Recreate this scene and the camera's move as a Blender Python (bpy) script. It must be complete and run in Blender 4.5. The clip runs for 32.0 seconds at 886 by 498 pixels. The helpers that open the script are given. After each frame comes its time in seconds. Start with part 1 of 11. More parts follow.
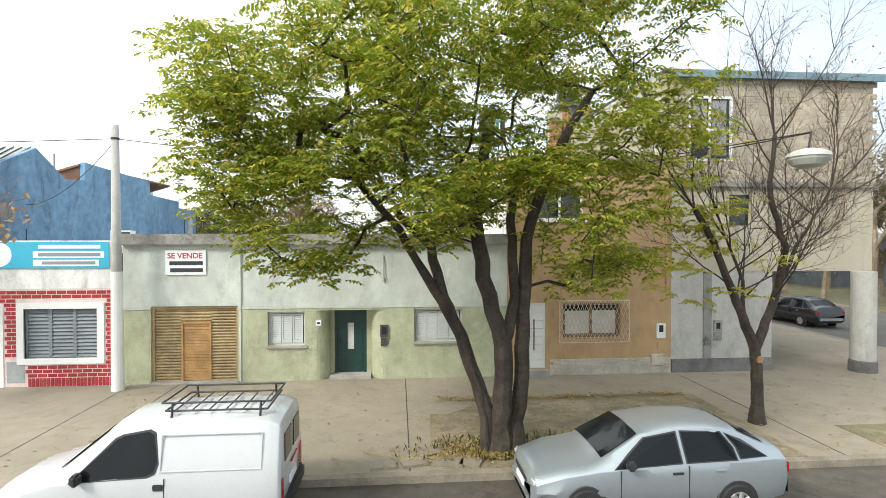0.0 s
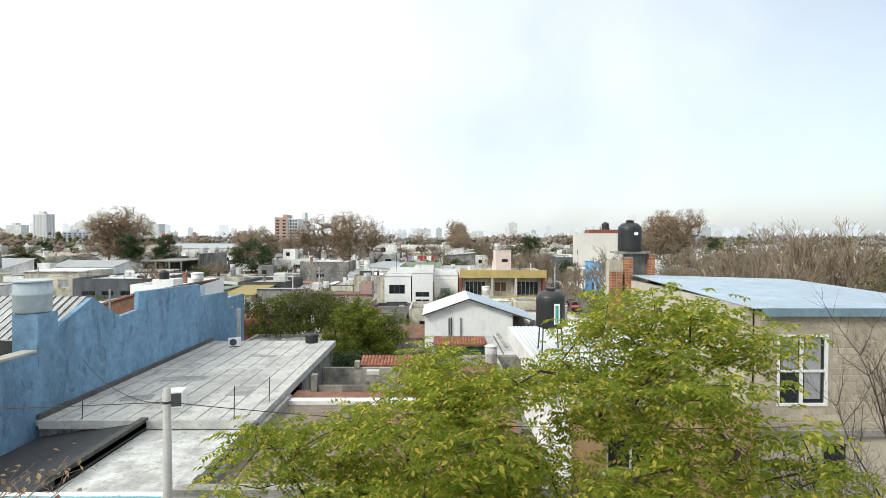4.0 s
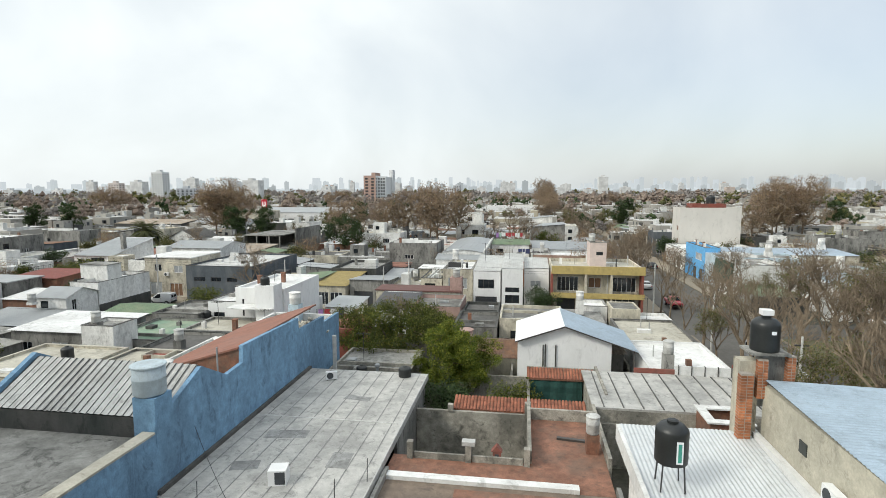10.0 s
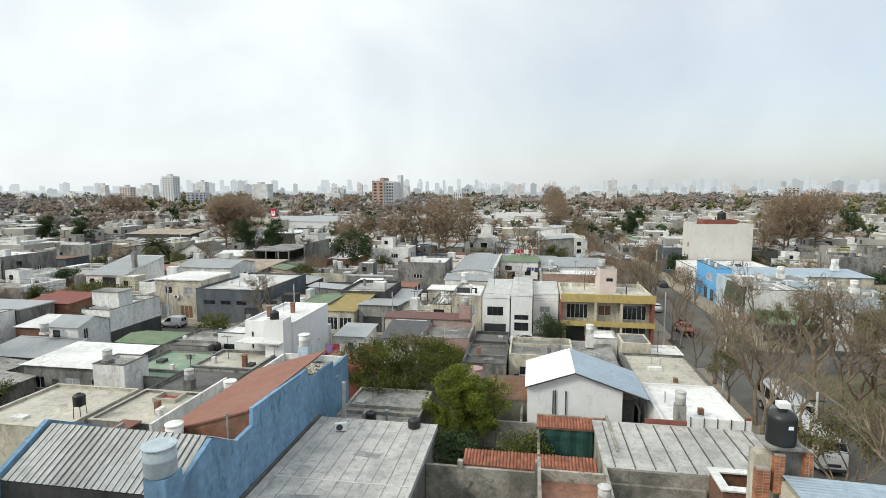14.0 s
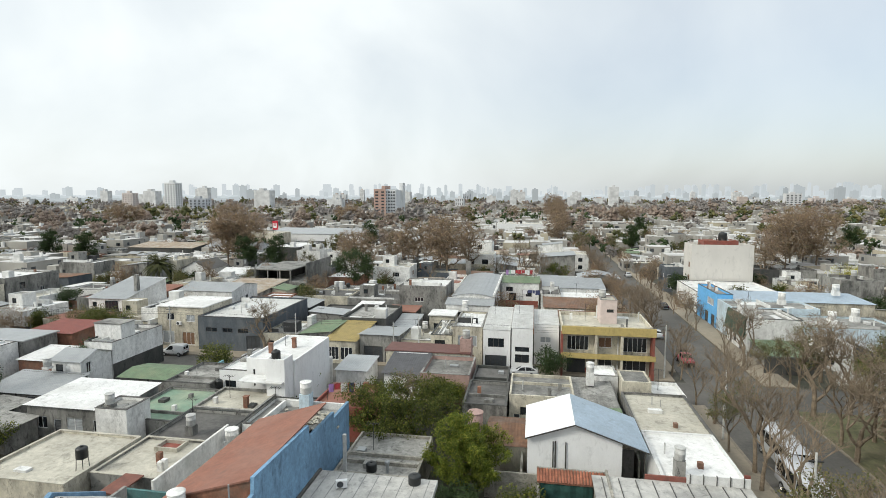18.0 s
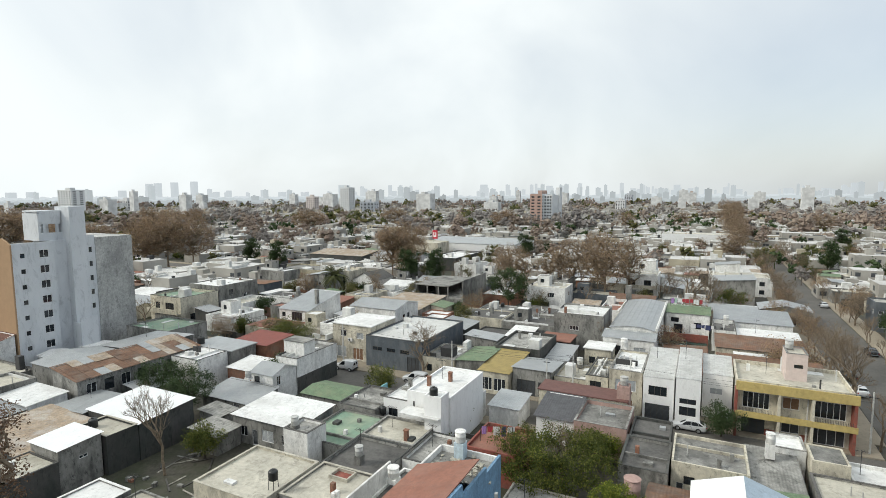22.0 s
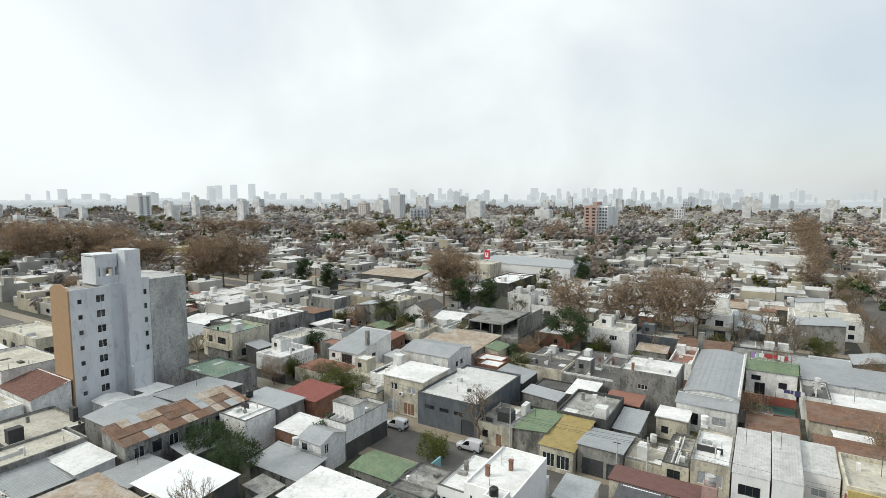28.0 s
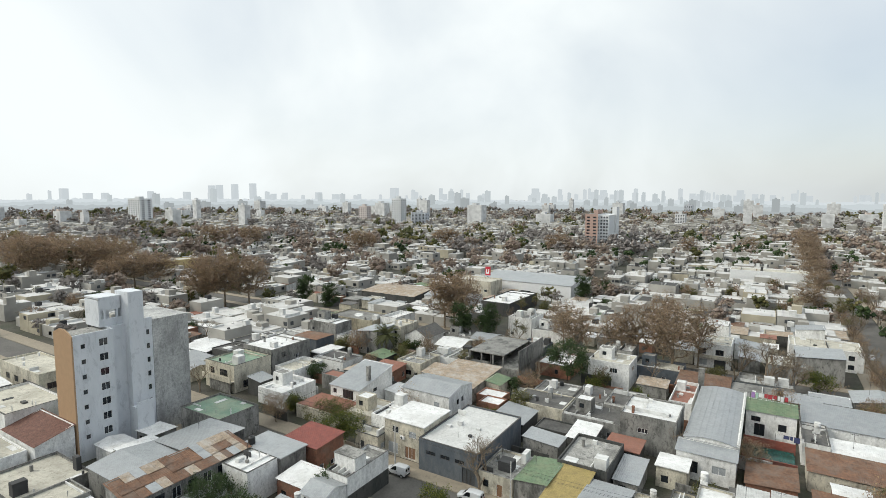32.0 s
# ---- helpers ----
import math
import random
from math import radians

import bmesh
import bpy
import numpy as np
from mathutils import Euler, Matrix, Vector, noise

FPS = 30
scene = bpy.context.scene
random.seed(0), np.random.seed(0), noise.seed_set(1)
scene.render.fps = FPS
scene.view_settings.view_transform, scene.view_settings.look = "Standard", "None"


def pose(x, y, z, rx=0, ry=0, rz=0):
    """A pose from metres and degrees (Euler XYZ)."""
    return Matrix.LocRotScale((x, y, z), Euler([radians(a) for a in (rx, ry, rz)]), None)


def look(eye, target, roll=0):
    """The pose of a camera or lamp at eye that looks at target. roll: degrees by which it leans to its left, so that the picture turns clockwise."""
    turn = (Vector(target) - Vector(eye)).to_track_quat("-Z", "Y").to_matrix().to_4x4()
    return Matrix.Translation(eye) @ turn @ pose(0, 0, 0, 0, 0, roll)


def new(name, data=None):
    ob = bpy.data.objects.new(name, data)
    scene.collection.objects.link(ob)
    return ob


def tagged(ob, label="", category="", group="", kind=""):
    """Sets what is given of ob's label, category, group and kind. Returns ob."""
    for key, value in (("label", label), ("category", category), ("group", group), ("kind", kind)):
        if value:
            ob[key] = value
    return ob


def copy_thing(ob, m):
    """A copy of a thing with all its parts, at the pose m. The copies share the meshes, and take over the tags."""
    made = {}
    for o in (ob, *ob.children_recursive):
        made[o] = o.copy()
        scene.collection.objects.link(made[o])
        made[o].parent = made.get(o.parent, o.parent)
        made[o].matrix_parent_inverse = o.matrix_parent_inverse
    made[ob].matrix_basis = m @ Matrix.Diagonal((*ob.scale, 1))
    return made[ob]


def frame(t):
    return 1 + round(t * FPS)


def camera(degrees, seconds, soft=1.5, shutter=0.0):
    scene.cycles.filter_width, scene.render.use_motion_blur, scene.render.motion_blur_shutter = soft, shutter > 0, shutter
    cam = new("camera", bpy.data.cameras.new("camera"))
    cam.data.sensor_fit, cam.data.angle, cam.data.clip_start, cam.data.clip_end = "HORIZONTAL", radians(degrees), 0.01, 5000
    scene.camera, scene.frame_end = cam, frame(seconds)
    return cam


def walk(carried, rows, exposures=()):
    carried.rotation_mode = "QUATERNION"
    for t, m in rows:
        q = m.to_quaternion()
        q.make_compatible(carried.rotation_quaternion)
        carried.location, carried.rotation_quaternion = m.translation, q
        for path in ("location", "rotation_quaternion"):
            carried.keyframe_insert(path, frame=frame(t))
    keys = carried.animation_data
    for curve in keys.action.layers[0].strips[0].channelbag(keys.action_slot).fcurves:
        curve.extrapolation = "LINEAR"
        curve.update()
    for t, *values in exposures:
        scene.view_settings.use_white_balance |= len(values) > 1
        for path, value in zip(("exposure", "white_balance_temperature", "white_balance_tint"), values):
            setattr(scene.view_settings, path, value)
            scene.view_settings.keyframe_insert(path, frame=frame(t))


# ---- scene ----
cam = camera(79.6, 32.0, soft=0.85)
# seconds, x, y, z, yaw, pitch, roll
PATH = [
    (0.0, 0.00, 0.00, 4.52, -4.80, -1.01, 0.03),
    (0.5, -0.19, 0.10, 5.05, -4.74, -1.13, 0.01),
    (1.0, -0.32, 0.31, 5.72, -4.70, -1.20, -0.01),
    (1.5, -0.40, 0.47, 6.70, -4.43, -1.24, -0.03),
    (2.0, -0.41, 0.58, 7.77, -1.80, -1.17, -0.04),
    (2.5, -0.43, 0.53, 8.84, -1.23, -1.12, 0.00),
    (3.0, -0.45, 0.55, 10.01, -0.90, -1.13, 0.00),
    (3.5, -0.47, 0.77, 11.01, -0.65, -1.09, -0.05),
    (4.0, -0.53, 1.22, 12.03, -0.53, -1.14, -0.11),
    (4.5, -0.61, 1.86, 12.94, -0.28, -1.12, -0.17),
    (6.5, -1.30, 3.49, 16.18, -0.14, -1.12, -0.19),
    (7.0, -1.33, 3.48, 16.69, -0.13, -1.81, -0.22),
    (7.5, -1.35, 3.45, 17.12, -0.15, -4.36, -0.19),
    (8.0, -1.35, 3.42, 17.54, 0.47, -6.21, -0.18),
    (8.5, -1.34, 3.39, 17.79, 3.68, -6.27, -0.11),
    (9.0, -1.33, 3.36, 17.88, 7.27, -6.32, 0.02),
    (9.5, -1.34, 3.34, 17.91, 8.16, -6.35, 0.07),
    (10.0, -1.38, 3.30, 18.16, 8.59, -6.41, 0.07),
    (10.5, -1.38, 3.30, 18.49, 8.97, -6.52, 0.08),
    (11.0, -1.33, 3.35, 18.78, 9.30, -6.64, 0.09),
    (11.5, -1.35, 3.37, 19.18, 9.42, -6.66, 0.05),
    (12.0, -1.39, 3.40, 19.80, 9.44, -6.58, 0.05),
    (12.5, -1.42, 3.38, 20.47, 9.42, -6.49, 0.07),
    (13.0, -1.45, 3.53, 21.03, 9.45, -6.39, 0.06),
    (13.5, -1.51, 3.67, 21.42, 9.47, -6.32, 0.08),
    (14.0, -1.59, 3.83, 21.81, 9.46, -6.27, 0.07),
    (14.5, -1.65, 3.94, 22.22, 9.46, -6.19, 0.05),
    (16.5, -1.71, 4.01, 24.09, 9.50, -6.00, 0.02),
    (17.0, -1.70, 4.07, 24.57, 9.53, -5.93, -0.01),
    (17.5, -1.68, 4.06, 25.12, 9.58, -5.90, -0.03),
    (18.0, -1.54, 3.98, 25.83, 9.64, -5.85, -0.03),
    (18.5, -1.47, 4.00, 26.61, 9.68, -5.80, -0.01),
    (19.0, -1.47, 4.01, 27.47, 9.68, -5.81, -0.01),
    (19.5, -1.48, 4.04, 28.24, 9.68, -5.81, -0.01),
    (20.0, -1.48, 4.03, 28.92, 10.06, -5.81, -0.00),
    (20.5, -1.56, 4.01, 29.57, 13.55, -5.82, 0.04),
    (21.0, -1.62, 3.98, 30.16, 18.12, -5.85, 0.13),
    (21.5, -1.66, 4.05, 30.64, 22.04, -5.87, 0.20),
    (22.0, -1.70, 4.04, 31.19, 26.25, -5.90, 0.26),
    (22.5, -1.73, 4.07, 31.85, 28.40, -5.89, 0.25),
    (23.0, -1.75, 4.07, 32.68, 29.45, -5.87, 0.26),
    (23.5, -1.93, 4.39, 33.29, 29.99, -5.86, 0.25),
    (24.0, -2.80, 5.61, 33.76, 30.28, -5.78, 0.22),
    (24.5, -3.91, 6.98, 34.26, 30.51, -5.75, 0.20),
    (25.0, -4.85, 8.17, 34.65, 30.74, -5.74, 0.15),
    (25.5, -5.57, 8.96, 35.13, 30.96, -5.74, 0.09),
    (27.5, -6.14, 9.28, 38.33, 31.51, -5.69, -0.05),
    (28.0, -6.17, 9.32, 39.26, 31.54, -5.68, -0.07),
    (28.5, -6.22, 9.33, 40.28, 31.54, -5.67, -0.08),
    (29.0, -6.25, 9.35, 41.28, 31.57, -5.67, -0.09),
    (29.5, -6.30, 9.41, 42.32, 31.58, -5.69, -0.11),
    (30.0, -6.38, 9.44, 43.39, 31.59, -5.72, -0.12),
    (30.5, -6.43, 9.50, 44.46, 31.61, -5.75, -0.18),
    (31.0, -6.45, 9.53, 45.53, 31.64, -5.76, -0.22),
    (31.5, -6.48, 9.56, 46.54, 31.65, -5.78, -0.26),
    (32.0, -6.51, 9.59, 47.52, 31.64, -5.79, -0.24),
]
walk(cam, [(t, pose(x, y, z, 90 + pitch, roll, yaw)) for t, x, y, z, yaw, pitch, roll in PATH],
     exposures=((0, 0.8), (1.5, 0.82), (3, 0.55), (4, 0.36), (6.5, 0.05), (9, 0.03), (20, 0.0), (25, -0.04), (32, -0.03)))

# ---- light: a winter sun far to the left, spread wide by a white veil of cloud ----
SUN_AZ, SUN_EL = 124.0, 38.0   # degrees left of +y, above the horizon
world = bpy.data.worlds.new("sky")
scene.world = world
world.use_nodes = True
wn, wl = world.node_tree.nodes, world.node_tree.links
wn.clear()
w_out = wn.new("ShaderNodeOutputWorld")
w_bg = wn.new("ShaderNodeBackground")
w_sky = wn.new("ShaderNodeTexSky")
w_sky.sky_type = "NISHITA"
w_sky.sun_disc = False
w_sky.sun_elevation = radians(SUN_EL)
w_sky.sun_rotation = radians(-SUN_AZ)
w_sky.air_density, w_sky.dust_density, w_sky.ozone_density = 1.0, 2.5, 1.0
w_veil = wn.new("ShaderNodeTexNoise")
w_veil.inputs["Scale"].default_value = 2.2
w_veil.inputs["Detail"].default_value = 5
w_veil.inputs["Distortion"].default_value = 0.4
w_range = wn.new("ShaderNodeMapRange")
w_range.inputs["From Min"].default_value, w_range.inputs["From Max"].default_value = 0.3, 0.7
w_range.inputs["To Min"].default_value, w_range.inputs["To Max"].default_value = 0.58, 1.0
wl.new(w_veil.outputs["Fac"], w_range.inputs["Value"])
w_dir = wn.new("ShaderNodeTexCoord")
w_sep = wn.new("ShaderNodeSeparateXYZ")
wl.new(w_dir.outputs["Generated"], w_sep.inputs[0])
w_up = wn.new("ShaderNodeMapRange")   # the veil closes towards the zenith
w_up.inputs["From Min"].default_value, w_up.inputs["From Max"].default_value = 0.45, 0.85
w_up.inputs["To Min"].default_value, w_up.inputs["To Max"].default_value = 1.0, 1.5
wl.new(w_sep.outputs["Z"], w_up.inputs["Value"])
w_mul = wn.new("ShaderNodeMath")
w_mul.operation = "MULTIPLY"
wl.new(w_range.outputs[0], w_mul.inputs[0])
wl.new(w_up.outputs[0], w_mul.inputs[1])
w_mix = wn.new("ShaderNodeMix")
w_mix.data_type = "RGBA"
w_mix.inputs["B"].default_value = (7.5, 7.95, 8.0, 1)
w_side = wn.new("ShaderNodeMapRange")   # and away from the sun
w_side.inputs["From Min"].default_value, w_side.inputs["From Max"].default_value = -0.35, 0.75
w_side.inputs["To Min"].default_value, w_side.inputs["To Max"].default_value = 1.12, 0.45
wl.new(w_sep.outputs["X"], w_side.inputs["Value"])
w_mul2 = wn.new("ShaderNodeMath")
w_mul2.operation, w_mul2.use_clamp = "MULTIPLY", True
wl.new(w_mul.outputs[0], w_mul2.inputs[0])
wl.new(w_side.outputs[0], w_mul2.inputs[1])
wl.new(w_mul2.outputs[0], w_mix.inputs["Factor"])
wl.new(w_sky.outputs[0], w_mix.inputs["A"])
w_bg.inputs["Strength"].default_value = 0.13
w_top = wn.new("ShaderNodeMapRange")   # an overcast sky is brightest overhead
w_top.interpolation_type = "SMOOTHSTEP"
w_top.inputs["From Min"].default_value, w_top.inputs["From Max"].default_value = 0.42, 1.0
w_top.inputs["To Min"].default_value, w_top.inputs["To Max"].default_value = 1.0, 1.4
wl.new(w_sep.outputs["Z"], w_top.inputs["Value"])
w_lift = wn.new("ShaderNodeVectorMath")
w_lift.operation = "SCALE"
wl.new(w_mix.outputs["Result"], w_lift.inputs[0])
wl.new(w_top.outputs[0], w_lift.inputs["Scale"])
wl.new(w_lift.outputs[0], w_bg.inputs["Color"])
wl.new(w_bg.outputs[0], w_out.inputs[0])
sun_data = bpy.data.lights.new("sun", "SUN")
sun_data.energy, sun_data.angle, sun_data.color = 2.1, radians(14.0), (1.0, 0.965, 0.86)
sun = new("sun", sun_data)
_a, _e = radians(SUN_AZ), radians(SUN_EL)
sun.matrix_world = look((0, 0, 90), (10 * math.sin(_a) * math.cos(_e), -10 * math.cos(_a) * math.cos(_e), 90 - 10 * math.sin(_e)))
# ---- building kit ----
def part(name, bm, material, parent=None, label="", smooth=False):
    """Links a bmesh as one mesh object under a thing or a part."""
    me = bpy.data.meshes.new(name)
    bm.to_mesh(me)
    bm.free()
    if smooth:
        me.shade_smooth()
    me.materials.append(material)
    ob = new(name, me)
    if parent is not None:
        ob.parent = parent
        if parent.type == "MESH":
            pass
    if label:
        ob["label"] = label
    return ob


def thing(name, label, category, x=0.0, y=0.0, z=0.0, rz=0.0, group="", kind=""):
    e = new(name)
    e.empty_display_size = 0.2
    e.matrix_world = pose(x, y, z, 0, 0, rz)
    return tagged(e, label, category, group, kind)


def box(bm, x0, x1, y0, y1, z0, z1):
    v = [bm.verts.new(p) for p in ((x0, y0, z0), (x1, y0, z0), (x1, y1, z0), (x0, y1, z0), (x0, y0, z1), (x1, y0, z1), (x1, y1, z1), (x0, y1, z1))]
    for f in ((0, 3, 2, 1), (4, 5, 6, 7), (0, 1, 5, 4), (1, 2, 6, 5), (2, 3, 7, 6), (3, 0, 4, 7)):
        bm.faces.new([v[i] for i in f])
    return bm


def boxes(*bs):
    bm = bmesh.new()
    for b in bs:
        box(bm, *b)
    return bm


def prism(bm, pts, axis, a, b):
    """Extrudes a closed 2D outline along x ('x': pts are y, z), y (pts x, z) or z (pts x, y) from a to b."""
    def at(p, s):
        return {"x": (s, p[0], p[1]), "y": (p[0], s, p[1]), "z": (p[0], p[1], s)}[axis]
    lo = [bm.verts.new(at(p, a)) for p in pts]
    hi = [bm.verts.new(at(p, b)) for p in pts]
    k = len(pts)
    bm.faces.new(lo[::-1])
    bm.faces.new(hi)
    for i in range(k):
        bm.faces.new((lo[i], lo[(i + 1) % k], hi[(i + 1) % k], hi[i]))
    bmesh.ops.recalc_face_normals(bm, faces=bm.faces[:])
    return bm


def tube(bm, p0, p1, r0, r1=None, n=10, caps=True):
    """A tapered round bar between two points."""
    r1 = r0 if r1 is None else r1
    p0, p1 = Vector(p0), Vector(p1)
    d = (p1 - p0)
    q = d.to_track_quat("Z", "Y") if d.length > 1e-6 else Vector((0, 0, 1)).to_track_quat("Z", "Y")
    ring = [[bm.verts.new(p + q @ Vector((r * math.cos(2 * math.pi * i / n), r * math.sin(2 * math.pi * i / n), 0))) for i in range(n)] for p, r in ((p0, r0), (p1, r1))]
    for i in range(n):
        bm.faces.new((ring[0][i], ring[0][(i + 1) % n], ring[1][(i + 1) % n], ring[1][i]))
    if caps:
        bm.faces.new(ring[0][::-1])
        bm.faces.new(ring[1])
    return bm


def lathe(bm, profile, x=0, y=0, n=20):
    """Turns (radius, z) pairs round an upright axis."""
    rows = [[bm.verts.new((x + r * math.cos(2 * math.pi * i / n), y + r * math.sin(2 * math.pi * i / n), z)) for i in range(n)] for r, z in profile]
    for a, b in zip(rows, rows[1:]):
        for i in range(n):
            bm.faces.new((a[i], a[(i + 1) % n], b[(i + 1) % n], b[i]))
    bm.faces.new(rows[0][::-1])
    bm.faces.new(rows[-1])
    return bm
# ---- materials ----
MATS = {}


def mat(name, color, rough=0.85, metal=0.0, vary=0.12, scale=1.2, grain=18.0, bump=0.15, stain=None, stain_amount=0.0, rand=0.0, coat=0.0, streak=False):
    """Procedural surface: base colour with broad stains, fine grain, relief, and a shift from piece to piece."""
    if name in MATS:
        return MATS[name]
    m = bpy.data.materials.new(name)
    m.use_nodes = True
    nt = m.node_tree
    n, l = nt.nodes, nt.links
    b = n["Principled BSDF"]
    b.inputs["Roughness"].default_value = rough
    b.inputs["Metallic"].default_value = metal
    if coat:
        b.inputs["Coat Weight"].default_value = coat
        b.inputs["Coat Roughness"].default_value = 0.06
    geo = n.new("ShaderNodeNewGeometry")
    mp = n.new("ShaderNodeMapping")
    mp.inputs["Scale"].default_value = (1, 1, 0.42 if streak else 1)
    l.new(geo.outputs["Position"], mp.inputs["Vector"])
    big = n.new("ShaderNodeTexNoise")
    big.inputs["Scale"].default_value = scale
    big.inputs["Detail"].default_value = 5
    big.inputs["Roughness"].default_value = 0.62
    l.new(mp.outputs[0], big.inputs["Vector"])
    fine = n.new("ShaderNodeTexNoise")
    fine.inputs["Scale"].default_value = grain
    fine.inputs["Detail"].default_value = 3
    l.new(geo.outputs["Position"], fine.inputs["Vector"])
    ramp = n.new("ShaderNodeMapRange")
    ramp.inputs["From Min"].default_value, ramp.inputs["From Max"].default_value = 0.3, 0.7
    ramp.inputs["To Min"].default_value, ramp.inputs["To Max"].default_value = 1 - vary, 1 + vary
    l.new(big.outputs["Fac"], ramp.inputs["Value"])
    ramp2 = n.new("ShaderNodeMapRange")
    ramp2.inputs["From Min"].default_value, ramp2.inputs["From Max"].default_value = 0.3, 0.7
    ramp2.inputs["To Min"].default_value, ramp2.inputs["To Max"].default_value = 1 - vary * 0.6, 1 + vary * 0.6
    l.new(fine.outputs["Fac"], ramp2.inputs["Value"])
    mul = n.new("ShaderNodeMath")
    mul.operation = "MULTIPLY"
    l.new(ramp.outputs[0], mul.inputs[0])
    l.new(ramp2.outputs[0], mul.inputs[1])
    last = mul.outputs[0]
    if vary > 0.07:
        mid = n.new("ShaderNodeTexNoise")
        mid.inputs["Scale"].default_value = 2.3
        mid.inputs["Detail"].default_value = 5
        mid.inputs["Roughness"].default_value = 0.65
        l.new(geo.outputs["Position"], mid.inputs["Vector"])
        r_mid = n.new("ShaderNodeMapRange")
        r_mid.inputs["From Min"].default_value, r_mid.inputs["From Max"].default_value = 0.36, 0.64
        r_mid.inputs["To Min"].default_value, r_mid.inputs["To Max"].default_value = 1 - vary * 0.9, 1 + vary * 0.7
        l.new(mid.outputs["Fac"], r_mid.inputs["Value"])
        m_mid = n.new("ShaderNodeMath")
        m_mid.operation = "MULTIPLY"
        l.new(last, m_mid.inputs[0])
        l.new(r_mid.outputs[0], m_mid.inputs[1])
        last = m_mid.outputs[0]
    if rand:
        info = n.new("ShaderNodeObjectInfo")
        r3 = n.new("ShaderNodeMapRange")
        r3.inputs["To Min"].default_value, r3.inputs["To Max"].default_value = 1 - rand, 1 + rand
        l.new(info.outputs["Random"], r3.inputs["Value"])
        m2 = n.new("ShaderNodeMath")
        m2.operation = "MULTIPLY"
        l.new(last, m2.inputs[0])
        l.new(r3.outputs[0], m2.inputs[1])
        last = m2.outputs[0]
    vm = n.new("ShaderNodeVectorMath")
    vm.operation = "SCALE"
    vm.inputs[0].default_value = color
    l.new(last, vm.inputs["Scale"])
    col = vm.outputs[0]
    if stain:
        st = n.new("ShaderNodeTexNoise")
        st.inputs["Scale"].default_value = scale * 0.45
        st.inputs["Detail"].default_value = 8
        st.inputs["Roughness"].default_value = 0.7
        l.new(mp.outputs[0], st.inputs["Vector"])
        sr = n.new("ShaderNodeMapRange")
        sr.inputs["From Min"].default_value, sr.inputs["From Max"].default_value = 0.47, 0.62
        sr.inputs["To Max"].default_value = stain_amount
        l.new(st.outputs["Fac"], sr.inputs["Value"])
        mix = n.new("ShaderNodeMix")
        mix.data_type = "RGBA"
        l.new(sr.outputs[0], mix.inputs["Factor"])
        l.new(col, mix.inputs["A"])
        mix.inputs["B"].default_value = (*stain, 1)
        col = mix.outputs["Result"]
        sp = n.new("ShaderNodeTexNoise")
        sp.inputs["Scale"].default_value = scale * 2.6
        sp.inputs["Detail"].default_value = 9
        sp.inputs["Roughness"].default_value = 0.75
        sp.inputs["Distortion"].default_value = 0.6
        l.new(mp.outputs[0], sp.inputs["Vector"])
        s2 = n.new("ShaderNodeMapRange")
        s2.inputs["From Min"].default_value, s2.inputs["From Max"].default_value = 0.53, 0.64
        s2.inputs["To Max"].default_value = min(0.85, stain_amount)
        l.new(sp.outputs["Fac"], s2.inputs["Value"])
        mix2 = n.new("ShaderNodeMix")
        mix2.data_type = "RGBA"
        l.new(s2.outputs[0], mix2.inputs["Factor"])
        l.new(col, mix2.inputs["A"])
        mix2.inputs["B"].default_value = (stain[0] * 0.6, stain[1] * 0.6, stain[2] * 0.6, 1)
        col = mix2.outputs["Result"]
    l.new(col, b.inputs["Base Color"])
    if bump:
        bp = n.new("ShaderNodeBump")
        bp.inputs["Strength"].default_value = bump
        bp.inputs["Distance"].default_value = 0.02
        l.new(fine.outputs["Fac"], bp.inputs["Height"])
        l.new(bp.outputs[0], b.inputs["Normal"])
    MATS[name] = m
    return m


def glass(name, color=(0.02, 0.025, 0.03), rough=0.06):
    """Window glass seen from outside by day: a dark, glossy pane."""
    return mat(name, color, rough=rough, vary=0.2, scale=0.4, bump=0, coat=0.5)
WHITE = mat("white_paint", (0.76, 0.755, 0.73), stain=(0.3, 0.29, 0.265), stain_amount=0.42, scale=0.8, rand=0.05, streak=True)
CLEANW = mat("fresh_white_paint", (0.8, 0.8, 0.79), vary=0.04, stain=(0.55, 0.545, 0.53), stain_amount=0.25, scale=0.6, streak=True)
CREAM = mat("cream_paint", (0.56, 0.52, 0.42), stain=(0.15, 0.135, 0.11), stain_amount=0.6, scale=0.8, rand=0.08, streak=True)
GREYP = mat("grey_render", (0.27, 0.265, 0.245), stain=(0.05, 0.05, 0.046), stain_amount=0.8, scale=0.7, rand=0.15, streak=True)
DARKC = mat("blackened_render", (0.075, 0.073, 0.068), stain=(0.03, 0.038, 0.034), stain_amount=0.7, scale=0.6, rand=0.2, streak=True)
PINK = mat("pink_paint", (0.4, 0.27, 0.235), stain=(0.25, 0.17, 0.155), stain_amount=0.4, scale=0.8, streak=True)
YELLOW = mat("ochre_paint", (0.48, 0.37, 0.14), stain=(0.35, 0.28, 0.12), stain_amount=0.3, scale=0.6, streak=True)
LBLUE = mat("pale_blue_paint", (0.5, 0.6, 0.66), stain=(0.3, 0.33, 0.34), stain_amount=0.4, streak=True)
BLUE = mat("blue_wall_paint", (0.175, 0.315, 0.46), vary=0.18, stain=(0.06, 0.1, 0.145), stain_amount=0.5, scale=0.45, streak=True)
SKYB = mat("sky_blue_paint", (0.14, 0.42, 0.75), vary=0.1)
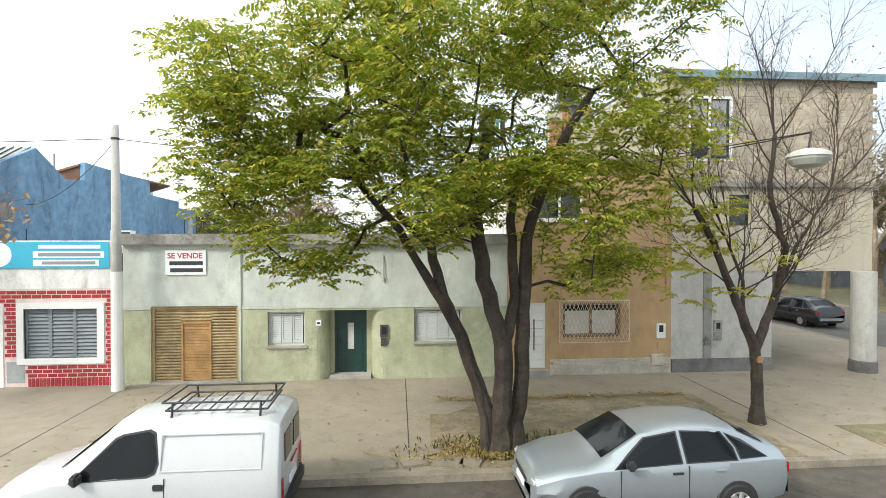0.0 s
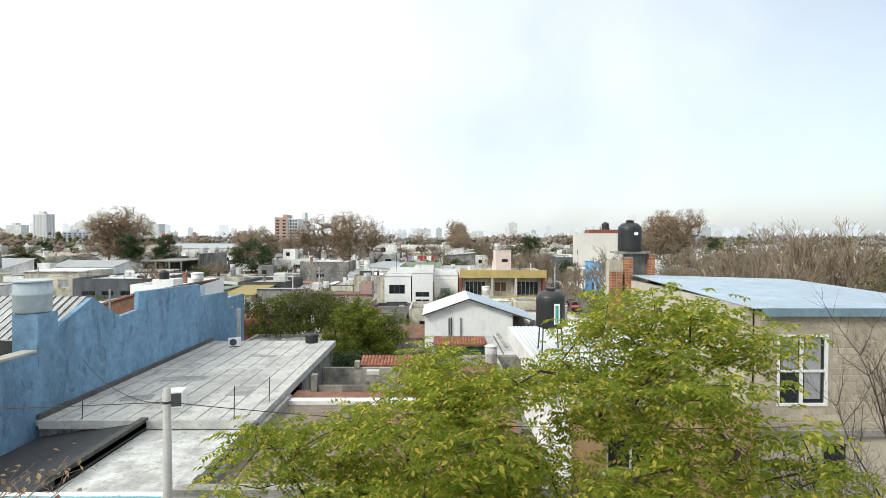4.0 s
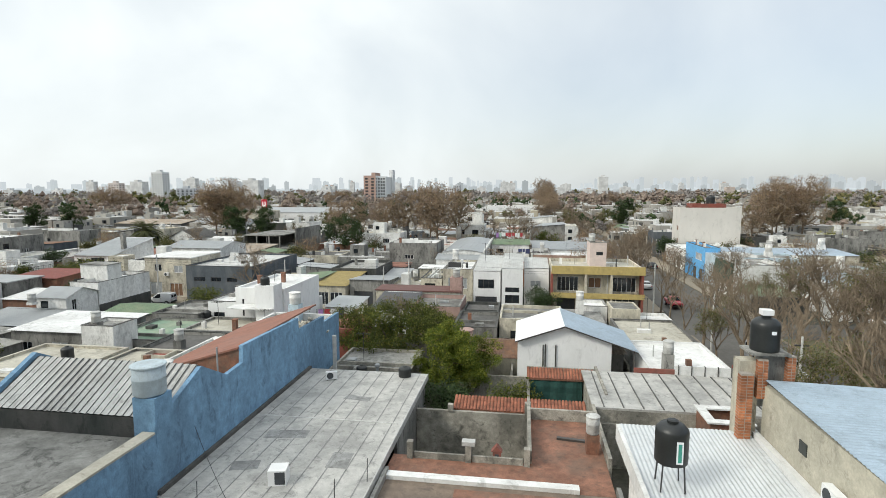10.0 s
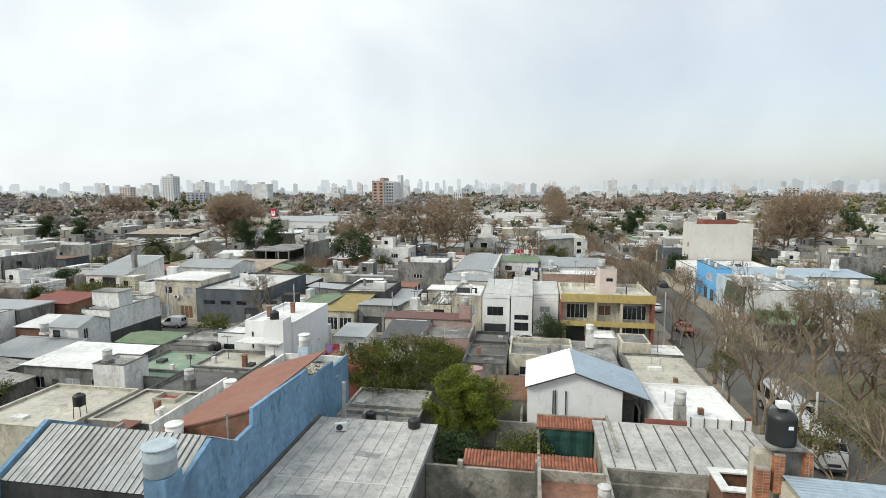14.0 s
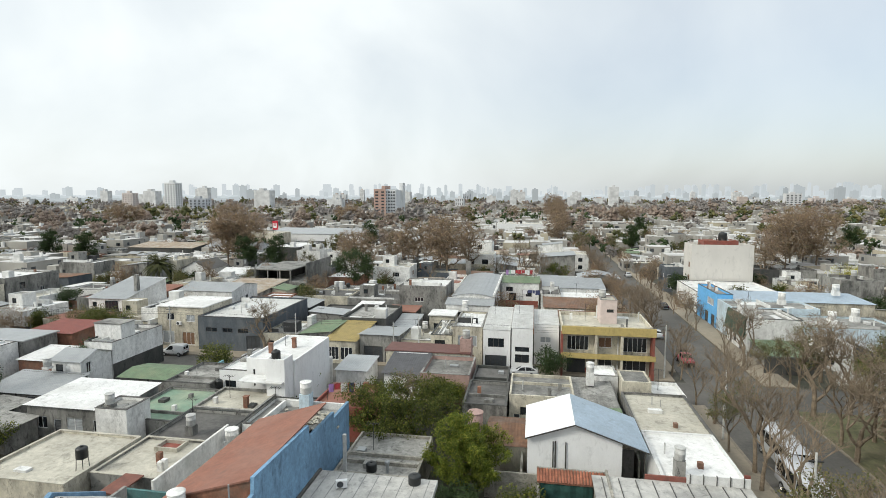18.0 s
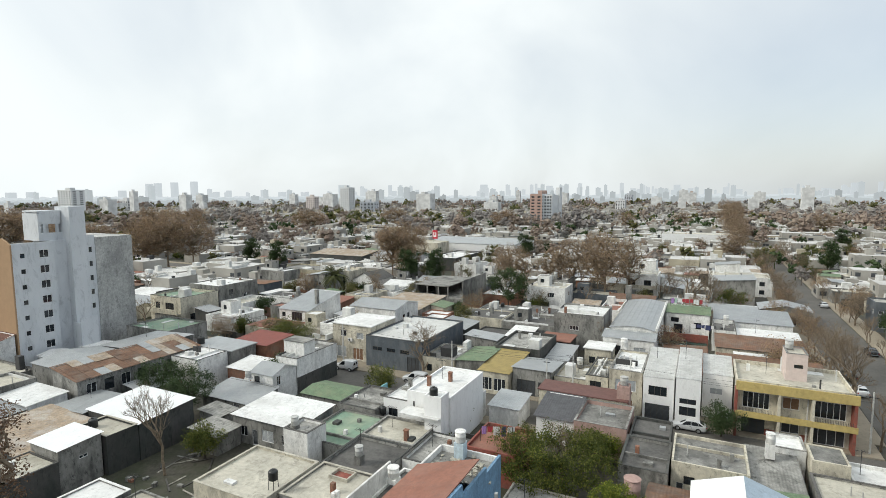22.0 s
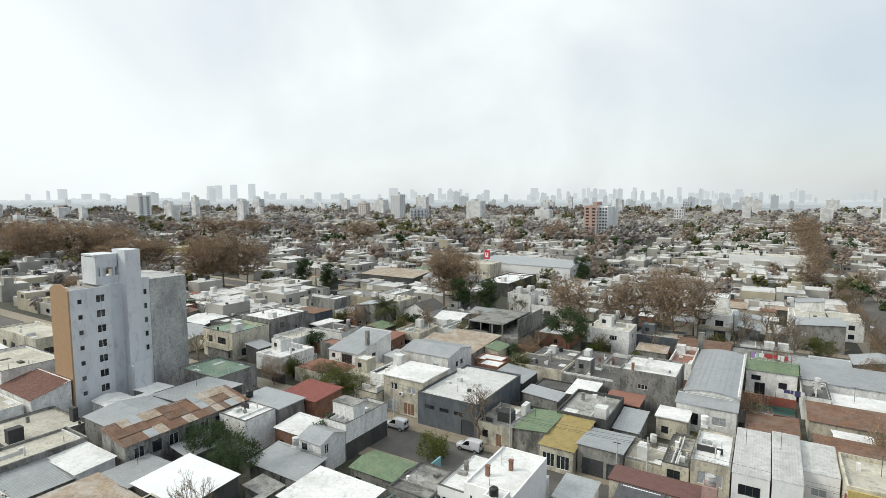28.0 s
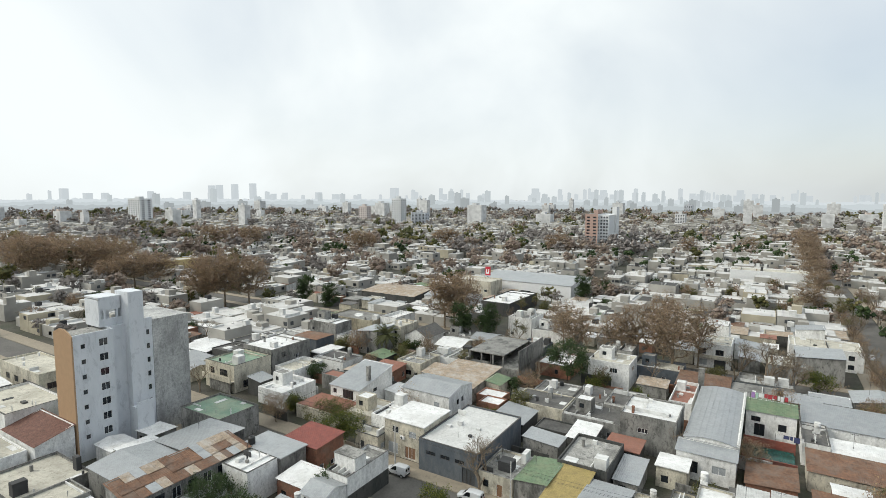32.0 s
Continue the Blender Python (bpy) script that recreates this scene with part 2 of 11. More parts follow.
SLATE = mat("slate_paint", (0.085, 0.1, 0.115), stain=(0.25, 0.25, 0.25), stain_amount=0.25, streak=True)
BRICK = mat("bare_brick", (0.22, 0.1, 0.062), vary=0.25, grain=9, rand=0.1, stain=(0.16, 0.13, 0.1), stain_amount=0.5, scale=0.8)
REDP = mat("red_oxide_paint", (0.24, 0.07, 0.05), vary=0.2, stain=(0.2, 0.12, 0.1), stain_amount=0.5, scale=0.6)
OCHRE_WALL = mat("tan_stucco", (0.45, 0.3, 0.16), vary=0.08, grain=60, bump=0.3, stain=(0.3, 0.22, 0.13), stain_amount=0.3, streak=True)
R_WHITE = mat("white_membrane", (0.68, 0.68, 0.665), vary=0.08, stain=(0.42, 0.41, 0.385), stain_amount=0.45, scale=0.4, rand=0.05)
R_CONC = mat("roof_concrete", (0.27, 0.265, 0.245), vary=0.22, stain=(0.1, 0.098, 0.09), stain_amount=0.85, scale=0.4, rand=0.2)
R_CREAM = mat("roof_screed", (0.46, 0.435, 0.365), vary=0.14, stain=(0.25, 0.23, 0.185), stain_amount=0.55, scale=0.3, rand=0.1)
R_DARK = mat("roof_bitumen", (0.085, 0.082, 0.077), vary=0.25, stain=(0.18, 0.172, 0.16), stain_amount=0.4, scale=0.5, rand=0.2)
R_SILVER = mat("aluminised_membrane", (0.47, 0.46, 0.43), rough=0.6, metal=0.15, vary=0.12, stain=(0.2, 0.198, 0.19), stain_amount=0.55, scale=0.7)
R_GREEN = mat("green_membrane", (0.17, 0.26, 0.19), vary=0.12, stain=(0.33, 0.36, 0.26), stain_amount=0.6, scale=0.4)
R_TERRA = mat("terracotta_paint", (0.25, 0.11, 0.075), vary=0.12, stain=(0.25, 0.15, 0.12), stain_amount=0.4, scale=0.6)
R_TILE = mat("clay_tile", (0.26, 0.095, 0.055), vary=0.3, grain=7, rand=0.15)
ZINC = mat("galvanised_sheet", (0.33, 0.345, 0.35), rough=0.45, metal=0.35, vary=0.1, stain=(0.4, 0.4, 0.4), stain_amount=0.35, scale=0.5, rand=0.1)
ZINCB = mat("bluish_sheet", (0.37, 0.45, 0.52), rough=0.45, metal=0.3, vary=0.1, scale=0.5, stain=(0.32, 0.37, 0.41), stain_amount=0.4)
RUST = mat("rusted_sheet", (0.15, 0.078, 0.045), rough=0.8, vary=0.3, scale=0.6, stain=(0.17, 0.14, 0.115), stain_amount=0.6, rand=0.2)
GREENSH = mat("green_sheet", (0.12, 0.18, 0.1), rough=0.6, vary=0.2, stain=(0.2, 0.22, 0.13), stain_amount=0.5)
BROWNSH = mat("brown_mottled_sheet", (0.32, 0.25, 0.18), rough=0.85, vary=0.25, stain=(0.45, 0.42, 0.38), stain_amount=0.7, scale=0.9)
PLAST_B = mat("black_plastic", (0.018, 0.02, 0.02), rough=0.42, vary=0.15)
FIBRO = mat("fibre_cement", (0.5, 0.5, 0.48), vary=0.12, stain=(0.3, 0.29, 0.27), stain_amount=0.5, rand=0.15)
STEEL = mat("dark_steel", (0.07, 0.07, 0.07), rough=0.5, metal=0.6)
FRAME_W = mat("white_frame", (0.75, 0.75, 0.74), rough=0.5, vary=0.05)
FRAME_D = mat("dark_frame", (0.06, 0.055, 0.05), rough=0.5, vary=0.15)
PALE_SHEET = mat("weathered_pale_sheet", (0.5, 0.5, 0.48), rough=0.6, metal=0.1, vary=0.12, stain=(0.3, 0.29, 0.27), stain_amount=0.5, scale=0.6)
GLASS = glass("window_glass")
SHUT = mat("grey_shutter", (0.33, 0.35, 0.36), rough=0.6)
SHUT_D = mat("dark_shutter", (0.05, 0.055, 0.06), rough=0.6)
SHUT_BR = mat("brown_shutter", (0.2, 0.11, 0.06), rough=0.6)
ASPHALT = mat("asphalt", (0.1, 0.094, 0.084), vary=0.16, stain=(0.13, 0.122, 0.11), stain_amount=0.6, scale=0.3, grain=30)
PAVE = mat("worn_pavement", (0.275, 0.235, 0.178), vary=0.075, stain=(0.22, 0.187, 0.14), stain_amount=0.4, scale=0.5, grain=25)
KERB = mat("kerb_concrete", (0.24, 0.205, 0.155), vary=0.2, stain=(0.2, 0.18, 0.15), stain_amount=0.5)
EARTH = mat("bare_earth", (0.25, 0.2, 0.13), vary=0.28, grain=12, bump=0.5, scale=0.8, stain=(0.13, 0.13, 0.06), stain_amount=0.6)
LAWN = mat("thin_lawn", (0.1, 0.1, 0.045), vary=0.3, scale=0.5, stain=(0.15, 0.125, 0.08), stain_amount=0.7)
YARD = mat("yard_ground", (0.06, 0.055, 0.042), vary=0.3, scale=0.25, stain=(0.03, 0.04, 0.015), stain_amount=0.7)
CABLE = mat("black_cable", (0.03, 0.03, 0.03), rough=0.7)
# ---- ground, roads, pavements ----
def flat_piece(name, m, label, x0, x1, y0, y1, z0, z1, kind="structure", category=""):
    return tagged(part(name, boxes((x0, x1, y0, y1, z0, z1)), m), label, category or name, "", kind)


flat_piece("ground", YARD, "flat mixed earth and yard ground of the town", -4200, 4200, -600, 4600, -1.0, 0.0)
flat_piece("road", mat("dusty_asphalt", (0.085, 0.073, 0.058), vary=0.2, stain=(0.05, 0.044, 0.036), stain_amount=0.6, scale=0.6, grain=30), "worn brown-grey asphalt street below the camera", -400, 400, 1.5, 9.72, -0.05, 0.03)
flat_piece("road", ASPHALT, "asphalt side street running past the corner", 19.6, 29.4, 9.724, 1500, -0.05, 0.034)
flat_piece("road", ASPHALT, "asphalt back street between the blocks", -600, 19.596, 71.5, 79.6, -0.05, 0.03)
flat_piece("road", ASPHALT, "asphalt back street across the side street", 29.404, 300, 71.5, 79.6, -0.05, 0.03)
flat_piece("road", ASPHALT, "asphalt cross street lined with plane trees", -600, 19.596, 159.5, 167.5, -0.05, 0.03)
flat_piece("pavement", PAVE, "pavement of the plane-tree street", -600, 19.3, 156.0, 159.3, -0.05, 0.15)
flat_piece("pavement", PAVE, "pavement on the far side of the plane-tree street", -600, 19.3, 167.7, 171.0, -0.05, 0.15)
flat_piece("kerb", KERB, "concrete kerb along the street", -60, 19.3, 9.724, 9.94, -0.05, 0.17)
flat_piece("kerb", KERB, "concrete kerb of the side street", 19.304, 19.596, 9.944, 71.3, -0.05, 0.16)
flat_piece("kerb", KERB, "concrete kerb on the far side of the side street", 29.404, 29.65, 10, 71.3, -0.05, 0.16)
flat_piece("kerb", KERB, "concrete kerb of the back street", -600, 18.2, 79.604, 79.8, -0.05, 0.16)
flat_piece("pavement", PAVE, "worn brown concrete pavement before the houses", -60, 19.3, 9.944, 26.0, -0.05, 0.155)
flat_piece("pavement", PAVE, "concrete pavement beside the side street", 16.3, 19.3, 26.004, 68.796, -0.05, 0.15)
flat_piece("pavement", PAVE, "pavement of the back street", -600, 18.2, 79.804, 84.0, -0.05, 0.15)
flat_piece("pavement", PAVE, "pavement of the back street beside the block", -600, 19.3, 68.8, 71.3, -0.05, 0.15)
flat_piece("pavement", PAVE, "pavement along the side street by the corner house", 15.6, 19.4, 84.004, 400, -0.05, 0.15)
flat_piece("verge", LAWN, "thin grass verge with bare trees by the side street", 29.66, 45, 10, 71.3, -0.05, 0.14)
flat_piece("pavement", PAVE, "pavement in front of the blue house", 29.604, 33.6, 79.8, 400, -0.05, 0.15)
rb0 = random.Random(6)
bed = [(0.6 + 7.6 * i / 24, 9.97 + rb0.uniform(0, 0.04)) for i in range(25)] + [(8.2 - 7.4 * i / 24 + rb0.uniform(-0.1, 0.1), 14.25 + 0.25 * math.sin(i * 0.7) + rb0.uniform(-0.15, 0.15) - (0.9 if i > 20 else 0)) for i in range(25)]
_bm = prism(bmesh.new(), bed, "z", 0.1, 0.163)
bmesh.ops.triangulate(_bm, faces=[f for f in _bm.faces if len(f.verts) > 4])
tagged(part("tree_bed", _bm, EARTH), "bare earth bed round the street tree", "tree bed", "", "structure")
flat_piece("tree_bed", EARTH, "bare earth verge strip near the corner", 10.2, 16.5, 9.96, 11.6, 0.1, 0.161)
# expansion joints across the pavement
for k, (x, y0, y1) in enumerate(((-8.0, 9.96, 16.6), (-6.6, 9.96, 16.6), (-3.6, 9.96, 16.5), (0.2, 9.96, 16.6), (9.0, 9.96, 16.5))):
    flat_piece("pavement_joint", DARKC, "dark joint line in the pavement", x, x + 0.025, y0, y1, 0.1, 0.159)
# ---- house kit ----
def slab(bm, face, pos, thick, a0, a1, z0, z1, holes=()):
    """An upright wall with real openings. face 'x': runs along x at y = pos .. pos + thick; 'y': runs along y at x = pos .. pos + thick.
    holes: (a0, a1, z0, z1)."""
    aa = sorted({a0, a1, *(min(max(h[i], a0), a1) for h in holes for i in (0, 1))})
    zz = sorted({z0, z1, *(min(max(h[i], z0), z1) for h in holes for i in (2, 3))})
    ni, nj = len(aa) - 1, len(zz) - 1

    def full(i, j):
        if not (0 <= i < ni and 0 <= j < nj):
            return False
        ca, cz = (aa[i] + aa[i + 1]) / 2, (zz[j] + zz[j + 1]) / 2
        return not any(h[0] < ca < h[1] and h[2] < cz < h[3] for h in holes)
    made = {}

    def vt(i, j, k):
        if (i, j, k) not in made:
            p = pos + thick * k
            made[i, j, k] = bm.verts.new((aa[i], p, zz[j]) if face == "x" else (p, aa[i], zz[j]))
        return made[i, j, k]
    fl = (lambda q: q) if face == "x" else (lambda q: q[::-1])
    for i in range(ni):
        for j in range(nj):
            if full(i, j):
                bm.faces.new(fl([vt(i, j, 0), vt(i + 1, j, 0), vt(i + 1, j + 1, 0), vt(i, j + 1, 0)]))
                bm.faces.new(fl([vt(i, j + 1, 1), vt(i + 1, j + 1, 1), vt(i + 1, j, 1), vt(i, j, 1)]))
                for di, dj, (p, q) in ((-1, 0, ((i, j + 1), (i, j))), (1, 0, ((i + 1, j), (i + 1, j + 1))), (0, -1, ((i, j), (i + 1, j))), (0, 1, ((i + 1, j + 1), (i, j + 1)))):
                    if not full(i + di, j + dj):
                        bm.faces.new(fl([vt(*q, 0), vt(*p, 0), vt(*p, 1), vt(*q, 1)]))


def sheet(bm, e0, e1, r0, r1, period=0.3, amp=0.03, thick=0.012):
    """Corrugated roofing between an eave e0-e1 and a ridge r0-r1; the ribs run from eave to ridge."""
    e0, e1, r0, r1 = (Vector(p) for p in (e0, e1, r0, r1))
    nrm = (e1 - e0).cross(r0 - e0).normalized()
    if nrm.z < 0:
        nrm = -nrm
    k = max(2, int((e1 - e0).length / period)) * 2
    k = min(k, 160)
    top, low = [], []
    for i in range(k + 1):
        s = i / k
        off = nrm * (amp if i % 2 else 0)
        for rows, d in ((top, thick), (low, 0)):
            a, b = e0.lerp(e1, s) + off + nrm * d, r0.lerp(r1, s) + off + nrm * d
            rows.append((bm.verts.new(a), bm.verts.new(b)))
    for i in range(k):
        bm.faces.new((top[i][0], top[i + 1][0], top[i + 1][1], top[i][1]))
        bm.faces.new((low[i][1], low[i + 1][1], low[i + 1][0], low[i][0]))
        bm.faces.new((low[i][0], low[i + 1][0], top[i + 1][0], top[i][0]))
        bm.faces.new((top[i][1], top[i + 1][1], low[i + 1][1], low[i][1]))
    bmesh.ops.recalc_face_normals(bm, faces=bm.faces[:])
    return bm


def opening(parent, face, pos, a0, a1, z0, z1, kind="glass", thick=0.2, out=1, frame_mat=None, bars=1):
    """A window or door set into a hole. out: +1 where the outside is the low side of the wall (-x or -y), -1 where it is the high side."""
    d0 = pos + (0.06 if out > 0 else thick - 0.12)
    dark = kind in ("garage", "dark")
    fm = frame_mat or (FRAME_D if dark else FRAME_W)
    w = 0.06
    fr = bmesh.new()

    def put(bm, a, b, lo, hi, e0, e1):
        if face == "x":
            box(bm, a, b, e0, e1, lo, hi)
        else:
            box(bm, e0, e1, a, b, lo, hi)
    cuts = [a0 + (a1 - a0) * i / (bars + 1) for i in range(bars + 2)]
    slab(fr, face, d0, 0.06, a0, a1, z0, z1, [(p + (w if i == 0 else w / 2), q - (w if i == bars else w / 2), z0 + w, z1 - w) for i, (p, q) in enumerate(zip(cuts, cuts[1:]))])
    name = "door" if kind in ("door", "garage") else "window"
    win = part(name, fr, fm, parent)
    pm = {"glass": GLASS, "dark": GLASS, "shutter": SHUT, "brown": SHUT_BR, "dshutter": SHUT_D, "door": FRAME_W, "garage": SHUT_D}[kind]
    pn = bmesh.new()
    g0 = d0 + (0.025 if out > 0 else 0.015)
    if kind in ("shutter", "brown", "dshutter", "garage"):
        n = max(3, int((z1 - z0 - 2 * w) / 0.16))
        st_ = (z1 - z0 - 2 * w) / n
        rib = []
        for i in range(n):
            lo = z0 + w + st_ * i
            rib += [(0.0, lo), (-0.022, lo + st_ * 0.12), (-0.022, lo + st_ * 0.88), (0.0, lo + st_)]
        sg_ = 1 if out > 0 else -1
        base_ = g0 + (0.024 if out > 0 else -0.004)
        prism(pn, [(base_ + sg_ * q, z) for q, z in rib] + [(base_ + sg_ * 0.012, z1 - w), (base_ + sg_ * 0.012, z0 + w)], face, a0 + w, a1 - w)
        part("panel", pn, pm, win)
    else:
        put(pn, a0 + w, a1 - w, z0 + w, z1 - w, g0, g0 + 0.02)
        part("pane" if kind != "door" else "panel", pn, pm, win)
    return win


ROOFTOPS = []


def house(u0, u1, v0, v1, h, wall, roof, label, style="flat", par=0.35, wins=(), rise=1.2, over=0.25, base=0.0, coping=None, category="house", group="", thick=0.2, closed=False):
    """A house or an outbuilding: four walls with openings, a roof of the given style, parapets, windows.
    wins: (face, start, end, sill, head, kind) with face s (-y), n (+y), e (+x), w (-x)."""
    cx, cy = (u0 + u1) / 2, (v0 + v1) / 2
    th = thing(category.replace(" ", "_"), label, category, cx, cy, base, group=group)
    x0, x1, y0, y1 = u0 - cx, u1 - cx, v0 - cy, v1 - cy
    holes = {"s": [], "n": [], "e": [], "w": []}
    shift = {"s": cx, "n": cx, "e": cy, "w": cy}
    for f, a, b, lo, hi, kind in wins:
        holes[f].append((a - shift[f], b - shift[f], lo, hi, kind))
    top = h + (par if style == "flat" else 0)
    bm = bmesh.new()
    slab(bm, "x", y0, thick, x0, x1, 0, top, holes["s"])
    slab(bm, "x", y1 - thick, thick, x0, x1, 0, top, holes["n"])
    slab(bm, "y", x0, thick, y0 + thick, y1 - thick, 0, top, holes["w"])
    slab(bm, "y", x1 - thick, thick, y0 + thick, y1 - thick, 0, top, holes["e"])
    rb = bmesh.new()
    if style == "flat":
        box(rb, x0 + thick, x1 - thick, y0 + thick, y1 - thick, h - 0.18, h)
    elif style == "slab":      # a slab that lies over the walls
        box(rb, x0 - over, x1 + over, y0 - over, y1 + over, h, h + 0.16)
    elif style == "gable_y":   # ridge along y
        for y in (y0, y1 - thick):
            prism(bm, ((x0, h), (x1, h), (0, h + rise)), "y", y, y + thick)
        dz = rise / (x1 - x0) * 2 * over
        sheet(rb, (x0 - over, y0 - over, h - dz + 0.02), (x0 - over, y1 + over, h - dz + 0.02), (0, y0 - over, h + rise + 0.02), (0, y1 + over, h + rise + 0.02))
        sheet(rb, (x1 + over, y0 - over, h - dz + 0.02), (x1 + over, y1 + over, h - dz + 0.02), (0, y0 - over, h + rise + 0.02), (0, y1 + over, h + rise + 0.02))
    elif style == "gable_x":
        for x in (x0, x1 - thick):
            prism(bm, ((y0, h), (y1, h), (0, h + rise)), "x", x, x + thick)
        dz = rise / (y1 - y0) * 2 * over
        sheet(rb, (x0 - over, y0 - over, h - dz + 0.02), (x1 + over, y0 - over, h - dz + 0.02), (x0 - over, 0, h + rise + 0.02), (x1 + over, 0, h + rise + 0.02))
        sheet(rb, (x0 - over, y1 + over, h - dz + 0.02), (x1 + over, y1 + over, h - dz + 0.02), (x0 - over, 0, h + rise + 0.02), (x1 + over, 0, h + rise + 0.02))
    elif style in ("up_y", "up_x", "dn_x", "dn_y"):   # one slope, rising along the named way
        s = {"up_y": (0, 0, 1, 1), "dn_y": (1, 1, 0, 0), "up_x": (0, 1, 1, 0), "dn_x": (1, 0, 0, 1)}[style]   # corners sw, se, ne, nw
        if style[-1] == "y":
            for x in (x0, x1 - thick):
                prism(bm, ((y0, h), (y1, h), (y1 if style[0] == "u" else y0, h + rise)), "x", x, x + thick)
            yy = y1 - thick if style[0] == "u" else y0
            box(bm, x0 + thick, x1 - thick, yy, yy + thick, h, h + rise)
            za, zb = h + rise * s[0] + 0.02, h + rise * s[2] + 0.02
            sheet(rb, (x0 - over, y0 - over, za), (x1 + over, y0 - over, za), (x0 - over, y1 + over, zb), (x1 + over, y1 + over, zb))
        else:
            for y in (y0, y1 - thick):
                prism(bm, ((x0, h), (x1, h), (x1 if style[0] == "u" else x0, h + rise)), "y", y, y + thick)
            xx = x1 - thick if style[0] == "u" else x0
            box(bm, xx, xx + thick, y0 + thick, y1 - thick, h, h + rise)
            za, zb = h + rise * s[0] + 0.02, h + rise * s[1] + 0.02
            sheet(rb, (x0 - over, y0 - over, za), (x0 - over, y1 + over, za), (x1 + over, y0 - over, zb), (x1 + over, y1 + over, zb))
    bmesh.ops.remove_doubles(bm, verts=bm.verts[:], dist=0.0005)
    if category == "house" and style == "flat" and math.hypot(cx, cy) > 84:
        ROOFTOPS.append((u0 + 0.3, u1 - 0.3, v0 + 0.3, v1 - 0.3, base + h))
    part("wall", bm, wall, th)
    part("roof", rb, roof, th)
    if style == "flat" and coping is None and category == "house" and int(u0 * 13 + v0 * 7) % 5 < 3:
        coping = (DARKC, GREYP, R_DARK)[int(u0 * 5 + v0 * 3) % 3]
    if style == "flat" and par > 0.1 and coping:
        cb = bmesh.new()
        o, t = 0.03, thick + 0.03
        box(cb, x0 - o, x1 + o, y0 - o, y0 + t, top, top + 0.05)
        box(cb, x0 - o, x1 + o, y1 - t, y1 + o, top, top + 0.05)
        box(cb, x0 - o, x0 + t, y0 + t, y1 - t, top, top + 0.05)
        box(cb, x1 - t, x1 + o, y0 + t, y1 - t, top, top + 0.05)
        part("coping", cb, coping, th)
    if style == "flat" and category == "house" and (u1 - u0) * (v1 - v0) > 26:
        rk_ = random.Random(int(u0 * 31 + v0 * 17))
        for _ in range(rk_.choice((1, 2, 3, 4))):
            k = rk_.random()
            px, py = rk_.uniform(x0 + 1.0, x1 - 1.0), rk_.uniform(y0 + 1.0, y1 - 1.0)
            if k < 0.4:
                part("chimney", boxes((px - 0.22, px + 0.22, py - 0.22, py + 0.22, h, h + 1.21), (px - 0.28, px + 0.28, py - 0.28, py + 0.28, h + 1.2, h + 1.28)) if k < 0.15 else boxes((px - 0.2, px + 0.2, py - 0.2, py + 0.2, h, h + rk_.uniform(0.4, 1.0))), rk_.choice((GREYP, BRICK, WHITE)), th)
            elif k < 0.6:
                part("vent_pipe", tube(bmesh.new(), (px, py, h), (px, py, h + rk_.uniform(0.5, 1.3)), 0.06, n=7), FIBRO, th)
            elif k < 0.8:
                if x1 - x0 > y1 - y0:
                    part("roof_divider", boxes((px - 0.1, px + 0.1, y0 + thick, y1 - thick, h, h + 0.3)), wall, th)
                else:
                    part("roof_divider", boxes((x0 + thick, x1 - thick, py - 0.1, py + 0.1, h, h + 0.3)), wall, th)
            else:
                w_, d_ = rk_.uniform(0.6, 1.4), rk_.uniform(0.5, 1.0)
                part("roof_hatch", boxes((px - w_ / 2, px + w_ / 2, py - d_ / 2, py + d_ / 2, h, h + rk_.uniform(0.15, 0.5))), rk_.choice((GREYP, ZINC, DARKC, R_WHITE)), th)
    if category == "house" and int(abs(u0 * 7 + v0 * 11)) % 4 == 0:
        ax, ay, zt = x0 + (x1 - x0) * 0.3, y0 + (y1 - y0) * 0.6, (h if style == "flat" else h + rise)
        part("aerial_mast", tube(bmesh.new(), (ax, ay, zt - 0.3), (ax, ay, zt + 2.6), 0.03, n=5), STEEL, th)
        an = bmesh.new()
        pts_ = [(ax - 0.57, ay - 0.012)]
        for q in range(5):
            c_ = ax - 0.55 + 0.27 * q
            pts_ += [(c_ - 0.012, ay - 0.012), (c_ - 0.012, ay - 0.35), (c_ + 0.012, ay - 0.35), (c_ + 0.012, ay - 0.012)]
        pts_ += [(p, 2 * ay - q) for p, q in reversed(pts_)]
        prism(an, pts_, "z", zt + 2.48, zt + 2.51)
        part("antenna", an, STEEL, th, "roof television aerial")
    for f, hs in holes.items():
        for a, b, lo, hi, kind in hs:
            if kind == "hole":
                continue
            pos = {"s": y0, "n": y1 - thick, "w": x0, "e": x1 - thick}[f]
            opening(th, "x" if f in "sn" else "y", pos, a, b, lo, hi, kind, thick, 1 if f in "sw" else -1, bars=max(0, int((b - a) / 0.75) - 1) + (1 if kind == "glass" else 0))
    return th


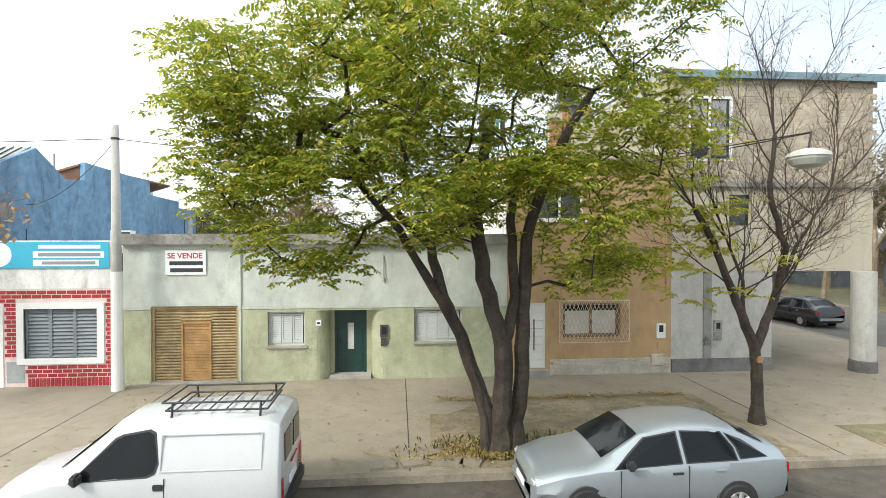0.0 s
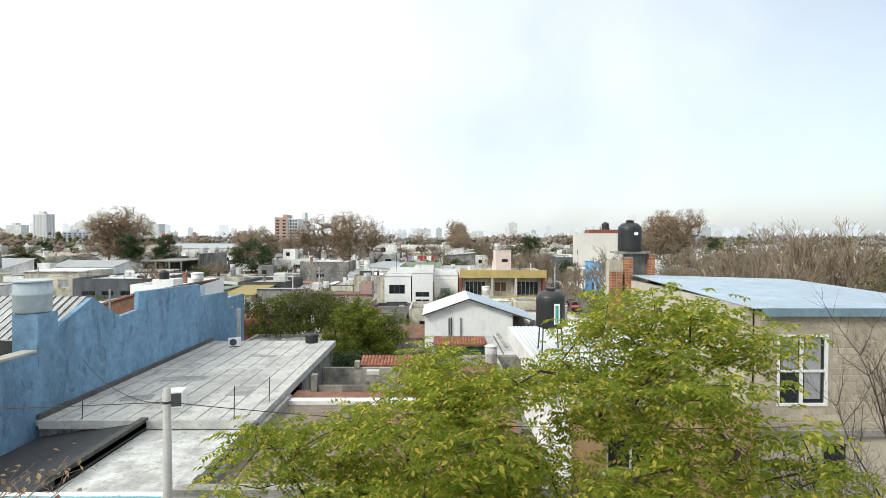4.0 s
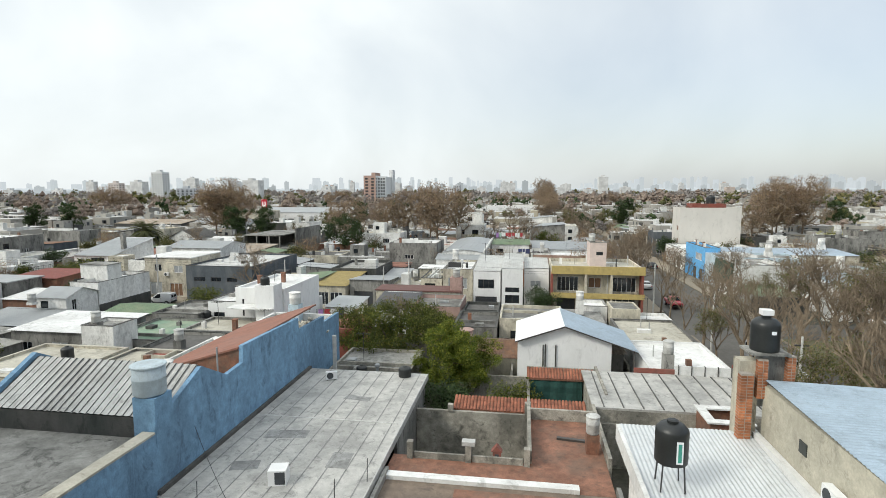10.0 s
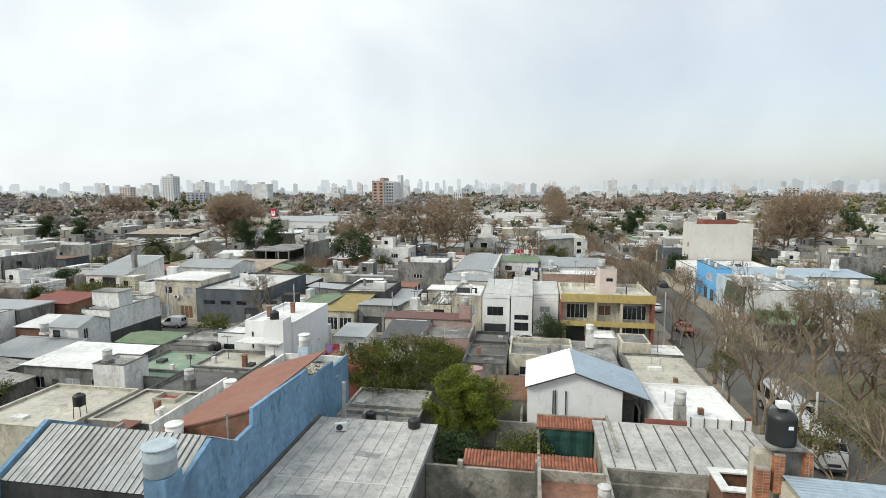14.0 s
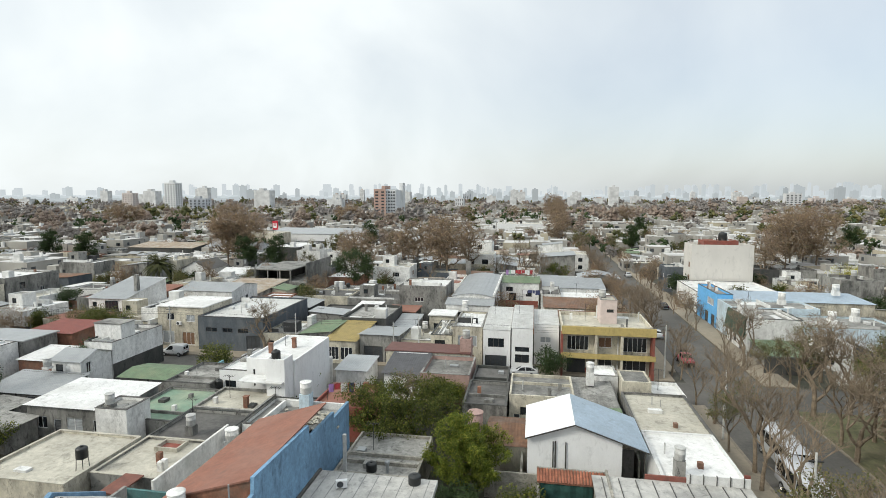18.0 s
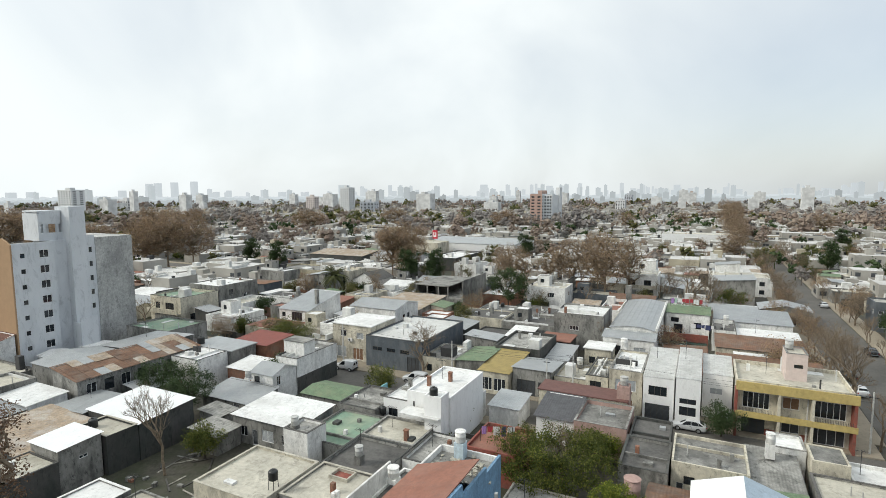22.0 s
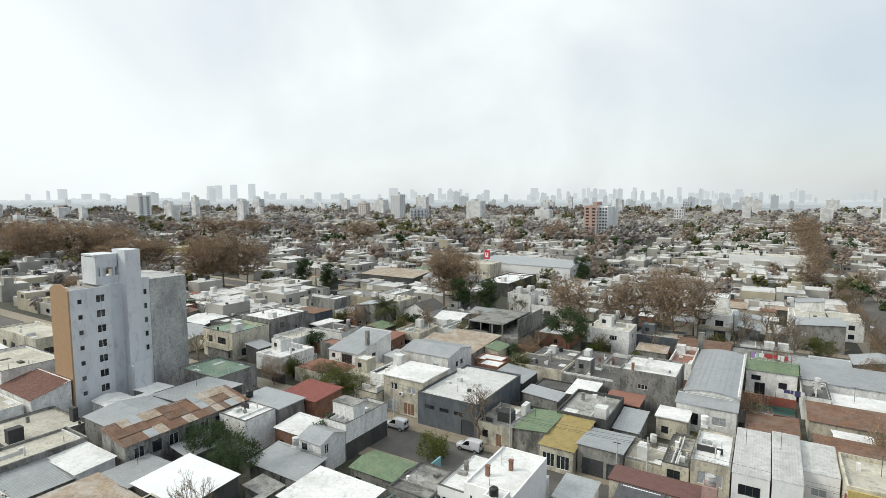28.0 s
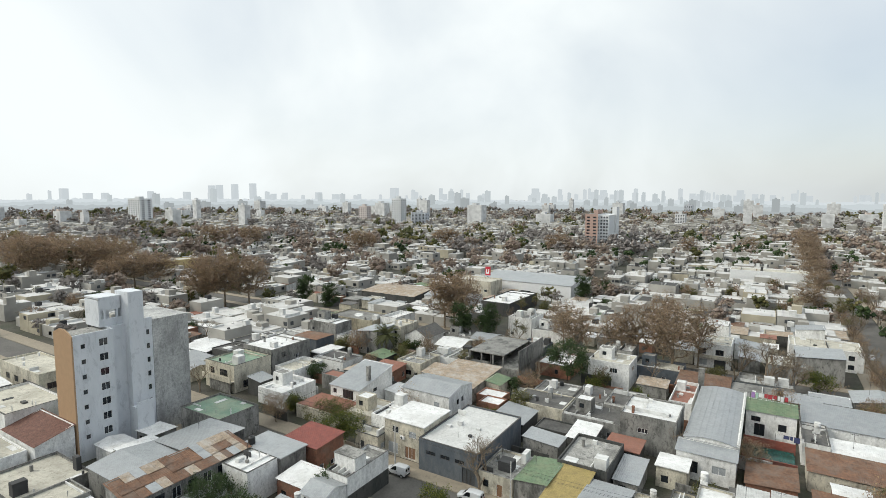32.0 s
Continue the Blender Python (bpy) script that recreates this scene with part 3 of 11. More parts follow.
def tank_black(x, y, z, r=0.55, h=1.35, legs=0.0):
    """Black plastic water tank, on a steel stand where legs > 0."""
    th = thing("water_tank", "black plastic roof water tank" + (" on a thin steel stand" if legs else ""), "water tank", x, y, z, group="roof water tanks")
    pr = [(r * 0.97, 0)]
    for k in range(7):
        zz = h * 0.78 * k / 6
        pr += [(r * (1.0 if k % 2 else 0.985), zz + 0.02)]
    pr += [(r * 0.94, h * 0.84), (r * 0.7, h * 0.94), (r * 0.36, h * 0.98)]
    part("body", lathe(bmesh.new(), [(a, b + legs) for a, b in pr], n=28), PLAST_B, th, smooth=True)
    part("lid", lathe(bmesh.new(), [(r * 0.34, h * 0.98 + legs), (r * 0.34, h * 1.04 + legs), (r * 0.2, h * 1.06 + legs)], n=14), PLAST_B, th)
    if legs:
        for sx in (-1, 1):
            for sy in (-1, 1):
                bm = tube(bmesh.new(), (sx * r * 0.72, sy * r * 0.72, 0), (sx * r * 0.62, sy * r * 0.62, legs), 0.03, n=6)
                part("leg", bm, STEEL, th)
        bm = bmesh.new()
        for s in (-1, 1):
            box(bm, -r * 0.66, r * 0.66, s * r * 0.62 - 0.02, s * r * 0.62 + 0.02, legs - 0.06, legs - 0.005)
            box(bm, s * r * 0.62 - 0.02, s * r * 0.62 + 0.02, -r * 0.58, r * 0.58, legs - 0.06, legs - 0.005)
        part("stand_ring", bm, STEEL, th)
    return th


def tank_fibro(x, y, z, r=0.5, h=1.1, pier=1.2, pm=None, m=None, legs=False):
    """Round fibre-cement tank with a flat lid on a masonry pier."""
    th = thing("water_tank", "weathered fibre-cement water tank on a masonry pier", "water tank", x, y, z, group="roof water tanks")
    if pier > 0.05:
        s = r * 0.95
        part("pier", boxes((-s, s, -s, s, 0, pier)), pm or GREYP, th)
    part("body", lathe(bmesh.new(), [(r * 0.9, pier), (r, pier + 0.08), (r, pier + h * 0.55), (r * 1.03, pier + h * 0.57), (r * 1.03, pier + h * 0.63), (r, pier + h * 0.65), (r, pier + h)], n=22), m or FIBRO, th, smooth=True)
    part("lid", lathe(bmesh.new(), [(r * 1.08, pier + h), (r * 1.08, pier + h + 0.06), (r * 0.9, pier + h + 0.1), (0.05, pier + h + 0.13)], n=18), m or FIBRO, th)
    return th
# ---- the street front ----
STUC_G = mat("rough_green_stucco", (0.42, 0.44, 0.3), vary=0.16, grain=30, bump=1.0, scale=0.9, stain=(0.32, 0.315, 0.22), stain_amount=0.3, streak=True)
STUC_B = mat("rough_pale_stucco", (0.53, 0.565, 0.52), vary=0.12, grain=32, bump=0.8, scale=0.9, stain=(0.38, 0.39, 0.365), stain_amount=0.28, streak=True)
CORNICE = mat("grey_cornice", (0.3, 0.285, 0.26), vary=0.2, stain=(0.13, 0.125, 0.115), stain_amount=0.6)
DOOR_G = mat("dark_green_door", (0.012, 0.045, 0.04), rough=0.35, vary=0.2)
OAK = mat("weathered_orange_wood", (0.4, 0.23, 0.09), rough=0.7, vary=0.2, grain=30, scale=2)
TINBR = mat("ochre_metal_shutter", (0.36, 0.27, 0.14), rough=0.6, vary=0.2, scale=1.5, stain=(0.25, 0.16, 0.08), stain_amount=0.4)
CURT = mat("pale_curtain", (0.6, 0.59, 0.57), vary=0.1)
STONE = mat("sill_stone", (0.36, 0.34, 0.31), vary=0.15)
CREAMR = mat("cream_render", (0.43, 0.39, 0.305), vary=0.06, stain=(0.45, 0.4, 0.31), stain_amount=0.4, scale=0.7, streak=True)
LIMEW = mat("white_limewash", (0.44, 0.43, 0.4), vary=0.1, stain=(0.32, 0.31, 0.28), stain_amount=0.35, scale=0.7, streak=True)
BLOCKS = mat("concrete_block", (0.42, 0.365, 0.285), vary=0.16, grain=25, rand=0.12, stain=(0.3, 0.26, 0.21), stain_amount=0.4)
BASE = mat("dark_plinth", (0.16, 0.155, 0.15), vary=0.2, stain=(0.28, 0.27, 0.25), stain_amount=0.4)
GLOSSRED = mat("red_painted_brick", (0.36, 0.025, 0.03), rough=0.55, vary=0.15, rand=0.18)
MORTAR_P = mat("pale_pink_mortar", (0.66, 0.55, 0.52), vary=0.1)
BANNER = mat("cyan_banner", (0.05, 0.42, 0.62), rough=0.5, vary=0.04)
BANNER_W = mat("white_print", (0.8, 0.82, 0.84), rough=0.5, vary=0.03)
BANNER_G = mat("grey_print", (0.25, 0.3, 0.33), rough=0.5, vary=0.03)
SIGNRED = mat("red_print", (0.45, 0.03, 0.05), rough=0.5, vary=0.03)
SIGNBLK = mat("black_print", (0.03, 0.03, 0.04), rough=0.5, vary=0.03)
Y0 = 16.7


def text(body, size, m, x, y, z, parent, name="lettering", extrude=0.004):
    cu = bpy.data.curves.new(name, "FONT")
    cu.body, cu.size, cu.extrude, cu.offset = body, size, extrude, size * 0.022
    tmp = new(name + "_tmp", cu)
    bpy.context.view_layer.update()
    me = bpy.data.meshes.new_from_object(tmp.evaluated_get(bpy.context.evaluated_depsgraph_get()))
    bpy.data.objects.remove(tmp)
    me.transform(pose(x, y, z, 90, 0, 0))
    me.materials.clear()
    me.materials.append(m)
    ob = new(name, me)
    ob.parent = parent
    return ob


# -- single-storey house for sale --
h1 = thing("house", "low green and pale blue stucco house with a garage", "house", 0, 0, 0)
HOLES = [(-7.46, -4.9, 0.15, 2.5), (-4.01, -2.88, 1.25, 2.29), (-2.62, -0.4, 0.0, 2.33), (0.49, 2.01, 1.31, 2.33)]
bm = bmesh.new()
slab(bm, "x", Y0, 0.22, -8.25, 3.45, 0, 2.44, HOLES)
part("lower_wall", bm, STUC_G, h1, "rough olive-green stucco lower wall")
bm = bmesh.new()
slab(bm, "x", Y0 + 0.02, 0.2, -8.25, 3.45, 2.44, 4.38, [(-7.46, -4.9, 2.3, 2.5)])
part("upper_wall", bm, STUC_B, h1, "pale blue-grey stucco upper wall")
part("cornice", boxes((-8.3, 3.45, Y0 - 0.16, Y0 + 0.34, 4.38, 4.5), (-8.27, 3.45, Y0 - 0.1, Y0 + 0.3, 4.5, 4.7)), CORNICE, h1, "blackened cement cornice")
part("band", boxes((-8.25, -7.46, Y0 - 0.02, Y0, 2.4, 2.47), (-4.9, 3.45, Y0 - 0.02, Y0, 2.4, 2.47)), STUC_B, h1)
part("pilaster", boxes((-4.86, -4.8, Y0 - 0.03, Y0 + 0.02, 0, 4.38)), STUC_B, h1)
part("side_wall", boxes((-8.25, -8.05, Y0 + 0.22, 28.6, 0, 3.95)), GREYP, h1)
part("side_wall", boxes((3.25, 3.45, Y0 + 0.22, 28.4, 0, 3.9)), GREYP, h1)
part("roof", boxes((-8.05, 3.25, Y0 + 0.22, 28.0, 3.3, 3.6)), mat("terrace_screed", (0.19, 0.145, 0.11), vary=0.2, stain=(0.13, 0.105, 0.085), stain_amount=0.6, scale=0.5), h1, "brown screed terrace roof")
part("floor_slab", boxes((-8.05, 3.25, Y0 + 0.22, 28.0, 0, 0.12)), GREYP, h1)
part("rear_wall", boxes((-8.05, 3.25, 27.8, 28.0, 0.12, 3.3)), GREYP, h1)
# rounded cheeks of the porch
for s, xo, xi in ((1, -2.62, -2.16), (-1, -0.4, -0.86)):
    bm = bmesh.new()
    pts = [(xo - 0.02 * s, Y0 + 0.22), (xo - 0.02 * s, Y0 - 0.001)]
    for k in range(9):
        a = math.pi / 2 * k / 8
        pts.append((xo + (xi - xo) * math.sin(a), Y0 + 0.46 * (1 - math.cos(a))))
    pts += [(xi, Y0 + 0.62), (xo - 0.02 * s, Y0 + 0.62)]
    prism(bm, pts, "z", 0.0, 2.33)
    part("porch_cheek", bm, STUC_G, h1, smooth=False)
part("porch_soffit", boxes((-2.6, -0.42, Y0 + 0.22, Y0 + 0.75, 2.33, 2.44)), STUC_G, h1)
part("porch_back", boxes((-2.16, -2.04, Y0 + 0.5, Y0 + 0.7, 0, 2.33), (-1.02, -0.86, Y0 + 0.5, Y0 + 0.7, 0, 2.33), (-2.04, -1.02, Y0 + 0.5, Y0 + 0.7, 2.27, 2.33)), STUC_G, h1)
part("step", boxes((-2.15, -0.87, Y0 + 0.02, Y0 + 0.62, 0.1, 0.26)), STONE, h1, "worn grey stone doorstep")
dr = part("door", boxes((-2.04, -1.96, Y0 + 0.5, Y0 + 0.6, 0.26, 2.27), (-1.1, -1.02, Y0 + 0.5, Y0 + 0.6, 0.26, 2.27), (-1.96, -1.1, Y0 + 0.5, Y0 + 0.6, 2.19, 2.27)), DOOR_G, h1, "dark green panelled front door")
part("leaf", boxes((-1.96, -1.63, Y0 + 0.55, Y0 + 0.6, 0.26, 2.19), (-1.43, -1.1, Y0 + 0.55, Y0 + 0.6, 0.26, 2.19), (-1.63, -1.43, Y0 + 0.55, Y0 + 0.6, 0.26, 1.0), (-1.63, -1.43, Y0 + 0.55, Y0 + 0.6, 1.85, 2.19), (-1.9, -1.7, Y0 + 0.535, Y0 + 0.551, 0.4, 0.9), (-1.36, -1.16, Y0 + 0.535, Y0 + 0.551, 0.4, 0.9), (-1.36, -1.16, Y0 + 0.535, Y0 + 0.551, 1.1, 2.05)), DOOR_G, dr)
part("glass_pane", boxes((-1.63, -1.43, Y0 + 0.57, Y0 + 0.585, 1.0, 1.85)), CURT, dr, "pale frosted glass strip")
part("handle", tube(bmesh.new(), (-1.9, Y0 + 0.5, 1.18), (-1.9, Y0 + 0.5, 1.34), 0.018), STEEL, dr)
# garage shutter with a wicket door
gd = part("garage_door", boxes((-7.46, -7.38, Y0 + 0.08, Y0 + 0.2, 0.15, 2.5), (-4.98, -4.9, Y0 + 0.08, Y0 + 0.2, 0.15, 2.5), (-7.38, -4.98, Y0 + 0.08, Y0 + 0.2, 2.42, 2.5)), TINBR, h1, "ochre ribbed metal garage shutter")
for a, b, lo in ((-7.38, -6.62, 0.15), (-5.72, -4.98, 0.15), (-6.62, -5.72, 2.02)):
    k = int((2.42 - lo) / 0.09)
    for i in range(k):
        z = lo + (2.42 - lo) * i / k
        z2 = lo + (2.42 - lo) * (i + 1) / k
        part("rib", prism(bmesh.new(), ((Y0 + 0.17, z), (Y0 + 0.135, z + 0.02), (Y0 + 0.12, (z + z2) / 2), (Y0 + 0.135, z2 - 0.012), (Y0 + 0.17, z2)), "x", a, b), TINBR, gd)
wd = part("wicket_door", boxes((-6.62, -6.55, Y0 + 0.09, Y0 + 0.17, 0.2, 2.02), (-5.79, -5.72, Y0 + 0.09, Y0 + 0.17, 0.2, 2.02), (-6.55, -5.79, Y0 + 0.09, Y0 + 0.17, 1.95, 2.02)), OAK, gd, "orange-brown wooden wicket door")
bm = bmesh.new()
for i in range(20):
    z = 0.22 + i * 0.0865
    box(bm, -6.55, -5.79, Y0 + 0.12 + 0.008 * (i % 2), Y0 + 0.165, z, z + 0.08)
part("slat_panel", bm, OAK, wd)
part("sill", boxes((-7.5, -4.86, Y0 - 0.12, Y0 + 0.22, 0.0, 0.2)), STONE, h1)
# shuttered windows
SHUTW = mat("pale_grey_shutter_paint", (0.5, 0.52, 0.52), rough=0.6, vary=0.08)
for a, b, lo, hi, leaves in ((-4.01, -2.88, 1.25, 2.29, 3), (0.49, 2.01, 1.31, 2.33, 4)):
    w = part("window", boxes((a, a + 0.06, Y0 + 0.12, Y0 + 0.2, lo, hi), (b - 0.06, b, Y0 + 0.12, Y0 + 0.2, lo, hi), (a + 0.06, b - 0.06, Y0 + 0.12, Y0 + 0.2, hi - 0.06, hi), (a + 0.06, b - 0.06, Y0 + 0.12, Y0 + 0.2, lo, lo + 0.06)), SHUTW, h1, "window with grey louvred shutters")
    part("sill", boxes((a - 0.06, b + 0.06, Y0 - 0.06, Y0 + 0.14, lo - 0.07, lo - 0.002)), STONE, w)
    for i in range(leaves):
        la, lb = a + 0.07 + (b - a - 0.14) * i / leaves, a + 0.07 + (b - a - 0.14) * (i + 1) / leaves - 0.012
        bm = boxes((la, la + 0.05, Y0 + 0.1, Y0 + 0.14, lo + 0.07, hi - 0.07), (lb - 0.05, lb, Y0 + 0.1, Y0 + 0.14, lo + 0.07, hi - 0.07), (la + 0.05, lb - 0.05, Y0 + 0.1, Y0 + 0.14, hi - 0.12, hi - 0.07), (la + 0.05, lb - 0.05, Y0 + 0.1, Y0 + 0.14, lo + 0.07, lo + 0.16))
        k = 13
        slats = bmesh.new()
        for j in range(k):
            z = lo + 0.17 + (hi - lo - 0.3) * j / k
            prism(slats, ((Y0 + 0.104, z), (Y0 + 0.112, z - 0.006), (Y0 + 0.138, z + 0.05), (Y0 + 0.13, z + 0.056)), "x", la + 0.05, lb - 0.05)
        tagged(part("louvres", slats, SHUTW, w), kind="stuff")
        bmesh.ops.remove_doubles(bm, verts=bm.verts[:], dist=0.0005)
        part("shutter", bm, SHUTW, w)
# sign, meter boxes, lamp bracket
sg = thing("sale_sign", "white for-sale board with red and black lettering", "sign", -6.43, Y0 - 0.02, 3.46)
part("board", boxes((-0.58, 0.6, 0.0, 0.025, 0, 0.74)), BANNER_W, sg)
text("SE VENDE", 0.235, SIGNRED, -0.52, -0.001, 0.5, sg)
part("number_bar", boxes((-0.46, 0.52, -0.006, -0.001, 0.29, 0.41)), SIGNBLK, sg)
part("number_bar", boxes((-0.44, 0.52, -0.006, -0.001, 0.08, 0.2)), SIGNBLK, sg)
mb = thing("meter_box", "dark electricity meter box on the green wall", "meter box", -0.45, Y0, 1.2)
part("case", boxes((-0.12, 0.12, -0.06, 0.01, 0.28, 0.66)), FRAME_D, mb)
part("lower_case", boxes((-0.1, 0.1, -0.04, 0.01, 0, 0.24)), FRAME_D, mb)
part("window", boxes((-0.07, 0.07, -0.066, -0.06, 0.36, 0.6)), GLASS, mb)
nb = thing("number_plate", "small white wall plate by the porch", "wall plate", -2.47, Y0, 1.86)
part("plate", boxes((-0.08, 0.08, -0.015, 0.012, 0, 0.16)), BANNER_W, nb)
part("mark_bar", boxes((-0.05, 0.05, -0.019, -0.015, 0.05, 0.11)), SIGNBLK, nb)
br = thing("wall_bracket", "small rusty cable bracket on the blue wall", "bracket", -0.45, Y0, 3.3)
part("rod", tube(bmesh.new(), (0, 0.0, 0.7), (0, -0.04, 0.0), 0.012, n=6), CABLE, br)
part("insulator", lathe(bmesh.new(), [(0.03, -0.1), (0.05, -0.05), (0.03, 0.02)], n=10), FIBRO, br)

# -- red brick shop --
h2 = thing("shop", "low shop with red painted brick front and a cyan banner", "shop", 0, 0, 0)
bm = bmesh.new()
slab(bm, "x", Y0 - 0.008, 0.238, -17.7, -8.42, 0, 3.07, [(-11.05, -8.98, 1.0, 2.47), (-12.75, -11.78, 0.15, 2.5)])
part("wall", bm, MORTAR_P, h2)
part("upper_band", boxes((-17.7, -8.42, Y0 - 0.012, Y0 + 0.23, 3.07, 4.5)), WHITE, h2, "white painted band over the brick")
part("side_wall", boxes((-8.42, -8.255, Y0 + 0.02, 24.0, 0, 3.95)), DARKC, h2)
rm_ = random.Random(4)
for k in range(15):      # crumbling mossy coping stones on the party wall
    y_ = Y0 + 0.3 + k * 0.47
    part("coping_stone", boxes((-8.47 + rm_.uniform(-0.03, 0.03), -8.22 + rm_.uniform(-0.03, 0.03), y_, y_ + rm_.uniform(0.38, 0.46), 3.95, 4.1 + rm_.uniform(0, 0.08))), DARKC, h2)
part("roof", boxes((-13.0, -8.42, Y0 + 0.23, 24.1, 3.5, 3.8)), mat("patched_pale_roof", (0.5, 0.5, 0.475), vary=0.18, stain=(0.27, 0.262, 0.24), stain_amount=0.7, scale=1.1, bump=0.5), h2, "patched pale grey concrete roof")
part("canopy_roof", prism(bmesh.new(), ((-17.7, 3.3), (-13.0, 3.85), (-13.0, 4.15), (-17.7, 3.45)), "y", Y0 + 0.23, 24.1), mat("black_shade_cloth", (0.03, 0.03, 0.033), vary=0.2), h2, "black covered roof over the yard")
part("parapet", boxes((-13.3, -13.0, 18.5, 24.1, 3.95, 4.3)), DARKC, h2)
part("inner_wall", boxes((-17.7, -8.42, 24.1, 24.3, 0, 3.9)), GREYP, h2)
fw = part("window_frame", boxes((-11.25, -11.05, Y0 - 0.05, Y0 + 0.05, 0.82, 2.65), (-8.98, -8.78, Y0 - 0.05, Y0 + 0.05, 0.82, 2.65), (-11.05, -8.98, Y0 - 0.05, Y0 + 0.05, 2.47, 2.65), (-11.05, -8.98, Y0 - 0.05, Y0 + 0.05, 0.82, 1.0)), FRAME_W, h2, "broad white window surround")
for i in range(3):
    la = -11.05 + 0.69 * i
    bm = boxes((la, la + 0.05, Y0 + 0.06, Y0 + 0.12, 1.0, 2.47), (la + 0.64, la + 0.69, Y0 + 0.06, Y0 + 0.12, 1.0, 2.47))
    for j in range(13):
        z = 1.02 + 0.11 * j
        prism(bm, ((Y0 + 0.06, z), (Y0 + 0.07, z - 0.01), (Y0 + 0.13, z + 0.085), (Y0 + 0.12, z + 0.095)), "x", la + 0.05, la + 0.64)
    part("louvre", bm, mat("slate_louvre", (0.2, 0.23, 0.25), rough=0.6), fw, "dark grey louvred shutter")
# dark sheet behind the louvres, in place of the dim interior
part("dark_room", boxes((-11.1, -8.9, Y0 + 0.2, Y0 + 0.225, 0.95, 2.5)), SHUT_D, fw)
fd = part("door_frame", boxes((-12.9, -12.75, Y0 - 0.03, Y0 + 0.06, 0.15, 2.62), (-11.78, -11.63, Y0 - 0.03, Y0 + 0.06, 0.15, 2.62), (-12.75, -11.78, Y0 - 0.03, Y0 + 0.06, 2.5, 2.62)), FRAME_W, h2, "white door surround")
part("door_leaf", boxes((-12.75, -11.78, Y0 + 0.1, Y0 + 0.15, 0.15, 2.5)), SHUT, fd, "grey metal door")
part("gas_box", boxes((-11.55, -11.05, Y0 - 0.02, Y0 + 0.04, 0.28, 0.9)), SHUT, h2, "grey gas meter hatch")
bn = thing("banner", "cyan shop banner with white lettering over the brick front", "banner", 0, 0, 0)
part("sheet", boxes((-17.6, -8.62, Y0 - 0.05, Y0 - 0.015, 3.68, 4.46)), BANNER, bn)
part("patch", boxes((-10.75, -8.75, Y0 - 0.056, Y0 - 0.05, 3.98, 4.18)), BANNER_W, bn)
part("patch", boxes((-10.75, -8.9, Y0 - 0.056, Y0 - 0.05, 3.74, 3.93)), BANNER_W, bn)
part("number_bar", boxes((-10.6, -8.85, Y0 - 0.056, Y0 - 0.05, 4.26, 4.37)), BANNER_W, bn)
part("text_bar", boxes((-10.6, -8.85, Y0 - 0.06, Y0 - 0.056, 4.03, 4.13)), BANNER_G, bn)
part("text_bar", boxes((-10.5, -9.0, Y0 - 0.06, Y0 - 0.056, 3.79, 3.88)), BANNER_G, bn)
bm = bmesh.new()
lathe(bm, [(0.36, 0), (0.36, 0.006)], n=24)
bmesh.ops.transform(bm, matrix=pose(-11.7, Y0 - 0.05, 4.08, 90, 0, 0), verts=bm.verts[:])
part("emblem", bm, BANNER_W, bn, "white round emblem")

# -- tan two-storey house --
h3 = thing("house", "tan stucco two-storey house with a lattice window grille", "house", 0, 0, 0)
bm = bmesh.new()
slab(bm, "x", Y0, 0.22, 3.45, 8.9, 0, 7.05, [(3.98, 4.72, 0.38, 2.5), (5.28, 7.2, 1.35, 2.46), (4.45, 5.95, 5.15, 6.2)])
part("wall", bm, OCHRE_WALL, h3)
part("parapet_cap", boxes((3.42, 8.9, Y0 - 0.06, Y0 + 0.28, 7.05, 7.13)), CORNICE, h3)
part("side_wall", boxes((3.45, 3.65, Y0 + 0.22, 26.6, 0, 7.4)), WHITE, h3)
part("rear_wall", boxes((3.65, 8.3, 26.4, 26.6, 0, 7.4)), WHITE, h3)
bm = bmesh.new()
sheet(bm, (3.0, 18.2, 7.35), (8.35, 18.2, 7.35), (3.0, 26.9, 7.75), (8.35, 26.9, 7.75), period=0.17, amp=0.03)
part("roof", bm, mat("pale_galvanised_sheet", (0.56, 0.58, 0.59), rough=0.5, metal=0.15, vary=0.06, stain=(0.45, 0.45, 0.44), stain_amount=0.3, scale=0.5), h3, "pale corrugated metal roof")
part("verge", boxes((2.85, 3.02, 18.2, 26.9, 7.05, 7.75)), R_WHITE, h3, "white painted verge")
part("verge", boxes((8.34, 8.6, 18.2, 26.9, 7.4, 7.95)), R_WHITE, h3, "white painted verge")
part("set_back_wall", boxes((5.9, 8.88, 18.0, 18.2, 6.8, 8.35), (3.65, 5.9, 18.0, 18.2, 6.8, 7.35)), CREAMR, h3, "pale upper wall set back from the front")
part("front_roof", boxes((3.65, 8.7, Y0 + 0.22, 18.0, 6.6, 6.8)), R_CONC, h3)
pd = part("front_door", boxes((3.98, 4.05, Y0 + 0.06, Y0 + 0.16, 0.38, 2.5), (4.65, 4.72, Y0 + 0.06, Y0 + 0.16, 0.38, 2.5), (4.05, 4.65, Y0 + 0.06, Y0 + 0.16, 2.42, 2.5)), FRAME_W, h3, "white panelled metal front door")
part("leaf", boxes(*[(4.05, 4.65, Y0 + 0.1, Y0 + 0.14, 0.38 + 0.255 * i, 0.38 + 0.255 * i + 0.245) for i in range(8)]), FRAME_W, pd)
part("pull_bar", tube(bmesh.new(), (4.35, Y0 + 0.08, 0.95), (4.35, Y0 + 0.08, 1.95), 0.018), STEEL, pd)
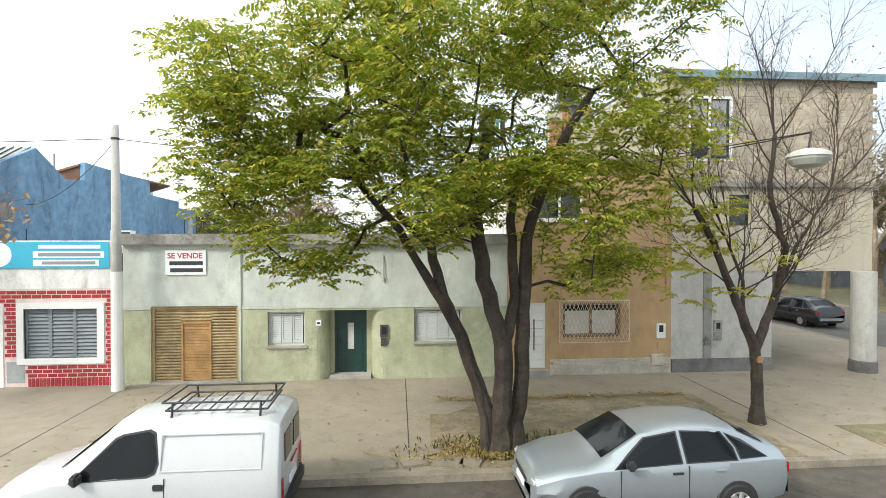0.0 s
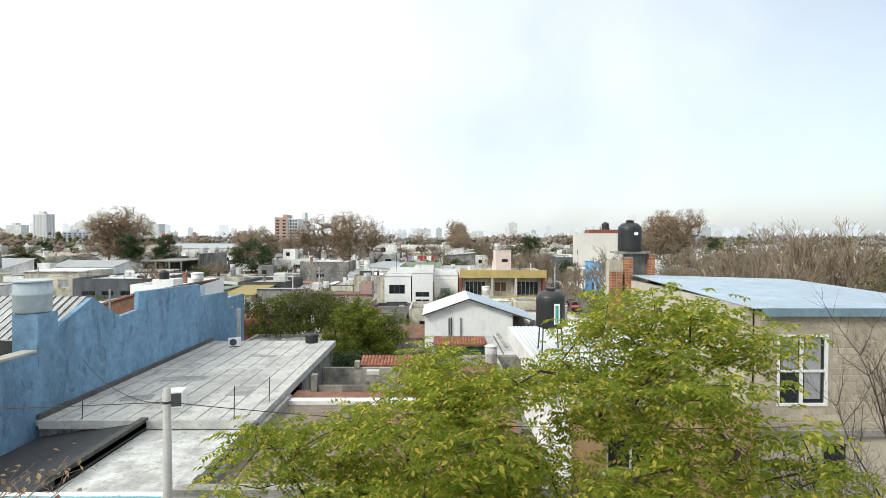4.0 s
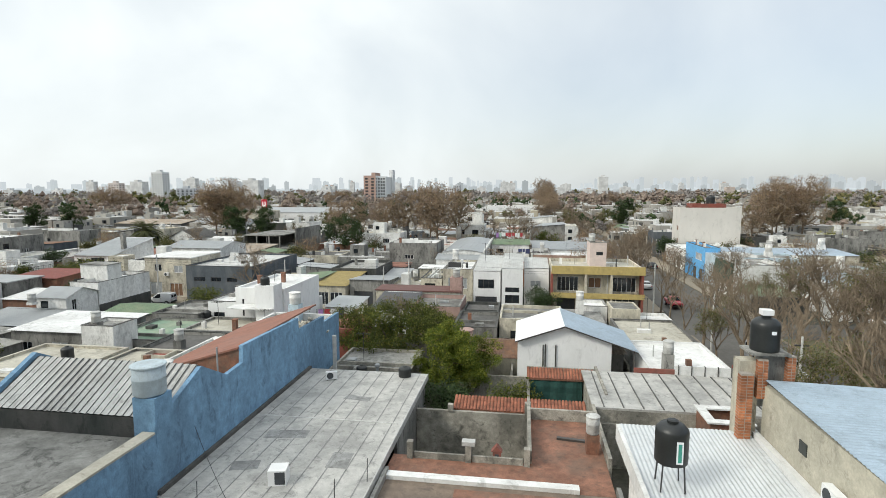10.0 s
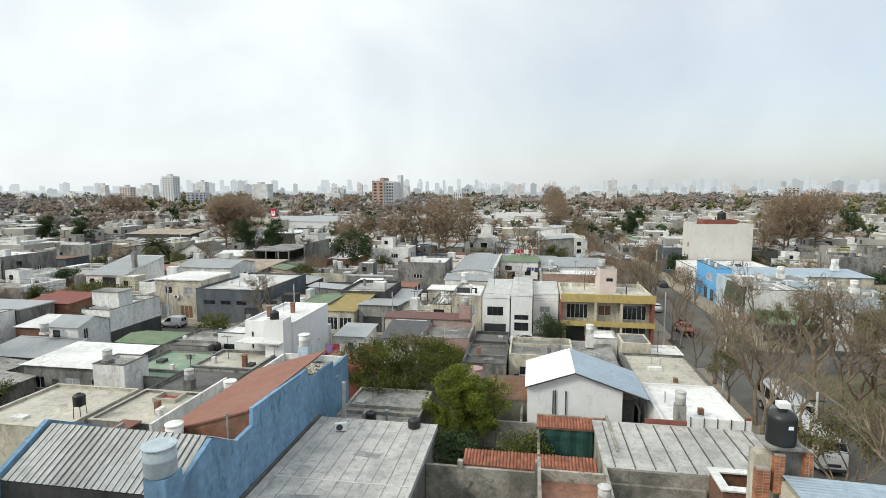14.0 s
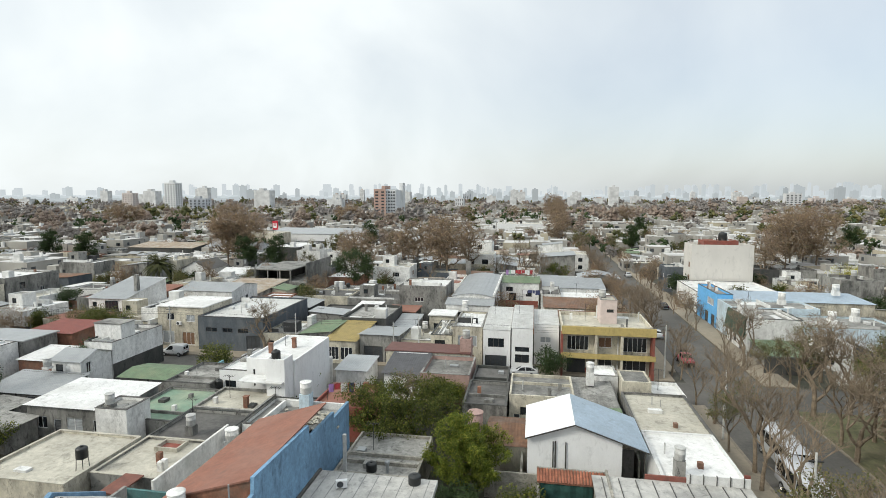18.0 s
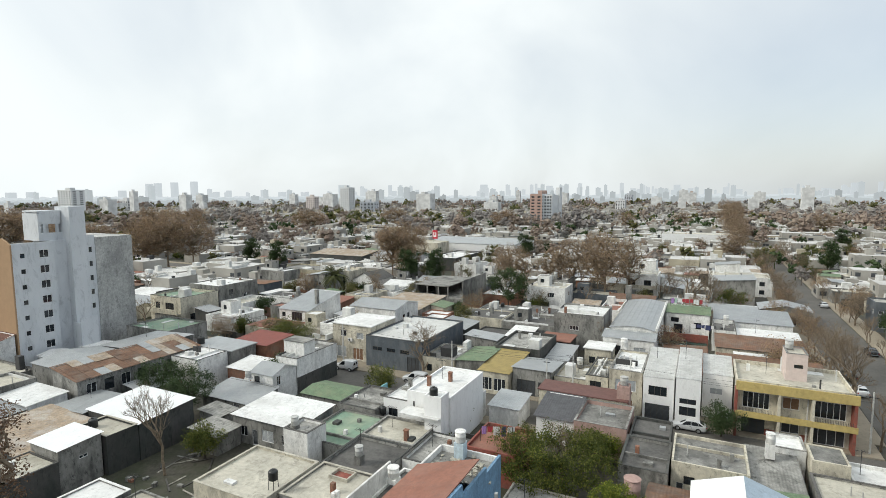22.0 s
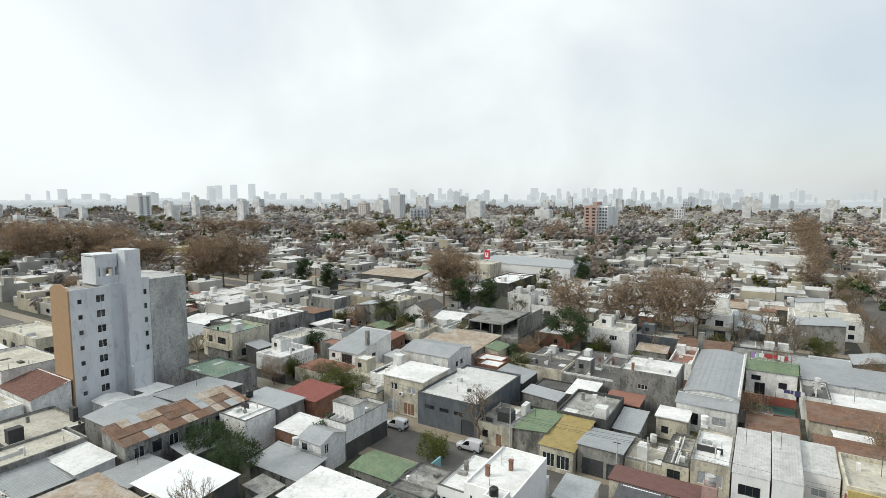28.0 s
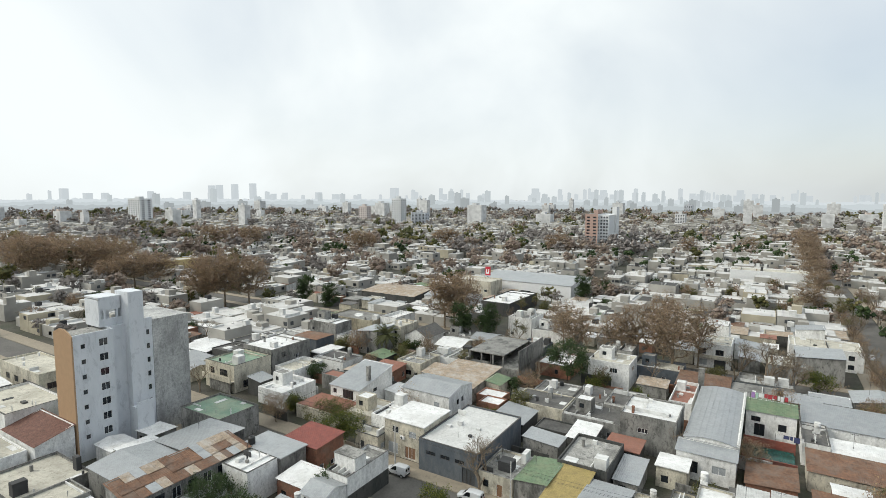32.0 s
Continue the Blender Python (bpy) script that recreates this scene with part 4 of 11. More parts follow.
part("step", boxes((3.9, 4.8, Y0 - 0.25, Y0 + 0.1, 0.1, 0.36)), STONE, h3)
bm = bmesh.new()
for r in range(3):
    for i in range(17):
        a = 4.85 + i * 0.24 + (0.12 if r % 2 else 0)
        box(bm, a, min(a + 0.23, 8.88), Y0 - 0.04, Y0, 0.42 + r * 0.085, 0.42 + r * 0.085 + 0.075)
for i in range(56):
    a = 4.85 + i * 0.072
    box(bm, a, a + 0.062, Y0 - 0.05, Y0, 0.15, 0.41)
part("brick_plinth", bm, mat("pale_painted_brick", (0.5, 0.46, 0.39), vary=0.15), h3, "pale painted brick plinth")
win = part("window", boxes((5.28, 5.36, Y0 + 0.1, Y0 + 0.18, 1.35, 2.46), (7.12, 7.2, Y0 + 0.1, Y0 + 0.18, 1.35, 2.46), (5.36, 7.12, Y0 + 0.1, Y0 + 0.18, 2.38, 2.46), (5.36, 7.12, Y0 + 0.1, Y0 + 0.18, 1.35, 1.43), (6.2, 6.28, Y0 + 0.1, Y0 + 0.18, 1.43, 2.38)), SHUT_BR, h3)
part("curtain", boxes((5.4, 7.1, Y0 + 0.19, Y0 + 0.2, 1.45, 2.2)), CURT, win)
part("pane", boxes((5.36, 6.2, Y0 + 0.205, Y0 + 0.215, 1.43, 2.38), (6.28, 7.12, Y0 + 0.205, Y0 + 0.215, 1.43, 2.38)), GLASS, win)
GRILLE = mat("cream_iron", (0.55, 0.47, 0.36), rough=0.5, vary=0.1)
bm = bmesh.new()
gy, ga, gb, glo, ghi = Y0 - 0.16, 5.12, 7.42, 1.22, 2.56
for z in (glo, ghi):
    tube(bm, (ga, gy, z), (gb, gy, z), 0.016, n=5)
    tube(bm, (ga, gy, z), (ga, Y0, z), 0.016, n=5)
    tube(bm, (gb, gy, z), (gb, Y0, z), 0.016, n=5)
for x in (ga, gb):
    tube(bm, (x, gy, glo), (x, gy, ghi), 0.016, n=5)
part("grille_frame", bm, GRILLE, win)
for s in (1, -1):
    bm = bmesh.new()
    for i in range(18):
        a = ga + (gb - ga) * i / 17
        p = [(a, glo)]
        x, z = a, glo
        for k in range(4):
            x2 = x + s * (0.135 if k % 2 == 0 else -0.135)
            x2 = min(max(x2, ga), gb)
            z2 = glo + (ghi - glo) * (k + 1) / 4
            tube(bm, (x, gy - 0.004 * s, z), (x2, gy - 0.004 * s, z2), 0.009, n=4)
            x, z = x2, z2
    part("lattice", bm, GRILLE, win, "zigzag iron lattice")
uw = part("window", boxes((4.45, 4.52, Y0 + 0.1, Y0 + 0.18, 5.15, 6.2), (5.88, 5.95, Y0 + 0.1, Y0 + 0.18, 5.15, 6.2), (4.52, 5.88, Y0 + 0.1, Y0 + 0.18, 6.13, 6.2), (4.52, 5.88, Y0 + 0.1, Y0 + 0.18, 5.15, 5.22), (5.16, 5.22, Y0 + 0.1, Y0 + 0.18, 5.22, 6.13)), FRAME_W, h3)
part("pane", boxes((4.52, 5.16, Y0 + 0.14, Y0 + 0.15, 5.22, 6.13), (5.22, 5.88, Y0 + 0.14, Y0 + 0.15, 5.22, 6.13)), GLASS, uw)
part("sill", boxes((4.3, 6.05, Y0 - 0.06, Y0 + 0.1, 5.08, 5.148)), FRAME_W, uw)
part("ledge", boxes((6.9, 8.85, Y0 - 0.05, Y0, 4.18, 4.24)), CORNICE, h3)
part("drain_pipe", tube(bmesh.new(), (8.72, Y0 - 0.04, 3.05), (8.72, Y0 - 0.04, 7.0), 0.035), OCHRE_WALL, h3)
mb2 = thing("meter_box", "white electricity meter box on the tan wall", "meter box", 8.55, Y0, 1.3)
part("case", boxes((-0.15, 0.15, -0.04, 0.01, 0, 0.48)), FRAME_W, mb2)
part("window", boxes((-0.07, 0.07, -0.047, -0.04, 0.2, 0.42)), GLASS, mb2)
part("lower_case", boxes((-0.1, 0.1, -0.03, 0.01, -0.4, -0.12)), OCHRE_WALL, mb2)
part("plinth_box", boxes((8.2, 8.62, Y0 - 0.12, Y0, 0.45, 0.78)), mat("pale_painted_brick", (0.5, 0.46, 0.39)), h3)

# -- corner building on a column --
h4 = thing("corner_building", "three-level cream and block corner building on a round column", "building", 0, 0, 0)
part("ground_wall", boxes((8.9, 12.4, Y0, Y0 + 0.25, 0.6, 3.46), (12.15, 12.4, Y0 + 0.25, 26, 0.6, 3.46)), LIMEW, h4, "whitewashed ground-floor wall")
part("plinth", boxes((8.92, 12.44, Y0 - 0.025, Y0 + 0.24, 0.0, 0.6), (12.16, 12.44, Y0 + 0.24, 26, 0, 0.6)), BASE, h4, "dark cement plinth")
part("pipe_chase", boxes((10.0, 10.28, Y0 - 0.03, Y0, 0.6, 3.46)), GREYP, h4, "grey patched pipe chase")
bm = bmesh.new()
slab(bm, "x", Y0 - 0.02, 0.25, 8.9, 15.95, 3.46, 6.25, [(10.86, 11.6, 4.98, 6.0)])
part("beam_wall", bm, CREAMR, h4, "cream rendered first-floor wall over the open corner")
part("side_beam_wall", boxes((15.7, 15.95, Y0 + 0.23, 26, 3.46, 6.25)), CREAMR, h4)
part("soffit", boxes((9.15, 15.7, Y0 + 0.23, 26, 3.46, 3.7)), CREAMR, h4)
part("small_window", boxes((10.86, 11.6, Y0 + 0.1, Y0 + 0.14, 4.98, 6.0)), GLASS, h4)
part("ledge", boxes((8.9, 16.0, Y0 - 0.14, Y0 + 0.2, 6.25, 6.42)), CORNICE, h4, "dark projecting ledge")
part("beige_wall", boxes((8.62, 8.86, Y0 + 0.25, 26.4, 0, 10.05)), mat("bare_party_wall", (0.47, 0.44, 0.355), vary=0.14, stain=(0.27, 0.25, 0.2), stain_amount=0.5, scale=0.5, grain=12, bump=0.4), h4, "weathered grey-beige party wall")
part("rear_wall", boxes((8.86, 15.95, 26.0, 26.2, 0, 10.0)), GREYP, h4)
part("side_wall", boxes((15.75, 15.95, Y0 + 0.25, 26, 6.42, 9.9)), BLOCKS, h4)
bm = bmesh.new()
slab(bm, "x", Y0 + 0.03, 0.2, 8.9, 15.95, 6.42, 9.95, [(9.47, 10.98, 7.1, 9.22)])
part("block_wall", bm, mat("block_mortar", (0.37, 0.32, 0.25), vary=0.1), h4)
bm = bmesh.new()
sheet(bm, (8.6, Y0 - 0.15, 10.0), (8.6, 26.3, 10.3), (16.2, Y0 - 0.15, 9.9), (16.2, 26.3, 10.1), period=0.2, amp=0.03)
part("roof", bm, ZINCB, h4, "bluish corrugated sheet roof")
part("roof_edge", boxes((8.9, 16.2, Y0 - 0.18, Y0 - 0.12, 9.78, 10.02)), mat("blue_grey_flashing", (0.2, 0.3, 0.36), rough=0.5, metal=0.3), h4, "blue-grey metal roof edge")
w4 = part("window", boxes((9.47, 9.55, Y0 + 0.02, Y0 + 0.12, 7.1, 9.22), (10.9, 10.98, Y0 + 0.02, Y0 + 0.12, 7.1, 9.22), (9.55, 10.9, Y0 + 0.02, Y0 + 0.12, 9.14, 9.22), (9.55, 10.9, Y0 + 0.02, Y0 + 0.12, 7.1, 7.18), (10.16, 10.24, Y0 + 0.02, Y0 + 0.12, 7.18, 9.14), (9.55, 10.16, Y0 + 0.03, Y0 + 0.11, 8.1, 8.17), (10.24, 10.9, Y0 + 0.03, Y0 + 0.11, 8.1, 8.17)), FRAME_W, h4, "tall white window")
part("pane", boxes((9.55, 10.16, Y0 + 0.08, Y0 + 0.09, 7.18, 9.14)), GLASS, w4)
part("pane", boxes((10.24, 10.9, Y0 + 0.08, Y0 + 0.09, 7.18, 9.14)), GLASS, w4)
for a, lo_ in ((9.62, 8.2), (10.3, 7.3)):
    fold = [(a + 0.045 * i, Y0 + 0.066 + 0.01 * (i % 2)) for i in range(12)]
    part("curtain", prism(bmesh.new(), fold + [(x_, y_ + 0.003) for x_, y_ in reversed(fold)], "z", lo_, 9.1), mat("grey_curtain", (0.3, 0.3, 0.31), vary=0.1), w4, "grey curtain behind the glass")
col = part("column", lathe(bmesh.new(), [(0.36, 0.5), (0.36, 3.46)], x=15.35, y=16.35, n=24), LIMEW, h4, "round cement column")
part("column_base", lathe(bmesh.new(), [(0.4, 0.0), (0.4, 0.52), (0.36, 0.54)], x=15.35, y=16.35, n=24), BASE, h4)
part("column", lathe(bmesh.new(), [(0.3, 0.0), (0.3, 3.46)], x=15.3, y=25.5, n=18), LIMEW, h4)
mb3 = thing("meter_box", "pair of small grey meter boxes on the white wall", "meter box", 10.5, Y0, 1.2)
part("case", boxes((-0.14, 0.14, -0.05, 0.01, 0.3, 0.66)), GREYP, mb3)
part("window", boxes((-0.07, 0.07, -0.055, -0.05, 0.38, 0.58)), GLASS, mb3)
part("lower_case", boxes((-0.13, 0.13, -0.04, 0.01, 0, 0.26)), GREYP, mb3)
part("vent_brick", boxes((8.58, 8.62, 22.8, 23.3, 8.75, 9.2)), DARKC, h4)

# -- wood pole, rubble and yard behind the front --
pl = thing("utility_pole", "pale concrete utility pole beside the brick shop", "pole", -8.12, 16.1, 0.1)
part("shaft", lathe(bmesh.new(), [(0.17, 0.0), (0.1, 7.72)], n=16), mat("pole_concrete", (0.4, 0.395, 0.37), vary=0.1, stain=(0.34, 0.33, 0.31), stain_amount=0.4, streak=True), pl, smooth=True)
part("white_band", lathe(bmesh.new(), [(0.178, 0.02), (0.15, 3.5)], n=16), FRAME_W, pl, "white painted lower pole")
part("band", lathe(bmesh.new(), [(0.115, 7.3), (0.115, 7.36)], n=14), STEEL, pl)


def wire(name, pts, r=0.012, label="thin black overhead cable"):
    """A sagging cable through points."""
    cu = bpy.data.curves.new(name, "CURVE")
    cu.dimensions = "3D"
    cu.bevel_depth, cu.bevel_resolution = r, 1
    for a, b, sag in pts:
        sp = cu.splines.new("POLY")
        sp.points.add(12)
        for i in range(13):
            s = i / 12
            p = Vector(a).lerp(Vector(b), s) - Vector((0, 0, sag * 4 * s * (1 - s)))
            sp.points[i].co = (*p, 1)
    cu.materials.append(CABLE)
    return tagged(new(name, cu), label, "cable")


wire("overhead_cable", [((-40, 16.3, 7.3), (-8.12, 16.1, 7.43), 0.35), ((-8.12, 16.1, 7.43), (9.6, 16.4, 6.6), 0.3)])
wire("overhead_cable", [((-8.12, 16.1, 7.36), (-17.75, 27.0, 6.2), 0.5)])
# ---- behind the street front ----
hs = thing("workshop", "long workshop with a stained aluminised flat roof", "building", 0, 0, 0)
for b_ in ((-8.75, -8.55, 32.5, 41.6, 0, 3.95), (-17.6, -8.75, 41.4, 41.6, 0, 3.95), (-17.6, -8.9, 24.3, 24.5, 3.3, 3.95)):
    part("wall", boxes(b_), GREYP, hs)
part("roof", boxes((-17.78, -8.4, 24.0, 41.8, 3.95, 4.2)), R_SILVER, hs, "stained silver membrane roof")
SEAM = mat("membrane_seam", (0.24, 0.238, 0.23), vary=0.25, scale=2)
for k in range(9):
    x = -17.0 + k * 1.0
    part("seam", boxes((x, x + 0.06, 24.1, 32.98, 4.196, 4.215)), SEAM, hs)
    part("seam", boxes((x + 0.02, x + 0.08, 33.14, 41.7, 4.196, 4.215)), SEAM, hs)
part("wall_flashing", boxes((-17.8, -17.62, 24.1, 41.7, 4.19, 4.42)), R_DARK, hs, "black bitumen flashing along the blue wall")
for x_, y_, w_, d_, a_ in ((-14.6, 30.8, 2.4, 1.0, 6), (-12.2, 36.5, 1.8, 0.7, -8), (-15.2, 27.2, 1.4, 0.9, 15), (-10.6, 28.4, 1.1, 1.6, 3)):
    o_ = part("membrane_patch", boxes((-w_ / 2, w_ / 2, -d_ / 2, d_ / 2, 0, 0.012)), mat("patch_membrane", (0.3, 0.3, 0.29), rough=0.7, vary=0.2, stain=(0.14, 0.14, 0.13), stain_amount=0.6), hs)
    o_.matrix_local = pose(x_, y_, 4.2, 0, 0, a_)
part("cross_seam", boxes((-17.6, -8.5, 33.0, 33.12, 4.196, 4.225)), FIBRO, hs)
part("fascia", boxes((-8.4, -8.34, 24.0, 41.8, 3.8, 4.22), (-17.6, -8.4, 23.94, 24.0, 3.85, 4.22)), FIBRO, hs)
part("post", boxes((-8.75, -8.5, 28.4, 28.7, 0, 3.95)), GREYP, hs)


def air_con(x, y, z, rz=0, dark=False):
    th = thing("air_conditioner", "white outdoor air-conditioning unit", "air conditioner", x, y, z, rz, group="air conditioners")
    part("case", boxes((-0.42, 0.42, -0.15, 0.15, 0.06, 0.62)), FRAME_W, th)
    bm = bmesh.new()
    lathe(bm, [(0.24, 0), (0.24, 0.012)], n=20)
    bmesh.ops.transform(bm, matrix=pose(-0.1, -0.15, 0.34, 90, 0, 0), verts=bm.verts[:])
    part("fan_grille", bm, SHUT_D, th)
    part("foot", boxes((-0.35, -0.27, -0.16, 0.16, 0, 0.06), (0.27, 0.35, -0.16, 0.16, 0, 0.06)), STEEL, th)
    return th


air_con(-15.2, 39.6, 4.2, 20)
ev = thing("air_cooler", "white boxed roof cooler with a dark grille", "air cooler", -12.8, 26.0, 4.2, 12)
part("case", boxes((-0.42, 0.42, -0.4, 0.4, 0, 0.75)), FRAME_W, ev)
part("grille", boxes((-0.1, 0.38, -0.41, -0.4, 0.08, 0.68)), SHUT_D, ev)
tank_black(-10.0, 41.1, 4.2, 0.48, 0.75)
tank_black(-14.6, 45.0, 2.7, 0.45, 0.8)
vt = thing("roof_vent", "round zinc roof ventilator", "roof vent", -13.2, 44.9, 2.7)
part("pipe", lathe(bmesh.new(), [(0.14, 0), (0.14, 0.7)], n=12), ZINC, vt)
part("cap", lathe(bmesh.new(), [(0.14, 0.7), (0.25, 0.82), (0.22, 1.0), (0.06, 1.1)], n=12), ZINC, vt)
# thin masts on the workshop roof edge
for x, y, hh in ((-9.4, 24.3, 1.4), (-15.9, 24.2, 0.8), (-8.6, 26.6, 1.2)):
    ms = thing("roof_mast", "thin steel mast on the roof edge", "mast", x, y, 4.2)
    part("rod", tube(bmesh.new(), (0, 0, 0), (0.03, 0, hh), 0.02, n=6), STEEL, ms)

# terrace of the for-sale house: red tile floor, white ledge, stub posts
TERR = mat("red_terrace_tile", (0.23, 0.11, 0.072), vary=0.25, scale=0.9, stain=(0.14, 0.105, 0.08), stain_amount=0.6)
WEATHC = mat("weathered_yard_wall", (0.34, 0.32, 0.275), vary=0.25, stain=(0.09, 0.088, 0.075), stain_amount=0.7, scale=0.6)
tr = thing("terrace", "red tiled roof terrace with grey walls and stub posts", "terrace", 0, 0, 0)
part("floor", boxes((-8.3, 3.2, 28.02, 30.6, 3.3, 3.6), (-0.8, 3.2, 30.6, 36.2, 3.3, 3.6)), TERR, tr)
part("floor_field", boxes((-4.5, 3.0, 17.3, 27.6, 3.59, 3.612)), TERR, tr)
part("ledge", boxes((-8.3, 1.5, 28.0, 28.5, 3.6, 3.82)), R_WHITE, tr, "white painted ledge across the terrace")
for x in (-7.3, -4.1, -1.0):
    part("post", boxes((x - 0.16, x + 0.16, 30.2, 30.55, 3.6, 4.55)), WEATHC, tr)
part("low_wall", boxes((-7.1, -4.3, 30.3, 30.45, 3.6, 3.95), (-3.9, -1.2, 30.3, 30.45, 3.6, 3.95)), WEATHC, tr)
part("side_wall", boxes((-0.95, -0.75, 30.6, 38.0, 2.0, 4.3), (3.2, 3.4, 30.6, 37.8, 2.0, 4.2), (-0.75, 3.2, 36.2, 36.4, 2.0, 4.3)), WEATHC, tr)
part("under_wall", boxes((-8.5, 3.3, 28.05, 28.2, 0, 3.3), (-0.8, -0.6, 30.6, 36.2, 0, 3.3), (3.0, 3.2, 28.2, 36.2, 0, 3.3)), WEATHC, tr)
part("yard_wall", boxes((-8.5, -0.95, 38.0, 38.25, 0, 3.05)), WEATHC, tr, "blackened yard wall")
part("pier", boxes((-6.3, -5.95, 37.9, 38.3, 3.05, 3.5)), WEATHC, tr)
part("pier", boxes((-1.1, -0.7, 37.8, 38.28, 0, 3.9)), WEATHC, tr)
sh = thing("shrine", "small red painted wall shrine on the terrace", "shrine", -2.6, 30.7, 3.6)
part("body", boxes((-0.22, 0.22, -0.15, 0.15, 0, 0.55)), REDP, sh)
part("roof", prism(bmesh.new(), ((-0.3, 0.55), (0.3, 0.55), (0, 0.9)), "y", -0.2, 0.2), REDP, sh)
# dark plate on the front imitates the shaded hollow
part("niche", boxes((-0.11, 0.11, -0.165, -0.15, 0.1, 0.42)), SHUT_D, sh)
bxw = thing("cement_basin", "pale cement basin on a post", "basin", -4.1, 30.38, 4.55)
part("bowl", boxes((-0.35, 0.35, -0.22, 0.22, 0, 0.22)), FIBRO, bxw)
lg = thing("plank", "dark weathered plank lying on the terrace", "plank", 1.6, 33.6, 3.6, -8)
part("board", boxes((-0.85, 0.85, -0.12, 0.12, 0, 0.12)), FRAME_D, lg)
tank_fibro(2.6, 32.4, 3.6, 0.36, 0.95, 1.1, BRICK)


def tile_roof(label, x0, x1, y0, y1, z0, z1):
    """Clay barrel tiles in rows, sloping down from y1 to y0, on a thin deck."""
    th = thing("tile_roof", label, "tile roof", (x0 + x1) / 2, (y0 + y1) / 2, 0)
    hx, hy = (x1 - x0) / 2, (y1 - y0) / 2
    bm = bmesh.new()
    prism(bm, ((-hy, z0 - 0.12), (hy, z1 - 0.12), (hy, z1 - 0.02), (-hy, z0 - 0.02)), "x", -hx, hx)
    part("deck", bm, BRICK, th)
    me = bpy.data.meshes.new("tile")
    rows = max(2, int((y1 - y0) / 0.42))
    cols = max(2, int((x1 - x0) / 0.23))
    ln = math.hypot(y1 - y0, z1 - z0) / rows
    bm = bmesh.new()
    prof = [(0.105 * math.cos(math.pi * i / 5), 0.075 * math.sin(math.pi * i / 5)) for i in range(6)]
    lo = [bm.verts.new((x, 0, z)) for x, z in prof]
    hi = [bm.verts.new((x * 0.85, ln * 1.06, z * 0.85 + 0.0)) for x, z in prof]
    for i in range(5):
        bm.faces.new((lo[i + 1], lo[i], hi[i], hi[i + 1]))
    bm.faces.new(lo)
    bm.to_mesh(me)
    bm.free()
    me.materials.append(R_TILE)
    tilt = math.degrees(math.atan2(z1 - z0, y1 - y0))
    for r in range(rows):
        for c in range(cols):
            o = new("tile", me)
            o.parent = th
            s = r / rows
            o.matrix_basis = pose(-hx + (c + 0.5) * (x1 - x0) / cols, -hy + (y1 - y0) * s, z0 + (z1 - z0) * s - 0.01, tilt, 0, random.uniform(-1.5, 1.5))
    return th


tile_roof("small clay tile roof over the yard wall", -6.0, 3.05, 38.3, 39.75, 3.1, 3.5)
tile_roof("narrow clay tile canopy at the back of the yard", -0.9, 4.6, 44.6, 45.8, 3.3, 3.75)
bk = thing("outhouse", "low grey outhouse under the clay tiles", "outhouse", 0, 0, 0)
part("wall", boxes((-5.9, 3.0, 38.3, 38.45, 0, 2.9), (-5.9, 3.0, 39.6, 39.75, 0, 3.3)), WEATHC, bk)
part("canopy_wall", boxes((-0.9, 4.6, 45.8, 46.0, 0, 3.8), (-0.9, -0.7, 40.7, 45.8, 0, 3.0), (4.4, 4.6, 40.0, 45.8, 0, 4.1)), WEATHC, bk)
nt = thing("shade_net", "dark green shade net hung under the tile canopy", "shade net", 1.4, 44.7, 0.2)
bm = bmesh.new()
grid = [[bm.verts.new((-2.0 + 4.0 * i / 16, 0.07 * math.sin(i * 1.3) + 0.03 * math.sin(j * 2.1), 2.9 * j / 6)) for i in range(17)] for j in range(7)]
for j in range(6):
    for i in range(16):
        bm.faces.new((grid[j][i], grid[j][i + 1], grid[j + 1][i + 1], grid[j + 1][i]))
ob = part("net", bm, mat("green_net", (0.02, 0.07, 0.06), vary=0.2), nt)
sm = ob.modifiers.new("solid", "SOLIDIFY")
sm.thickness = 0.02

# silver ribbed roof, white flat roof and the white gabled shed
rb_ = thing("workshop", "low workshop with ribbed silver roof panels", "building", 0, 0, 0)
part("wall", boxes((3.5, 14.6, 37.8, 38.0, 0, 3.85), (3.5, 3.7, 38.0, 44.9, 0, 3.85), (14.4, 14.6, 38.0, 44.9, 0, 3.85), (3.7, 14.4, 44.7, 44.9, 0, 3.85), (3.5, 9.5, 37.55, 37.8, 0, 3.0)), WEATHC, rb_)
part("roof", boxes((3.3, 14.8, 37.8, 45.0, 3.85, 4.0)), R_SILVER, rb_, "silver membrane roof")
for k in range(9):
    part("rib", boxes((4.0 + k * 1.25, 4.06 + k * 1.25, 37.9, 44.7, 3.99, 4.07)), R_DARK, rb_, "dark seam rib")
for k in range(5):
    part("upstand_rib", boxes((10.5 + k * 0.95, 10.56 + k * 0.95, 44.86, 45.02, 4.0, 4.75)), R_DARK, rb_)
part("upstand", boxes((10.3, 14.8, 44.92, 45.0, 4.0, 4.7)), R_WHITE, rb_)
wb = thing("light_shaft", "white roofed box shaft with open brick sides", "roof shaft", 10.9, 36.6, 0)
part("wall", boxes((-1.2, 1.2, -1.2, -1.0, 0, 4.4), (-1.2, 1.2, 1.0, 1.2, 0, 4.4), (-1.2, -1.0, -1.0, 1.0, 0, 4.4), (1.0, 1.2, -1.0, 1.0, 0, 4.4)), BRICK, wb)
